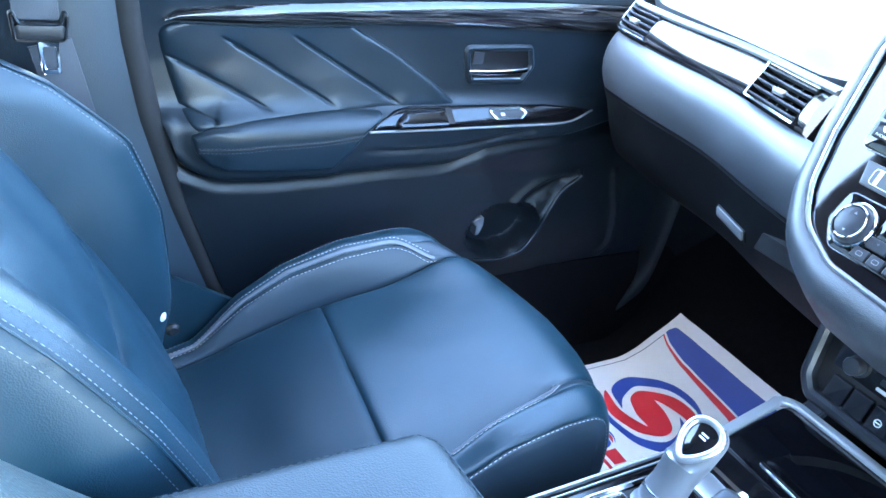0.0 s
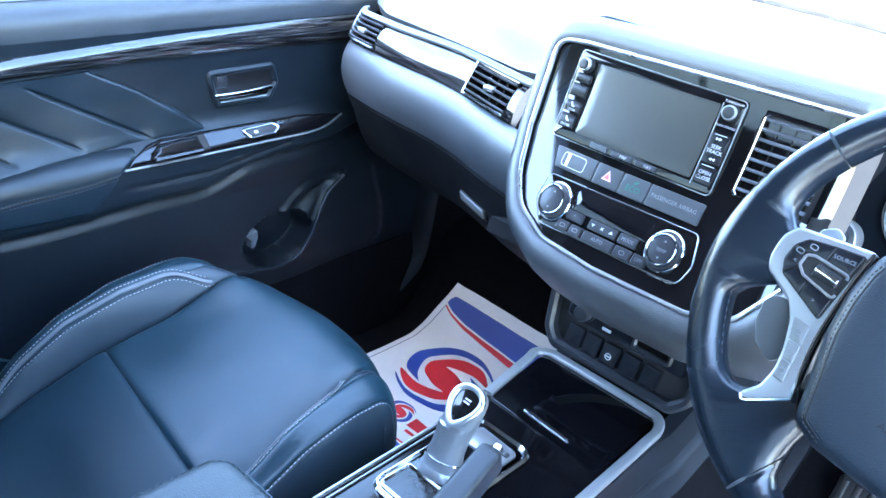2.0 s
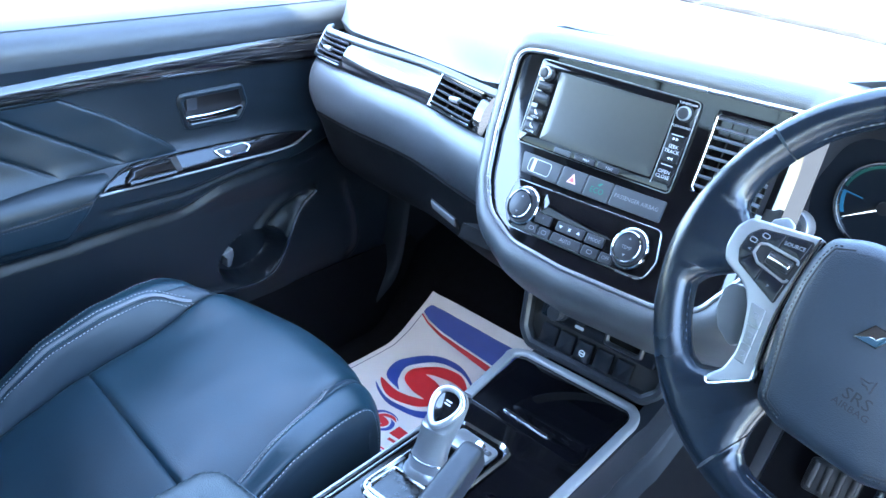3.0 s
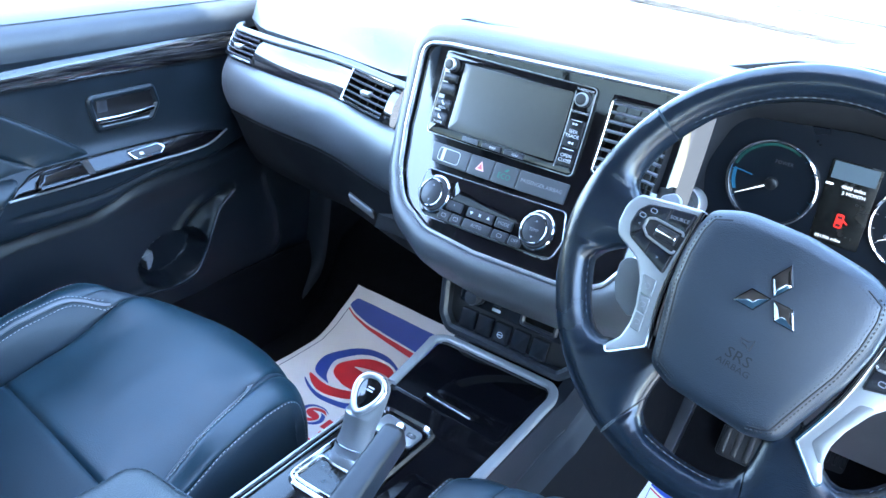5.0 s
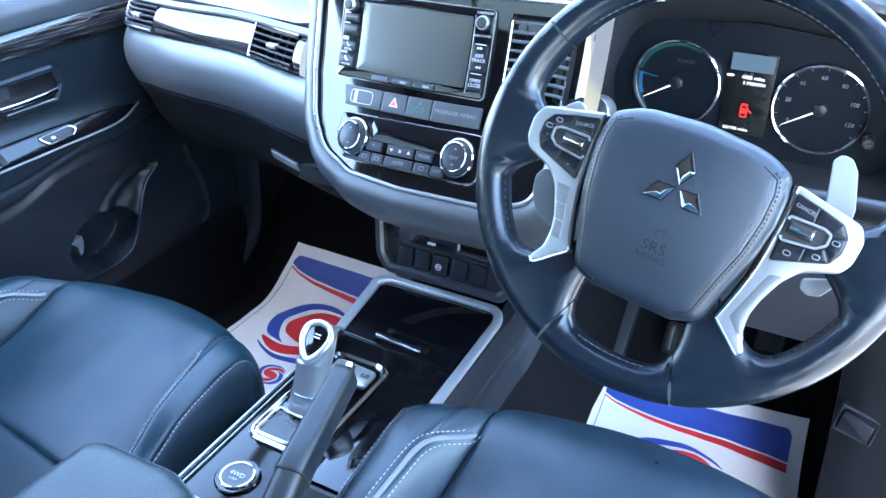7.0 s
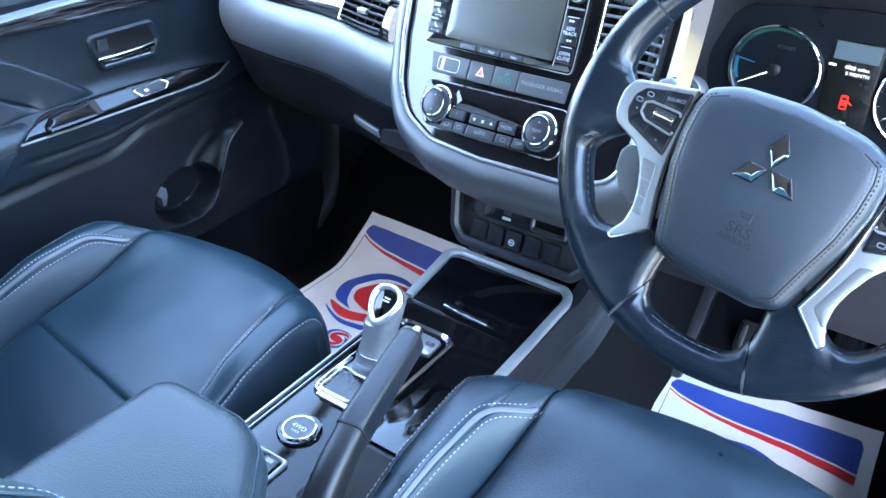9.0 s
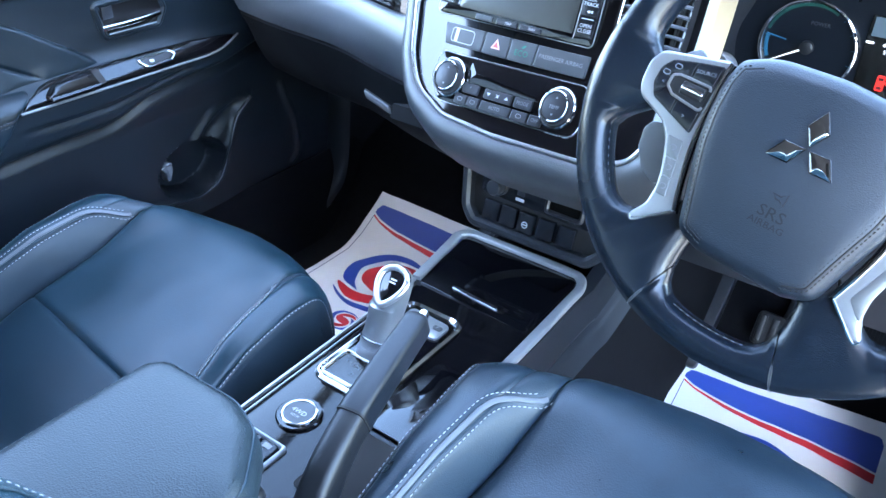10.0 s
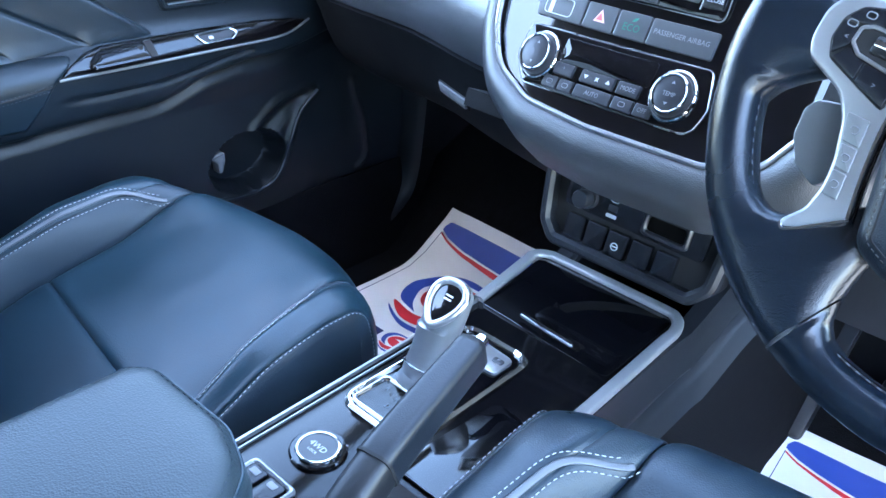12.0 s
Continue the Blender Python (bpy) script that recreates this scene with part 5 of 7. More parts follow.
low_z = lambda y: lerp(y, [-0.54, -0.494, -0.46, -0.382, -0.286, -0.18, -0.115, -0.084, -0.060, -0.035, -0.006, 0.06, 0.16, 0.30, 0.48], [0.405, 0.368, 0.351, 0.346, 0.347, 0.352, 0.352, 0.354, 0.361, 0.371, 0.383, 0.393, 0.398, 0.405, 0.41])


def relief(y, z):
    """Pocket, rims and creases of the lower door."""
    e = 0.0
    if z < 0.33 and y > -0.08:
        hole = math.hypot((y - 0.072) / 0.079, (z - 0.210) / 0.057)
        e -= 0.048 * smooth(1.02, 0.84, hole)
        e += 0.0065 * math.exp(-((far_from(y, z, POCKET_RIM) / 0.0065) ** 2))
        e += 0.0055 * math.exp(-((far_from(y, z, POCKET_LIP) / 0.009) ** 2))
        e -= 0.012 * math.exp(-((far_from(y, z, POCKET_MID) / 0.016) ** 2))
        e += 0.005 * math.exp(-((far_from(y, z, SPEAKER) / 0.007) ** 2))
    if y < -0.24:
        e += 0.0035 * math.exp(-((far_from(y, z, FLANGE) / 0.008) ** 2))
    elif z > 0.36:
        e -= 0.0045 * math.exp(-((far_from(y, z, RIDGE) / 0.005) ** 2)) * smooth(-0.25, -0.20, y)
    return e


def dp(a, b, d=0.0):
    return V3((door_x(a, b) + d, a, b))


DZL = lambda y: lerp(y, [-0.6, 0.30, 0.36, 0.41, 0.45, 0.475], [-0.015, 0.004, 0.014, 0.034, 0.07, 0.13])


def low_skin(u, v):
    """The lower door, from the sill up to the crease below the armrest."""
    y = rear_edge(0.34 * v) * (1 - u) + 0.475 * u
    lo, hi = DZL(y), low_z(y)
    z = lo + (hi - lo) * v
    y = rear_edge(z) * (1 - u) + 0.475 * u
    return dp(y, z, relief(y, z) - 0.010 * smooth(0.022, 0.0, hi - z))


def arm_skin(u, v):
    """The door between that crease and the leather field."""
    y = rear_edge(0.36 + 0.095 * v) * (1 - u) + 0.475 * u
    z = low_z(y) - 0.001 + (0.4565 - low_z(y)) * v
    return dp(y, z, relief(y, z) - 0.011 * math.exp(-v / 0.05))


back_wall = lambda p: V3((-0.83, p.y, p.z))
part("lower_panel", sheet(low_skin, steps(0, 1, 190), steps(0, 1, 100), lambda u, v: back_wall(low_skin(u, v))), DOOR_LOW, door, "dark grained lower door panel with a pocket")
bead = spline([dp(y, z, relief(y, z) - 0.0005) for y, z in POCKET_RIM], 10)
part("pocket_rim", sweep(bead, circle(0.0036, 10), up=(1, 0, 0)), DOOR_UP, door)
part("armrest_front", sheet(arm_skin, steps(0, 1, 170), [0, 0.02, 0.05, 0.09, 0.14] + steps(0.18, 1, 34), lambda u, v: back_wall(arm_skin(u, v))), DOOR_UP, door, "dark grey moulding round the armrest")
upper_skin = lambda u, v: dp(rear_edge(0.4555 + 0.2195 * v) * (1 - u) + 0.475 * u, 0.4555 + 0.2195 * v)
part("upper_panel", sheet(upper_skin, steps(0, 1, 60), steps(0, 1, 44), lambda u, v: back_wall(upper_skin(u, v))), DOOR_UP, door)
seal = spline([(-0.752, 0.470, 0.115), (-0.752, 0.445, 0.055), (-0.752, 0.400, 0.020), (-0.752, 0.31, 0.000), (-0.752, 0.10, -0.012), (-0.752, -0.30, -0.022)], 10)
part("lower_seal", sweep(seal, circle(0.009, 8), up=(1, 0, 0)), material("rubber_sill_seal", (0.010, 0.011, 0.013), 0.6), door)
trimb = lambda y: lerp(y, [-0.53, -0.40, -0.20, 0.0, 0.22, 0.40], [0.573, 0.570, 0.574, 0.572, 0.568, 0.565])
trimt = lambda y: lerp(y, [-0.53, -0.51, -0.376, -0.115, 0.10, 0.234, 0.40], [0.576, 0.590, 0.601, 0.614, 0.619, 0.620, 0.620])
ys = steps(-0.53, 0.36, 50)
part("trim_strip", sheet(lambda y, b: dp(y, trimb(y) + (trimt(y) - trimb(y)) * b, 0.001 + 0.010 * math.sin(math.pi * b) ** 0.8), ys, steps(0, 1, 14), lambda y, b: dp(y, trimb(y) + (trimt(y) - trimb(y)) * b, -0.006)), STREAK, door, "gloss black streaked trim strip")
part("upper_pad", sheet(lambda y, z: dp(y, z, 0.003 + 0.004 * smooth(0.62, 0.65, z)), steps(-0.575, 0.40, 40), steps(0.622, 0.672, 12), lambda y, z: dp(y, z, -0.01)), LEDGE, door, "grey soft upper pad")
part("waist_ledge", sheet(lambda y, u: V3((-0.757 - 0.16 * u, y, 0.672 + 0.014 * math.sin(math.pi * min(1, 1.6 * u)) - 0.004 * u)), steps(-0.575, 0.50, 30), steps(0, 1, 10), lambda y, u: V3((-0.76 - 0.16 * u, y, 0.655))), LEDGE, door, "grey ledge below the side window")
# padded leather field with slanting pleats that fade out at their ends
PLEATS = [((-0.509, 0.460), (-0.462, 0.443)), ((-0.530, 0.530), (-0.384, 0.453)), ((-0.456, 0.555), (-0.284, 0.455)), ((-0.358, 0.559), (-0.178, 0.456))]
field_left = lambda z: lerp(z, [0.424, 0.436, 0.452, 0.491, 0.530, 0.552, 0.560, 0.566, 0.570], [-0.490, -0.498, -0.506, -0.518, -0.530, -0.534, -0.532, -0.526, -0.515])
field_right = lambda v: lerp(v, [0, 0.28, 0.65, 1], [-0.074, -0.119, -0.185, -0.262])
field_low = lambda y: lerp(y, [-0.52, -0.490, -0.470, -0.420, -0.350, -0.276, -0.218, -0.160, -0.074], [0.420, 0.426, 0.435, 0.443, 0.4485, 0.4525, 0.4545, 0.4555, 0.4560])


def field(u, v):
    y = field_left(0.424 + 0.146 * v) * (1 - u) + field_right(v) * u
    lo, hi = field_low(y), trimb(y) - 0.002
    z = lo + (hi - lo) * v
    wide = field_right(v) - field_left(0.424 + 0.146 * v)
    lift = 0.0085 - 0.009 * math.exp(-u * wide / 0.006) - 0.010 * math.exp(-(1 - u) * wide / 0.0045) - 0.007 * math.exp(-(z - lo) / 0.006)
    for (a, b), (c, d) in PLEATS:
        L = math.hypot(c - a, d - b)
        t = ((y - a) * (c - a) + (z - b) * (d - b)) / (L * L)
        s = ((y - a) * (d - b) - (z - b) * (c - a)) / L
        fade = smooth(-0.04, 0.16, t) * smooth(1.03, 0.90, t)
        lift -= fade * (0.0034 * math.exp(-((s / 0.0024) ** 2)) + 0.0030 * math.exp(-abs(s) / 0.012))
    wr = 0.0005 * noise.noise(V3((y * 22, z * 22, 5.0)))
    return dp(y, z, lift + wr)


part("pleated_panel", sheet(field, steps(0, 1, 230), steps(0, 1, 84), lambda u, v: field(u, v) - V3((0.016, 0, 0))), DOOR_LEATHER, door, "padded leather panel with slanting pleats")
pad = fillet([(-0.498, 0.424), (-0.492, 0.400), (-0.474, 0.381), (-0.452, 0.3715), (-0.384, 0.3655), (-0.290, 0.3625), (-0.262, 0.395), (-0.243, 0.423), (-0.205, 0.4500), (-0.276, 0.4530), (-0.350, 0.4495), (-0.420, 0.4440), (-0.470, 0.4365)], [0.006, 0.012, 0.012, 0.012, 0.03, 0.005, 0.03, 0.02, 0.006, 0.03, 0.03, 0.03, 0.02])
part("armrest_pad", slab(pad, dp, -0.004, 0.008, 0.007, 4, cuts=0.008), DOOR_LEATHER, door, "padded leather armrest")
sy = spline([dp(-0.488, 0.406, 0.0084), dp(-0.44, 0.4085, 0.0086), dp(-0.39, 0.411, 0.0086), dp(-0.32, 0.413, 0.0086), dp(-0.250, 0.420, 0.0082)], 14)
part("armrest_seam", sweep([p - V3((0.0002, 0, 0.0)) for p in sy], circle(0.0011, 5), up=(1, 0, 0)), WELL, door)
for o in (0.0026, -0.0042):
    part("stitching", stitches([p + V3((0.0002, 0, o)) for p in sy], V3((1, 0, 0)), 0.0032, 0.0022, 0.0003), THREAD_DARK, door)
sp2 = [(-0.238, 0.4265), (-0.215, 0.4400), (-0.190, 0.4495), (-0.163, 0.4535), (-0.097, 0.4535), (-0.005, 0.4530), (0.098, 0.4515), (0.160, 0.447), (0.205, 0.4395), (0.134, 0.4285), (0.015, 0.4270), (-0.115, 0.4265)]
part("switch_panel", slab(fillet(sp2, 0.01), lambda a, b, d: dp(a, b, d), -0.004, 0.003, 0.002, cuts=0.006), GLOSS, door, "gloss black switch panel")
part("switch_panel_edge", sweep(spline([dp(-0.238, 0.4245, 0.003), dp(-0.115, 0.4240, 0.003), dp(0.015, 0.4245, 0.003), dp(0.134, 0.4265, 0.003), dp(0.205, 0.4385, 0.003)], 8), circle(0.0020, 6), up=(1, 0, 0)), SILVER_PAINT, door)
gp = part("grab_handle", slab(fillet([(-0.192, 0.4395), (-0.172, 0.4490), (-0.104, 0.4515), (-0.104, 0.4340), (-0.190, 0.4330)], [0.006, 0.01, 0.003, 0.003, 0.004]), lambda a, b, d: dp(a, b, d + 0.003 + 0.6 * max(0.0, 0.4445 - b)), -0.003, 0.0065, 0.003, 3, cuts=0.005), GLOSS, door, "gloss black pull cup")
part("cup_gap", slab(rect(-0.096, 0.4420, 0.012, 0.018, 0.002), dp, 0.001, 0.0046, 0.0), WELL, gp)
wsw = part("window_switch", ringslab(fillet([(-0.024, 0.4488), (0.044, 0.4503), (0.0555, 0.4445), (0.040, 0.4368), (-0.010, 0.4362)], 0.006), fillet([(-0.019, 0.4472), (0.042, 0.4486), (0.0500, 0.4443), (0.038, 0.4385), (-0.007, 0.4380)], 0.005), dp, 0.002, 0.0075, 0.0010), CHROME, door, "chrome-framed window switch")
part("switch_key", slab(fillet([(-0.019, 0.4472), (0.042, 0.4486), (0.0500, 0.4443), (0.038, 0.4385), (-0.007, 0.4380)], 0.005), dp, 0.001, 0.0050, 0.001), BUTTON_DARK, wsw)
part("switch_mark", slab(rect(0.004, 0.4425, 0.008, 0.0035, 0.0015), dp, 0.0045, 0.0056, 0.0005), MARK, wsw)
# release handle in its recess
HO = fillet([(-0.068, 0.543), (0.060, 0.545), (0.070, 0.512), (0.052, 0.486), (-0.055, 0.486)], [0.010, 0.010, 0.012, 0.012, 0.010])
part("handle_surround", ringslab(inset(HO, -0.003), inset(HO, 0.008), dp, -0.002, 0.006, 0.004), DOOR_UP, door)
part("handle_recess", slab(inset(HO, 0.007), dp, -0.001, 0.0012, 0.0, cuts=0.012), material("recess_black", (0.004, 0.004, 0.005), 0.35), door)
part("lock_tab", slab(rect(-0.042, 0.526, 0.020, 0.020, 0.002), dp, 0.001, 0.0045, 0.001), BUTTON_DARK, door)
part("release_handle", sweep(spline([dp(-0.058, 0.5045, 0.006), dp(-0.02, 0.5060, 0.012), dp(0.02, 0.5070, 0.012), dp(0.052, 0.5075, 0.006)], 6), rect(0, 0, 0.010, 0.0085, 0.003), up=(0, 0, 1)), CHROME, door, "chrome release handle")
part("recess_edge", sweep([dp(-0.046, 0.4925, 0.004), dp(0.045, 0.4925, 0.004)], circle(0.0013, 5), up=(0, 0, 1)), SILVER_PAINT, door)
part("pocket_clip", slab(fillet([(-0.004, 0.236), (0.022, 0.242), (0.024, 0.226), (0.018, 0.206), (0.010, 0.204), (0.008, 0.224)], 0.003), lambda a, b, d: dp(a, b, d - 0.006), -0.01, 0.008, 0.003), material("grey_clip", (0.09, 0.095, 0.105), 0.45), door, "small grey clip in the door pocket")
part("weather_seal", sweep([(-0.744, rear_edge(z) - 0.010, z) for z in steps(0.05, 0.68, 24)], circle(0.014, 10, 0.017), up=(1, 0, 0)), material("rubber_seal", (0.006, 0.006, 0.007), 0.8), door, "black rubber door seal")

# centre pillar trim, kick panel
solo("pillar_left", sheet(lambda u, z: V3((-0.735 - 0.03 * u * u + 0.012 * math.sin(u * 3), rear_edge(z) - 0.022 - 0.17 * u - 0.6 * max(0, z - 0.72), z)) + V3((0.30 * max(0, z - 0.70), 0, 0)), steps(0, 1, 12), steps(-0.07, 1.18, 36), lambda u, z: V3((-0.80 + 0.30 * max(0, z - 0.70), rear_edge(z) - 0.022 - 0.17 * u - 0.6 * max(0, z - 0.72), z))), material("pillar_skin", (0.019, 0.030, 0.040), 0.38, spec=0.55, grain=0.35, grain_scale=700, cells=True), "dark grey centre pillar trim", "pillar", "structure")
# Filler plate, added to block daylight through the gap ahead of the door.
plate("hinge_pillar_left", [(-0.80, 0.44, -0.10), (-0.80, 0.82, -0.10), (-0.80, 0.82, 0.74), (-0.80, 0.44, 0.74)], 0.02, SOFT_DARK, "dark panel behind the door hinge", "trim")
SIN = spline([(-0.748, 0.455, 0.30), (-0.748, 0.457, 0.11), (-0.748, 0.432, 0.042), (-0.748, 0.368, 0.003), (-0.748, 0.277, -0.001), (-0.748, 0.178, 0.004), (-0.748, -0.30, 0.000)], 8)
SOUT = spline([(-0.700, 0.490, 0.30), (-0.700, 0.472, 0.073), (-0.700, 0.422, 0.005), (-0.700, 0.333, -0.030), (-0.700, 0.207, -0.036), (-0.700, 0.100, -0.036), (-0.700, -0.30, -0.040)], 8)
solo("sill_trim_left", sheet(lambda k, v: SIN[k].lerp(SOUT[k], v) + V3((0.010, 0, 0.006)) * math.sin(math.pi * v), list(range(len(SIN))), steps(0, 1, 8), lambda k, v: SIN[k].lerp(SOUT[k], v) - V3((0.02, 0, 0.03))), DOOR_LOW, "dark grey plastic sill trim curving up the footwell", "trim", "structure")
# Left panel blackened like the carpet; the footwell's shade is its colour.
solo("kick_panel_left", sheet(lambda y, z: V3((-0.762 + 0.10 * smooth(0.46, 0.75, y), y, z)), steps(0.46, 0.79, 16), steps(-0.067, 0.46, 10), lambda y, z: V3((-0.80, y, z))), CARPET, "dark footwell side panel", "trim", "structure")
solo("kick_panel_right", sheet(lambda y, z: V3((0.70 - 0.04 * smooth(0.30, 0.7, y), y, z)), steps(0.30, 0.79, 16), steps(-0.067, 0.46, 10), lambda y, z: V3((0.76, y, z))), SOFT_DARK, "dark footwell side panel", "trim", "structure")

# ---- seat belt ----
belt = thing("seat_belt", (-0.69, -0.67, 0.45), "dark seat belt with a metal tongue hanging on the pillar", "seat belt")
part("upper_webbing", sweep([(-0.672, -0.684, 0.92), (-0.676, -0.684, 0.72), (-0.678, -0.682, 0.590)], rect(0, 0, 0.048, 0.0025, 0.001), up=(1, 0, 0)), BELT, belt)
part("lower_webbing", sweep([(-0.690, -0.668, 0.56), (-0.692, -0.640, 0.45), (-0.694, -0.600, 0.30), (-0.696, -0.57, 0.12)], rect(0, 0, 0.048, 0.0025, 0.001), up=(1, 0, 0)), BELT, belt)
bp = on((-0.676, -0.679, 0.586), (0, 1, 0), (0, 0, 1))
part("slider", ringslab(fillet([(-0.027, -0.020), (0.027, -0.020), (0.031, 0.012), (0.025, 0.014), (0.020, 0.002), (-0.020, 0.002), (-0.025, 0.014), (-0.031, 0.012)], 0.006), inset(fillet([(-0.027, -0.020), (0.027, -0.020), (0.031, 0.012), (0.025, 0.014), (0.020, 0.002), (-0.020, 0.002), (-0.025, 0.014), (-0.031, 0.012)], 0.006), 0.004), bp, -0.004, 0.008, 0.002), RUBBERY, belt)
part("slider_body", slab(rect(0, -0.009, 0.052, 0.019, 0.006), bp, -0.004, 0.007, 0.003), RUBBERY, belt)
part("metal_tongue", ringslab(fillet([(0.000, -0.058), (0.020, -0.058), (0.019, -0.016), (-0.004, -0.016)], 0.004), fillet([(0.004, -0.051), (0.016, -0.051), (0.015, -0.026), (0.002, -0.026)], 0.002), bp, 0.002, 0.0055, 0.001), CHROME, belt, "bright steel tongue")

# ---- instrument cluster ----
clu = thing("instrument_cluster", (0.35, 0.16, 0.60), "instrument cluster with two chrome-ringed dials, lit", "instrument cluster")
ip = on((0.350, 0.165, 0.648), (1, 0, 0), (0, 0.0, 1))
CO = fillet([(-0.165, -0.075), (0.165, -0.075), (0.178, 0.0), (0.15, 0.068), (0.0, 0.082), (-0.15, 0.068), (-0.178, 0.0)], [0.03, 0.03, 0.06, 0.05, 0.2, 0.05, 0.06])
part("backplate", slab(CO, ip, -0.01, 0.0, 0.0), DIAL, clu)
for cx, cy, big in ((-0.083, 0.0, 0), (0.0815, -0.0060, 1)):
    dpl = lambda a, b, d=0.0, cx=cx, cy=cy: ip(cx + a, cy + b, d)
    g = part("dial_face", lathe([(0.050, -0.002), (0.050, 0.001), (0.030, 0.0005), (0.004, 0.0005)], dpl, 56), DIAL, clu)
    part("chrome_ring", sweep([dpl(p[0], p[1], 0.004) for p in disc(0, 0, 0.0510, 64)], circle(0.0022, 8), closed=True, up=(0, -1, 0)), CHROME, clu)
    part("needle_hub", lathe([(0.0075, 0.0), (0.0075, 0.006), (0.006, 0.007)], dpl, 24), RUBBERY, clu)
    a = radians(211 if not big else 212)
    part("needle", slab([(0.004 * math.cos(a) - 0.0008 * math.sin(a), 0.004 * math.sin(a) + 0.0008 * math.cos(a)), (0.004 * math.cos(a) + 0.0008 * math.sin(a), 0.004 * math.sin(a) - 0.0008 * math.cos(a)), (0.044 * math.cos(a) + 0.0004 * math.sin(a), 0.044 * math.sin(a)), (0.044 * math.cos(a) - 0.0004 * math.sin(a), 0.044 * math.sin(a) + 0.0004)], dpl, 0.005, 0.0062, 0.0), LED_WHITE, clu, "white lit needle", smooth=0)
    for k in range(13):
        t = radians(215 - k * (215 + 35) / 12)
        part("scale_tick", slab([(r * math.cos(t) + w * math.sin(t), r * math.sin(t) - w * math.cos(t)) for r, w in ((0.0455, 0.0003), (0.0485, 0.0003), (0.0485, -0.0003), (0.0455, -0.0003))], dpl, 0.0006, 0.0014, 0.0), MARK_DIM if big else LED_BLUE, clu, smooth=0)
    if big:
        for k, n in enumerate(("0", "20", "40", "60", "80", "100", "120")):
            t = radians(208 - k * 38)
            part("scale_number", lettering(n, 0.0068, lambda a_, b_, d_, t=t: dpl(0.036 * math.cos(t) + a_, 0.037 * math.sin(t) + b_, 0.0012 + d_)), MARK_DIM, clu, smooth=0)
    else:
        part("scale_arc", sweep([dpl(0.0465 * math.cos(t), 0.0465 * math.sin(t), 0.0012) for t in [radians(x) for x in steps(60, 165, 20)]], rect(0, 0, 0.003, 0.0006, 0), up=(0, -1, 0)), LED_DIM, clu)
        part("scale_arc", sweep([dpl(0.0445 * math.cos(t), 0.0445 * math.sin(t), 0.0012) for t in [radians(x) for x in steps(172, 205, 8)]], rect(0, 0, 0.004, 0.0006, 0), up=(0, -1, 0)), LED_BLUE, clu)
        part("scale_mark", slab([(-0.046, 0.006), (-0.024, 0.003), (-0.024, 0.0042), (-0.046, 0.0075)], dpl, 0.0008, 0.0016, 0.0), LED_BLUE, clu, smooth=0)
        part("scale_word", lettering("POWER", 0.006, lambda a_, b_, d_: dpl(0.008 + a_, 0.027 + b_, 0.0012 + d_)), MARK_FAINT, clu, smooth=0)
part("centre_display", slab(rect(0.0005, -0.002, 0.054, 0.100, 0.002), ip, -0.002, 0.002, 0.0005), SCREEN, clu, "dark centre display")
part("display_band", slab(rect(0.001, 0.0365, 0.048, 0.020, 0.001), ip, 0.0018, 0.0026, 0.0), LED_PANEL, clu, "pale lit display band", smooth=0)
for body, x, y, s in [("4000 miles", 0.004, 0.0190, 0.0060), ("5 MONTH", 0.006, 0.0120, 0.0056), ("031706 miles", -0.006, -0.0445, 0.0054)]:
    part("readout_words", lettering(body, s, lambda a_, b_, d_, x=x, y=y: ip(x + a_, y + b_, 0.0022 + d_)), LED_WHITE, clu, smooth=0)
part("key_icon", slab(rect(-0.022, 0.0195, 0.008, 0.0022, 0.001), ip, 0.0018, 0.0028, 0.0), LED_WHITE, clu, smooth=0)
part("open_door_icon", slab(rect(0.000, -0.021, 0.0085, 0.017, 0.0025), ip, 0.0018, 0.0028, 0.0), LED_RED, clu, "red open-door warning", smooth=0)
part("open_door_icon", slab([(0.004, -0.018), (0.0095, -0.0225), (0.0087, -0.0235), (0.004, -0.0205)], ip, 0.0018, 0.0028, 0.0), LED_RED, clu, smooth=0)
for y in (-0.0165, -0.0260):
    part("icon_glass", slab(rect(0.000, y, 0.0052, 0.0032, 0.001), ip, 0.0026, 0.0032, 0.0), DIAL, clu, smooth=0)


bm = bmesh.new()
last = None
for t, d, off in ((0.0, -0.004, 0.0), (0.25, 0.03, 0.0), (0.55, 0.065, 0.0), (0.85, 0.100, 0.0), (1.0, 0.122, 0.0), (1.0, 0.130, 0.005), (1.0, 0.128, 0.012), (1.0, 0.115, 0.020), (1.0, 0.08, 0.026), (1.0, 0.0, 0.032)):
    out = inset([(x * (1 + 0.16 * t) if x > 0 else x * (0.92 - 0.04 * t), y * (1 + (0.80 if y > 0 else 0.06) * t)) for x, y in CO], -off)
    ring = [bm.verts.new(ip(*p, d)) for p in out]
    if last:
        for i in range(len(ring)):
            bm.faces.new((last[i - 1], last[i], ring[i], ring[i - 1]))
    last = ring
part("cluster_cowl", bm, material("cowl_black", (0.015, 0.017, 0.021), 0.5, grain=0.3, grain_scale=800, cells=True, spec=0.4), dash, "dark hood round the instruments")
part("driver_lower_panel", sheet(lambda x, v: V3((x, 0.045 + 0.12 * v * v + 0.02 * math.sin(3 * v), 0.575 - 0.245 * v)), steps(0.165, 0.70, 20), steps(0, 1, 14), lambda x, v: V3((x, 0.085 + 0.12 * v * v, 0.575 - 0.235 * v))), SOFT_DARK, dash, "grey lower panel below the steering column")
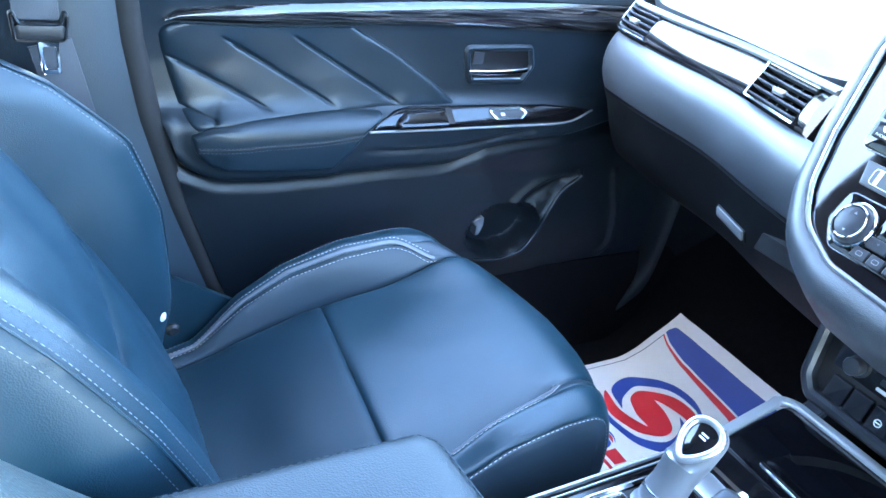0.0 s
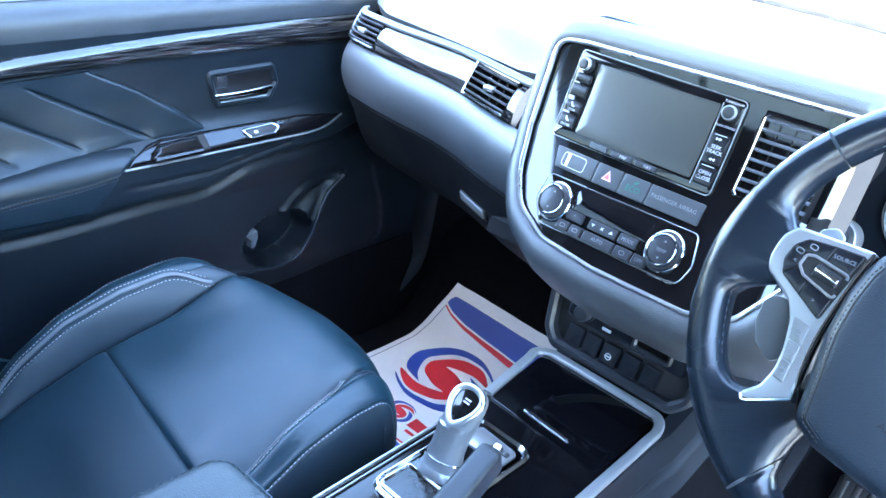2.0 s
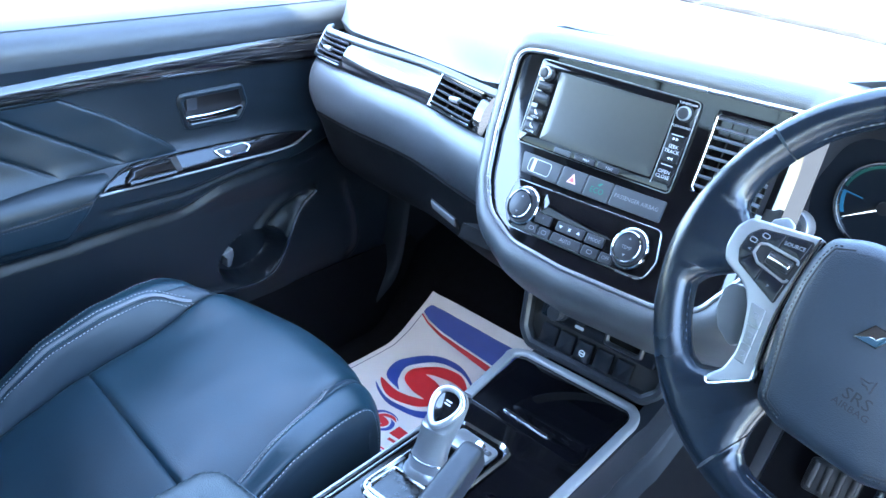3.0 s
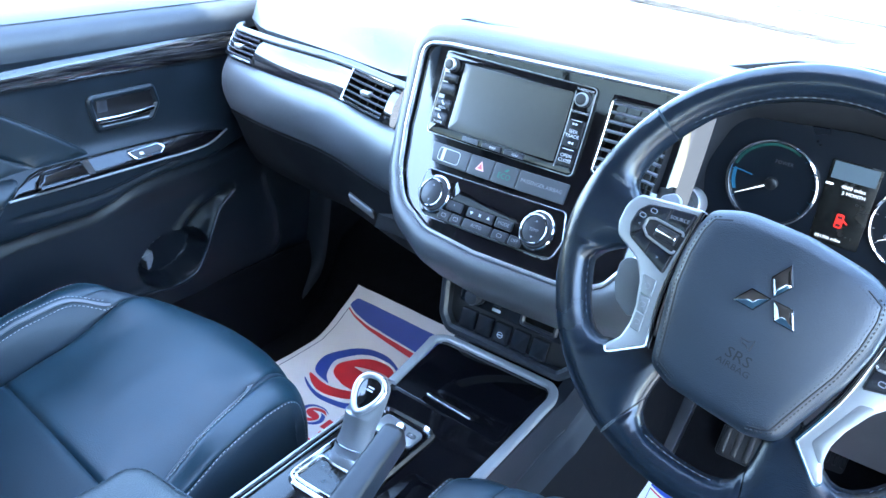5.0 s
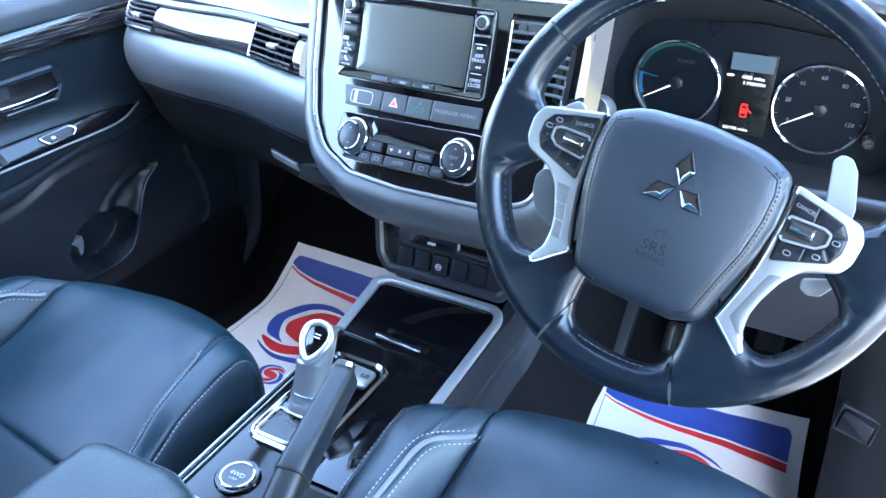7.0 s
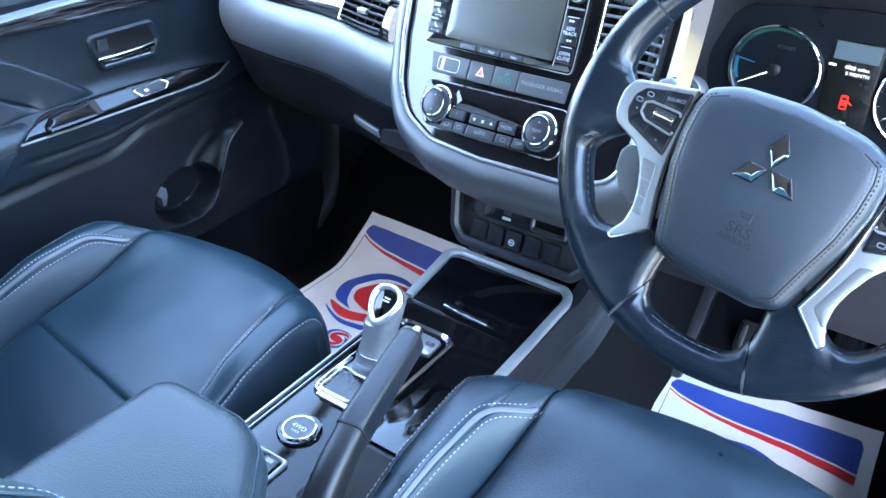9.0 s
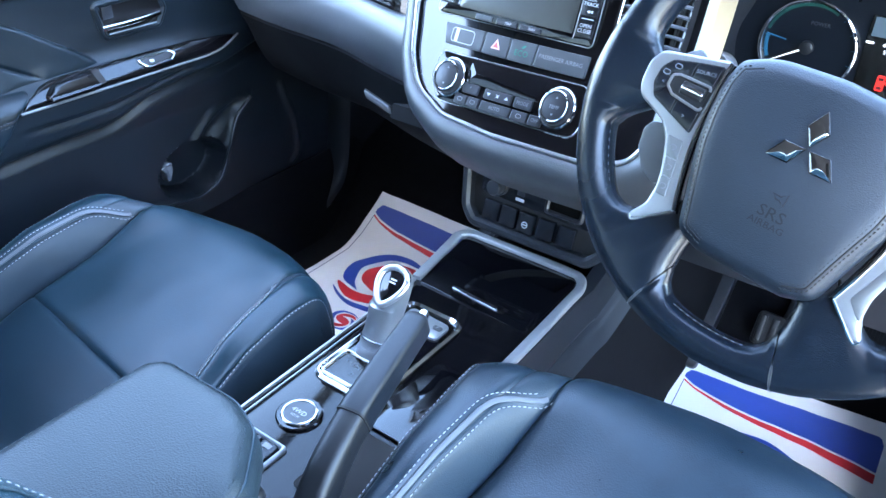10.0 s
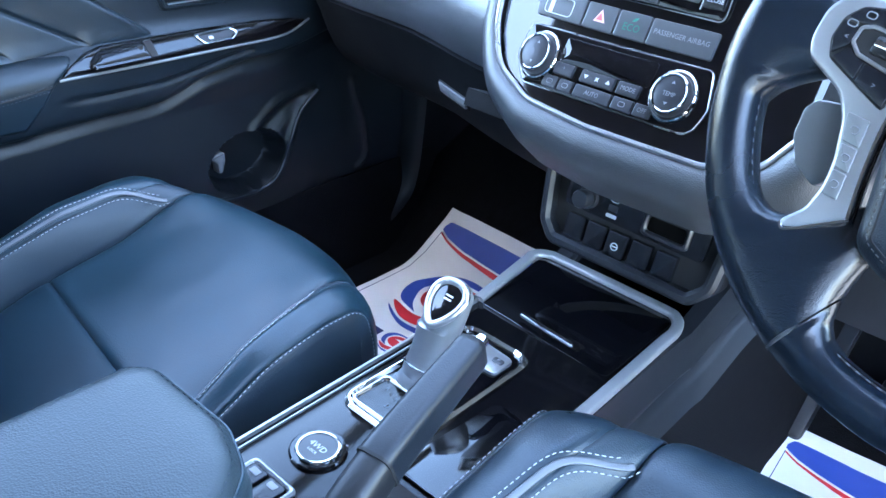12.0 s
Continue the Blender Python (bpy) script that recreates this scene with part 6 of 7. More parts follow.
part("lower_panel_joint", sweep([(0.46, 0.043 + 0.10 * v * v + 0.02 * math.sin(3 * v), 0.575 - 0.20 * v) for v in steps(0.05, 1, 10)], circle(0.0015, 5), up=(1, 0, 0)), RUBBERY, dash)
rk = on((0.489, 0.150, 0.618), (1, 0, 0), (0, 0.1, 1))
part("trip_button", lathe([(0.0070, -0.012), (0.0070, 0.004), (0.0058, 0.006)], rk, 20), RUBBERY, dash, "small round trip button")
part("trip_mark", sweep([rk(*p, 0.0062) for p in disc(0, 0, 0.0028, 12)[2:]], circle(0.0005, 4), up=(0, -1, 0)), MARK_DIM, dash)
side_x = lambda z: lerp(z, [-0.06, 0.16, 0.353, 0.46], [0.555, 0.543, 0.528, 0.50])
part("side_trim", sheet(lambda u, z: V3((side_x(z) + u * 0.16, 0.12 + 0.05 * (1 - math.cos(min(1, u * 4) * math.pi / 2)) * 0 - 0.015 * math.sin(min(1.0, u * 5) * math.pi / 2) - 0.04 * u, z)), steps(0, 1, 16), steps(-0.06, 0.46, 12), lambda u, z: V3((side_x(z) + u * 0.16, 0.30, z))), DASH_SHADED, dash, "dark trim beside the driver's footwell")
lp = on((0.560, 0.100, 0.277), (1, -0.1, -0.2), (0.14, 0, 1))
part("release_frame", ringslab(rect(0, 0, 0.050, 0.042, 0.005), rect(0, 0, 0.040, 0.032, 0.003), lp, -0.006, 0.006, 0.002), DASH_SHADED, dash)
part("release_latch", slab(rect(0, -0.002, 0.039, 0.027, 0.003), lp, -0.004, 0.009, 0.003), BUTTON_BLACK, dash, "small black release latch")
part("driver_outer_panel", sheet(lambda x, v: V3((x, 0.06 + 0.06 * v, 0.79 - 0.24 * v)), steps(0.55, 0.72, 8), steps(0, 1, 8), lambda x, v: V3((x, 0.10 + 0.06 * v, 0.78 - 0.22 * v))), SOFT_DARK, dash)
# Dark patch added over the facia, so its bright reflection ends here.
part("cluster_side_trim", slab(fillet([(0.1962, 0.600), (0.2145, 0.600), (0.2145, 0.681), (0.206, 0.6745), (0.1962, 0.672)], [0.002, 0.002, 0.003, 0.008, 0.002]), facia, 0.0005, 0.003, 0.001, cuts=0.006), DASH_SHADED, dash, "dark trim below the gloss panel")
stp = on((0.218, 0.004, 0.654), (1, 0, 0), (0, 0.3, 1))
stb = thing("start_button", stp(0, 0, 0), "round silver-ringed start button", "button")
part("ring", lathe([(0.0185, -0.02), (0.0185, 0.006), (0.0165, 0.0085), (0.0140, 0.008)], stp, 32), SILVER, stb)
part("cap", lathe([(0.0142, 0.0), (0.0140, 0.0075), (0.008, 0.0085), (0.003, 0.0085)], stp, 32), BUTTON, stb)

# ---- steering wheel ----
WC, TILT = V3((0.3635, -0.2056, 0.6878)), radians(25)
NW = V3((0, -math.cos(TILT), math.sin(TILT)))
VW = V3((0, math.sin(TILT), math.cos(TILT)))
TURN = radians(-10)
wu = V3((1, 0, 0)) * math.cos(TURN) + VW * math.sin(TURN)
wv = -V3((1, 0, 0)) * math.sin(TURN) + VW * math.cos(TURN)
wp = on(WC, wu, wv)
whl = thing("steering_wheel", wp(0, 0, -0.06), "worn black leather steering wheel with silver spokes", "steering wheel")
RIM = 0.1655


def even(outline, n):
    """The closed outline again, in n even steps."""
    p = [V3((x, y, 0)) for x, y in outline] + [V3((*outline[0], 0))]
    run = [0.0]
    for a, b in zip(p, p[1:]):
        run.append(run[-1] + (b - a).length)
    return [(lerp(run[-1] * k / n, run, [q.x for q in p]), lerp(run[-1] * k / n, run, [q.y for q in p])) for k in range(n)]


def rim_inner(deg):
    """Inner radius of the leather: the rim alone, or drawn inwards into a spoke."""
    deg = deg % 360
    if deg < 90:
        deg = 180 - deg
    elif deg > 270:
        deg = 540 - deg
    return lerp(deg, [138, 150, 160, 166, 169, 171, 173, 175, 177.5, 187, 190, 193, 196, 199, 217, 221, 224, 226, 228, 231, 241, 244, 246.5, 248.5, 250.5, 253, 256, 260], [0.1512, 0.1495, 0.1482, 0.1466, 0.1445, 0.1405, 0.1330, 0.1200, 0.1040, 0.1020, 0.1150, 0.1300, 0.1435, 0.1508, 0.1508, 0.1495, 0.1455, 0.1390, 0.1200, 0.0880, 0.0860, 0.0960, 0.1100, 0.1230, 0.1340, 0.1435, 0.1490, 0.1512])


def rim_leather(d0, d1, n, swell=0.0):
    """A stretch of rim with the spoke that grows out of it."""
    bm = bmesh.new()
    rings = []
    for k in range(n + 1):
        deg = d0 + (d1 - d0) * k / n
        t, lean = radians(deg), RIM - rim_inner(deg)
        fat = 1.0 + swell * math.sin(math.pi * k / n) ** 2
        ring = []
        for j in range(40):
            a = 2 * math.pi * j / 40
            c, s = math.cos(a), math.sin(a)
            if lean > 0.016 and c < 0:
                c = -(abs(c) ** 1.5) if lean > 0.03 else c
            r = RIM + (0.0146 * fat * c if c > 0 else lean * c)
            h = 0.0172 * fat * math.copysign(abs(s) ** (0.9 if lean < 0.03 else 0.8), s)
            crease = 0.00035 * noise.noise(V3((deg * 0.16, j * 0.45, 2.2)))
            ring.append(bm.verts.new(wp((r + crease) * math.cos(t), (r + crease) * math.sin(t), h + crease)))
        rings.append(ring)
    for r0, r1 in zip(rings, rings[1:]):
        for j in range(40):
            bm.faces.new((r0[j - 1], r0[j], r1[j], r1[j - 1]))
    bm.faces.new(rings[0])
    bm.faces.new(rings[-1][::-1])
    return bm


ends = [29, 151, 250, 290, 389]
for k in range(4):
    part("rim_section", rim_leather(ends[k] + 0.2, ends[k + 1] - 0.2, 120 if k % 2 else 60, 0.06 if k % 2 else 0.0), LEATHER_WORN, whl, "worn black leather running into the spoke" if k % 2 else "")
SEAM_EDGE = material("scuffed_seam_edge", (0.07, 0.075, 0.08), 0.4, grain=0.2, grain_scale=900)
for e in ends[:4]:
    for o in (-0.22, 0.22):
        pts = [wp(*[(RIM + 0.0149 * math.cos(a)) * f_ for f_ in (math.cos(radians(e + o)), math.sin(radians(e + o)))], 0.0176 * math.sin(a)) for a in steps(-0.5, math.pi + 0.5, 18)]
        part("rim_seam", sweep(pts, circle(0.0005, 5), up=wp(-math.sin(radians(e)), math.cos(radians(e)), 0) - wp(0, 0, 0)), SEAM_EDGE if e in (250, 290) else LEATHER_SIDE, whl)
for d0, d1 in ((33, 147), (199, 221), (259, 281), (319, 341)):
    ts = [radians(x) for x in steps(d0, d1, int((d1 - d0) * 0.8) + 4)]
    inner = [wp((RIM - 0.0131) * math.cos(t), (RIM - 0.0131) * math.sin(t), 0.0078) for t in ts]
    cen = [(p - WC).normalized() * -1 + NW * 0.7 for p in inner]
    part("rim_stitching", stitches(inner, cen, 0.0030, 0.0034, 0.00042), THREAD_DARK, whl)
    part("rim_joint", sweep([p - NW * 0.0006 for p in inner], circle(0.0007, 5), up=NW), WELL, whl)
SATIN_PANEL = material("brushed_satin_panel", (0.21, 0.217, 0.222), 0.38, metal=0.6, grain=0.06, grain_scale=1800, vary=0.05)
for s in (-1, 1):
    flip = lambda pts: [(s * x, y) for x, y in pts][::s]
    trimo = [(0.0775, 0.0305), (0.104, 0.0245), (0.131, 0.0185), (0.1375, 0.006), (0.1365, -0.011), (0.131, -0.0195), (0.106, -0.0295), (0.0965, -0.042), (0.0885, -0.062), (0.0855, -0.076), (0.0865, -0.091), (0.0945, -0.1035), (0.0895, -0.1075), (0.0635, -0.0865), (0.0705, -0.062), (0.0755, -0.038), (0.0775, -0.013), (0.0785, 0.010)]
    rad = [0.003, 0.02, 0.009, 0.012, 0.02, 0.012, 0.02, 0.03, 0.03, 0.03, 0.012, 0.0025, 0.0025, 0.003, 0.05, 0.05, 0.05, 0.05]
    tr = part("spoke_trim", slab(even(fillet(flip(trimo), rad[::s]), 150), wp, -0.004, 0.0152, 0.0026, 4), SILVER_PAINT, whl, "satin silver spoke trim")
    part("spoke_back", slab(even(inset(fillet(flip(trimo), rad[::s]), 0.003), 90), wp, -0.022, -0.003, 0.006, 3), RUBBERY, whl, "black plastic back of the spoke")
    for off in (0.0, 0.0042):
        part("chrome_line", sweep([wp(s * (x - off * 0.72), y - off * 0.2, 0.0150 - 0.2 * off) for x, y in spline2([(0.0788, 0.029), (0.0792, 0.010), (0.0782, -0.013), (0.0762, -0.038), (0.0712, -0.062), (0.0645, -0.0858)], 6)], circle(0.0015 if off == 0 else 0.0010, 6), up=NW), CHROME if off == 0 else GLOSS, tr)
    part("chrome_line", sweep([wp(s * x, y, 0.0146) for x, y in spline2([(0.0648, -0.0868), (0.077, -0.0970), (0.0893, -0.1068), (0.0935, -0.1040)], 6)], circle(0.0013, 6), up=NW), CHROME, tr)
    field = [(0.0805, 0.0250), (0.100, 0.0205), (0.1195, 0.0150), (0.1258, 0.0065), (0.1262, -0.0060), (0.1210, -0.0160), (0.100, -0.0235), (0.0815, -0.0300)]
    bt = part("button_field", slab(even(fillet(flip(field), [0.002, 0.02, 0.006, 0.008, 0.008, 0.006, 0.02, 0.002][::s]), 70), wp, 0.009, 0.0160, 0.0008), WELL, whl, "black surround of the switches")
    keys = [
        [(0.0818, 0.0238), (0.0995, 0.0197), (0.1000, 0.0075), (0.0825, 0.0078)],
        [(0.1005, 0.0194), (0.1187, 0.0142), (0.1243, 0.0065), (0.1150, 0.0058), (0.1085, 0.0078), (0.1010, 0.0076)],
        [(0.1246, 0.0050), (0.1250, -0.0058), (0.1212, -0.0138), (0.1150, -0.0060), (0.1155, 0.0045)],
        [(0.1200, -0.0152), (0.1030, -0.0216), (0.1030, -0.0112), (0.1090, -0.0096), (0.1140, -0.0068)],
        [(0.1020, -0.0220), (0.0826, -0.0286), (0.0826, -0.0128), (0.1020, -0.0114)],
    ]
    for o in keys:
        part("switch_key", slab(fillet(flip(o), 0.0012), wp, 0.0150, 0.0174, 0.0007), BUTTON_BLACK, bt)
    scroll = [(0.0825, 0.0070), (0.1085, 0.0068), (0.1140, 0.0045), (0.1140, -0.0040), (0.1080, -0.0088), (0.0825, -0.0120)]
    part("scroll_frame", sweep([wp(s * x, y, 0.0176) for x, y in fillet(scroll, 0.003)], circle(0.0011, 6), up=NW), SILVER, bt, "bright roller frame")
    part("roller_well", slab(fillet(flip([(0.0832, 0.0060), (0.1080, 0.0058), (0.1128, 0.0038), (0.1128, -0.0035), (0.1075, -0.0078), (0.0832, -0.0108)]), 0.002), wp, 0.014, 0.0166, 0.0), WELL, bt)
    part("scroll_roller", slab(rect(s * 0.0945, -0.0010, 0.020, 0.0110, 0.002), wp, 0.014, 0.0190, 0.003), RUBBERY, bt)
    part("roller_bar", slab(rect(s * 0.0945, -0.0005, 0.0180, 0.0042, 0.0015), wp, 0.018, 0.0206, 0.0012), CHROME, bt)
    if s < 0:
        for y0, y1 in ((-0.0365, -0.0512), (-0.0522, -0.0650), (-0.0660, -0.0800)):
            xa = lambda y: lerp(-y, [0.036, 0.052, 0.065, 0.080], [0.0830, 0.0800, 0.0775, 0.0745])
            xb = lambda y: lerp(-y, [0.036, 0.046, 0.054, 0.066, 0.080], [0.0960, 0.0920, 0.0888, 0.0852, 0.0835])
            part("spoke_button", slab(fillet([(-xb(y1), y1), (-xa(y1), y1), (-xa(y0), y0), (-xb(y0), y0)], 0.0012), wp, 0.010, 0.0164, 0.0008), SATIN_PANEL, tr, "grey satin telephone button")
            ym = (y0 + y1) / 2
            xm = -(xa(ym) + xb(ym)) / 2
            part("button_icon", sweep([wp(xm + p[0], ym + p[1], 0.0166) for p in rect(0, 0, 0.0045, 0.0040, 0.0018, 3)[3:]], circle(0.0003, 4), up=NW), MARK_DIM, tr)
    else:
        pan = [(0.0985, -0.0365), (0.0865, -0.0395), (0.0790, -0.0640), (0.0735, -0.0810), (0.0880, -0.0950), (0.0850, -0.0780), (0.0880, -0.0620)]
        part("lower_panel", slab(even(fillet(pan, [0.004, 0.006, 0.03, 0.003, 0.003, 0.03, 0.03]), 70), wp, 0.012, 0.0158, 0.0006), SATIN_PANEL, tr, "grey satin lower panel")
for body, x, y in (("SOURCE", -0.0912, 0.0150), ("CANCEL", 0.0912, 0.0152), ("<", -0.1185, -0.0030), (">", -0.0920, -0.0200)):
    part("printed_word", lettering(body, 0.0042, lambda a, b, d, x=x, y=y: wp(x + a, y + b, 0.0175 + d), spin=radians(-10 if x > 0 else 10)), MARK_DIM, whl, smooth=0)
for x, y in ((0.0915, -0.0195), (0.1110, -0.0145), (-0.1130, 0.0115), (0.1195, 0.0000), (-0.1195, 0.0045)):
    part("button_icon", sweep([wp(x + p[0], y + p[1], 0.0176) for p in rect(0, 0, 0.0052, 0.0034, 0.0016, 3)], circle(0.0003, 4), closed=True, up=NW), MARK_DIM, whl)
# airbag pad, domed
half = [(0.0, -0.1035), (0.034, -0.1035), (0.0545, -0.0960), (0.0640, -0.0620), (0.0730, -0.0320), (0.0770, -0.0050), (0.0770, 0.0180), (0.0730, 0.0345), (0.050, 0.0455)]
PADO = fillet(half + [(0.0, 0.0495)] + [(-x, y) for x, y in half[:0:-1]], [0.0, 0.014, 0.016, 0.06, 0.06, 0.05, 0.02, 0.012, 0.06, 0.1, 0.06, 0.012, 0.02, 0.05, 0.06, 0.06, 0.016, 0.014], 6)


def pad_z(x, y):
    return 0.0372 - 0.0065 * (x / 0.078) ** 2 - 0.0060 * ((y + 0.022) / 0.078) ** 2


PADO = even(PADO, 140)
P12 = even(inset(PADO, 0.012), 140)
bm = bmesh.new()
last = None
for ring, drop in [(inset(PADO, off), drop) for off, drop in ((0.001, 0.036), (0.0, 0.0165), (0.0008, 0.0110), (0.0026, 0.0066), (0.005, 0.0036), (0.008, 0.0014), (0.0100, 0.0006))] + [(shrink(P12, k), 0.0) for k in (1.0, 0.9, 0.8, 0.7, 0.6, 0.5, 0.4, 0.3, 0.2, 0.1, 0.03)]:
    row_v = [bm.verts.new(wp(*p, pad_z(*p) - drop)) for p in ring]
    if last:
        for i in range(len(row_v)):
            bm.faces.new((last[i - 1], last[i], row_v[i], row_v[i - 1]))
    last = row_v
bm.faces.new(last)
part("airbag_pad", bm, PAD_SKIN, whl, "grained dark airbag cover")
for off, kind_of in ((0.0072, 1), (0.0096, 0), (0.0120, 1)):
    q = inset(PADO, off)
    for sel in ([p for p in q if p[0] < -0.030 and -0.100 < p[1] < 0.034], [p for p in q if p[0] > 0.030 and -0.100 < p[1] < 0.034]):
        sel = sorted(sel, key=lambda p: p[1])
        pts = [wp(*p, pad_z(*p) - 0.0006) for p in sel]
        if kind_of:
            part("stitching", stitches(pts, NW, 0.0022, 0.0014, 0.00042), WELL, whl)
        else:
            part("pad_seam", sweep([p - NW * 0.0003 for p in pts], circle(0.0007, 5), up=NW), WELL, whl)
on_pad = lambda x, y: (lambda a, b, d: wp(x + a, y + b, pad_z(x + a, y + b) - 0.0001 + d))
part("airbag_word", lettering("SRS", 0.0118, on_pad(0.003, -0.0535), wide=1.12), WELL, whl, smooth=0)
part("airbag_word", lettering("AIRBAG", 0.0068, on_pad(0.003, -0.0618), wide=1.12), WELL, whl, smooth=0)
part("horn_icon", sweep([on_pad(0.001, -0.0085)(x, y, 0.0003) for x, y in ((-0.004, -0.031), (0.002, -0.031), (0.006, -0.028), (0.006, -0.037), (0.002, -0.034), (-0.001, -0.034))], circle(0.0005, 4), closed=True, up=NW), WELL, whl)
EMBLEM = material("mirror_chrome", (0.62, 0.63, 0.65), 0.05, metal=1.0, vary=0.05)
for a in (91, 211, 331):
    a = radians(a)
    L, W, ox, oy = 0.0282, 0.0082, 0.0022, -0.0035
    d0 = (math.cos(a), math.sin(a))
    pts = [(ox + 0.0008 * d0[0], oy + 0.0008 * d0[1]), (ox + d0[0] * L / 2 + d0[1] * W, oy + d0[1] * L / 2 - d0[0] * W), (ox + d0[0] * L, oy + d0[1] * L), (ox + d0[0] * L / 2 - d0[1] * W, oy + d0[1] * L / 2 + d0[0] * W)]
    em = part("emblem_lozenge", slab(pts, wp, 0.034, 0.0385, 0.0006, 2), GLOSS, whl, "chrome lozenge", smooth=20)
    fine = even(inset(pts, 0.0011), 64)
    part("lozenge_face", dome(wp, [(fine, 0.0382), (fine, 0.0391)] + [(shrink(fine, k), 0.0391 + 0.0009 * (1 - k * k)) for k in (0.94, 0.85, 0.7, 0.5, 0.3, 0.1)]), EMBLEM, em, smooth=50)
part("column_shroud", sweep([wp(0, -0.01, -0.012), wp(0, -0.012, -0.07), wp(0, -0.010, -0.24)], rect(0, 0, 0.105, 0.085, 0.03), up=VW, scale=lambda t: 0.85 + 0.25 * t), RUBBERY, whl)
PALE = material("pale_grey_plastic", (0.27, 0.29, 0.31), 0.4, grain=0.1, grain_scale=900)
PADDLES = {-1: ([(-0.130, -0.042), (-0.126, -0.034), (-0.112, -0.030), (-0.100, -0.040), (-0.092, -0.070), (-0.100, -0.080), (-0.117, -0.072), (-0.127, -0.058)], [(-0.128, 0.018), (-0.127, 0.026), (-0.118, 0.033), (-0.110, 0.030), (-0.108, 0.014)]), 1: ([(0.108, -0.036), (0.128, -0.028), (0.132, -0.034), (0.126, -0.044), (0.117, -0.047), (0.110, -0.044)], [(0.092, 0.058), (0.0965, 0.0645), (0.105, 0.0635), (0.112, 0.0555), (0.122, 0.028), (0.124, 0.010), (0.104, 0.012)])}
for s in (-1, 1):
    back = lambda a, b, d: wp(a, b, d - 0.030)
    for p in PADDLES[s]:
        part("gear_paddle", slab(even(fillet(p, 0.005), 48), back, -0.003, 0.003, 0.0015, 3), PALE, whl, "pale grey shift paddle")
stalk = part("column_stalk", sweep(spline([wp(0.05, 0.015, -0.075), wp(0.11, 0.028, -0.070), wp(0.155, 0.036, -0.062)], 6), circle(0.010, 12), up=VW), RUBBERY, whl)
part("stalk_tip", sweep(spline([wp(0.155, 0.036, -0.062), wp(0.17, 0.038, -0.060), wp(0.195, 0.041, -0.056)], 6), circle(0.0145, 12), up=VW), BUTTON_DARK, stalk)

# ---- paper floor mats ----
def turned(pts, c=(0.162, 0.199)):
    """The points, half a turn round c."""
    return [(2 * c[0] - x, 2 * c[1] - y) for x, y in pts]


CURL = [(0.246, 0.155), (0.197, 0.121), (0.137, 0.131), (0.105, 0.172), (0.113, 0.208), (0.152, 0.227), (0.189, 0.233), (0.134, 0.252)]
CURL = CURL + turned(CURL)
SICKLE = [(0.133, 0.246), (0.079, 0.228), (0.061, 0.168), (0.098, 0.116), (0.164, 0.101), (0.212, 0.114), (0.243, 0.137), (0.190, 0.114), (0.122, 0.124), (0.090, 0.170), (0.106, 0.220)]


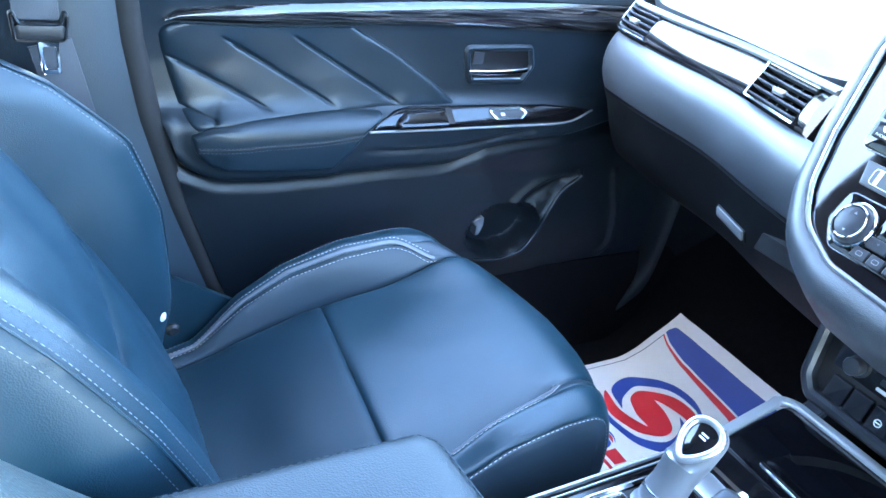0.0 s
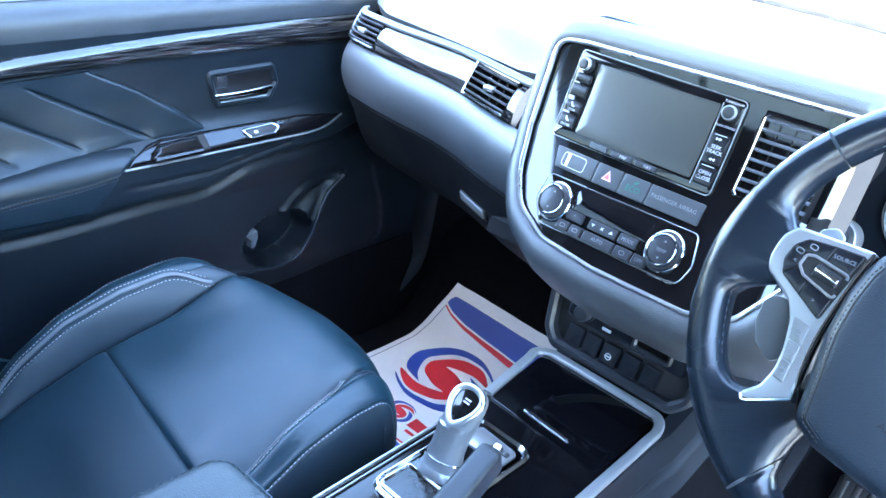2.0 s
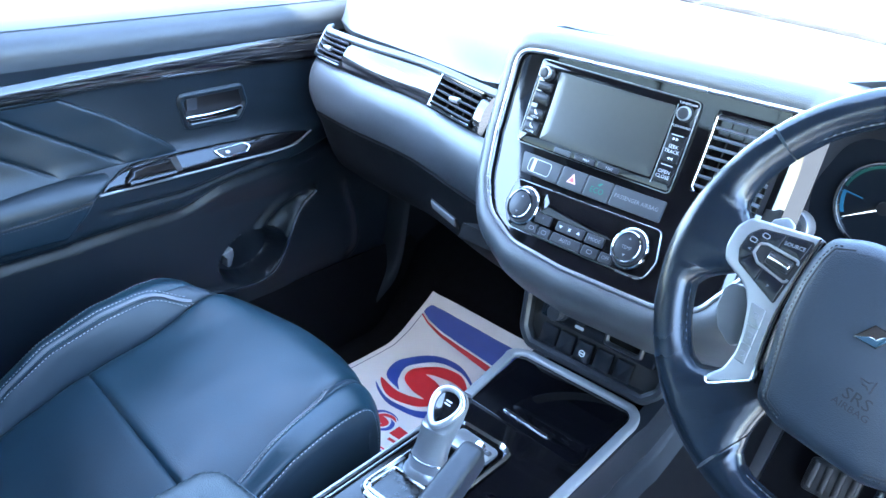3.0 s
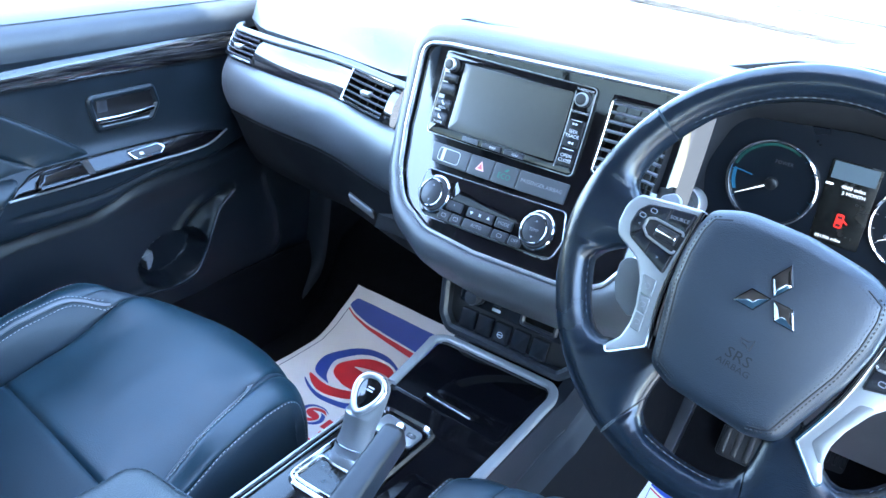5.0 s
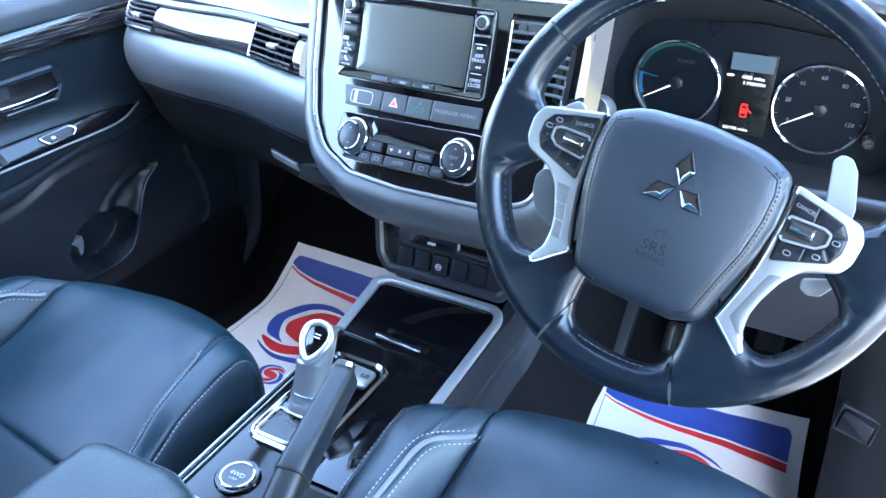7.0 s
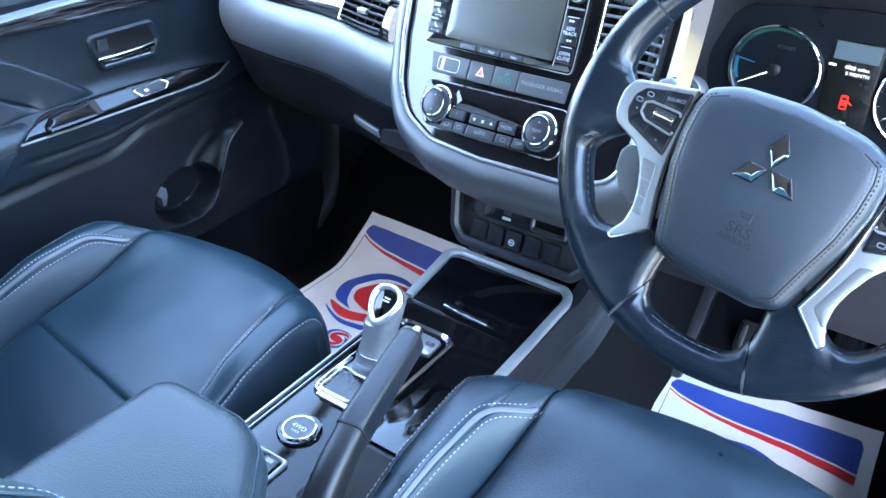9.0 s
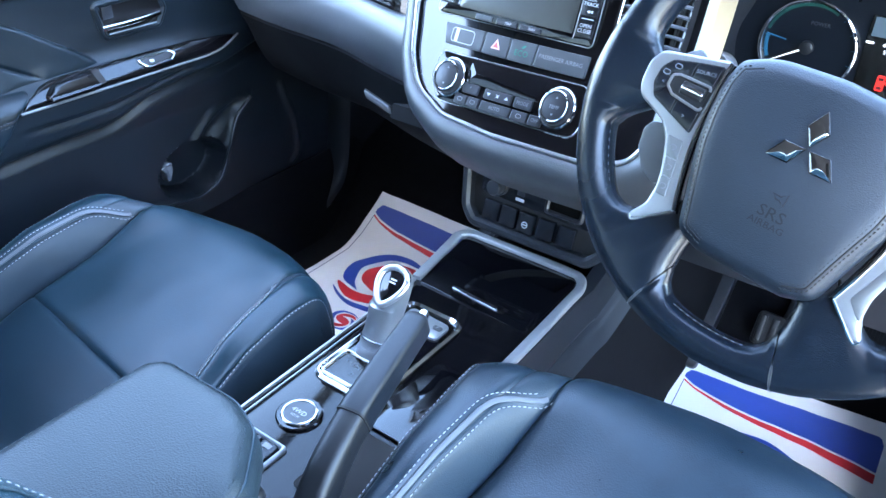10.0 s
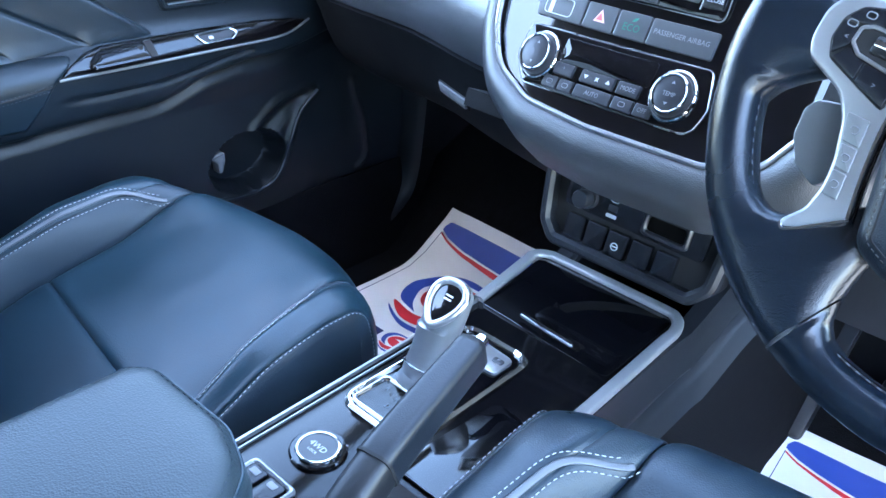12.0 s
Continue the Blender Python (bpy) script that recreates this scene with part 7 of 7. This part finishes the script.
def paper_mat(ox, oy, turn, wide, long, seed, label):
    c, s = math.cos(turn), math.sin(turn)
    def mp(X, Y, d=0.0):
        """X across from the left edge, Y from the far edge towards the seat."""
        x, y = ox + X * c + Y * s, oy + X * s - Y * c
        wave = 0.0025 * noise.noise(V3((x * 9, y * 9, seed))) + 0.0012 * noise.noise(V3((x * 31, y * 24, seed)))
        curl = 0.010 * math.exp(-X / 0.02) * math.exp(-(((Y - 0.06) / 0.05) ** 2))
        return V3((x, y, floor_z(y) + 0.0055 + wave + curl + d))
    m = thing("paper_floor_mat", (ox + 0.17, oy - 0.2, -0.065), label, "floor mat", "paper floor mats")
    part("sheet", sheet(lambda a, b: mp(a, b, 0.0), steps(0, wide, 40), steps(0, long, 60), lambda a, b: mp(a, b, -0.0010)), PAPER, m)
    def band(x0, x1, lo, hi, mat, nm, d=0.0006, n=30):
        part(nm, sheet(lambda a, v: mp(a, lo(a) + (hi(a) - lo(a)) * v, d), steps(x0, x1, n), steps(0, 1, 8), lambda a, v: mp(a, lo(a) + (hi(a) - lo(a)) * v, d - 0.0004)), mat, m, smooth=0)
    def shape(pts, mat, nm, d=0.0006, k=1.0, at=(0.162, 0.199)):
        pts = [(at[0] + (x - 0.162) * k, at[1] + (y - 0.199) * k) for x, y in pts]
        closed = spline2(pts + pts[:1], 5)[:-1]
        part(nm, slab(closed, mp, d - 0.0004, d, 0.0, cuts=0.012), mat, m, smooth=0)
    round_end = lambda a, x0, x1, r: 0.012 * (1 - math.sqrt(max(0, 1 - max(0, (x0 + r - a) / r) ** 2))) + 0.012 * (1 - math.sqrt(max(0, 1 - max(0, (a - x1 + r) / r) ** 2)))
    lower = lambda a: lerp(a, [0.011, 0.035, 0.088, 0.16, 0.23, 0.35], [0.040, 0.048, 0.057, 0.062, 0.066, 0.080])
    band(0.012, wide - 0.022, lambda a: 0.021 + round_end(a, 0.012, wide - 0.022, 0.014), lower, INK_BLUE, "blue_band", n=60)
    band(0.014, wide - 0.022, lambda a: lower(a) + 0.004, lambda a: lower(a) + 0.0070 + 0.050 * max(0, a - 0.03), INK_RED, "red_line")
    band(0.0125, 0.0137, lambda a: 0.045, lambda a: long - 0.03, INK_NAVY, "border_line", n=1)
    band(0.012, wide - 0.022, lambda a: long - 0.040, lambda a: long - 0.036, INK_RED, "red_line")
    band(0.012, wide - 0.022, lambda a: long - 0.032, lambda a: long - 0.022, INK_BLUE, "blue_band")
    shape(SICKLE, INK_BLUE, "blue_crescent")
    shape(turned(SICKLE), INK_BLUE, "blue_crescent")
    shape(CURL, INK_RED, "red_curl", 0.0008)
    small = (0.180, 0.343)
    shape(SICKLE, INK_BLUE, "blue_crescent", 0.0006, 0.30, small)
    shape(turned(SICKLE), INK_BLUE, "blue_crescent", 0.0006, 0.30, small)
    shape(CURL, INK_RED, "red_curl", 0.0008, 0.30, small)
    for x0, w in ((0.030, 0.024), (0.060, 0.022), (0.088, 0.020), (0.114, 0.026)):
        band(x0, x0 + w, lambda a: 0.330, lambda a: 0.356, INK_NAVY, "word_bar", n=4)
    for x0, w in ((0.216, 0.032), (0.254, 0.024), (0.284, 0.022), (0.312, 0.016)):
        band(x0, x0 + w, lambda a: 0.334, lambda a: 0.362, INK_RED, "word_bar", n=4)
    band(0.225, 0.325, lambda a: 0.370, lambda a: 0.377, INK_RED, "word_bar", n=8)
    return m


paper_mat(-0.615, 0.494, 0.0, 0.365, 0.440, 3.0, "white printed paper mat lying in the passenger footwell")
paper_mat(0.157, 0.434, radians(3.7), 0.365, 0.440, 8.0, "white printed paper mat lying under the pedals")

# ---- pedals and footrest ----
ft = thing("foot_rest", (0.12, 0.58, 0.0), "dark plastic foot rest on the toe board", "foot rest")
fp = on((0.142, 0.462, 0.016), (1, 0, 0), (0, 0.75, 0.66))
part("pad", slab(rect(0, 0.04, 0.080, 0.22, 0.012), fp, -0.02, 0.006, 0.004), HARD, ft)
part("fixing_cap", lathe([(0.015, 0.004), (0.015, 0.008), (0.010, 0.010)], on(fp(0.0, 0.05, 0), (1, 0, 0), (0, 0.75, 0.66)), 20), RUBBERY, ft)
for nm, x, y, z, w, h, lab in (("brake_pedal", 0.290, 0.478, 0.062, 0.085, 0.060, "black ribbed rubber brake pedal"), ("accelerator_pedal", 0.424, 0.575, 0.110, 0.050, 0.150, "black hinged accelerator pedal beside the brake")):
    pd = thing(nm, (x, y + 0.05, z), lab, "pedal")
    pp = on((x, y, z), (1, 0, 0), (0, 0.5, 0.85))
    part("rubber_pad", slab(rect(0, 0, w, h, 0.010), pp, -0.006, 0.008, 0.003), RUBBERY, pd)
    for k in range(4):
        part("rib", slab(rect(-w / 2 + w * (k + 0.5) / 4, 0, w * 0.13, h * 0.8, 0.003), pp, 0.006, 0.011, 0.0015), RUBBERY, pd)
    part("pedal_arm", sweep(spline([pp(0, 0, -0.006), pp(0, 0.06, -0.05), pp(0, 0.22, -0.08)], 6), rect(0, 0, 0.02, 0.012, 0.003), up=(1, 0, 0)), RUBBERY, pd)
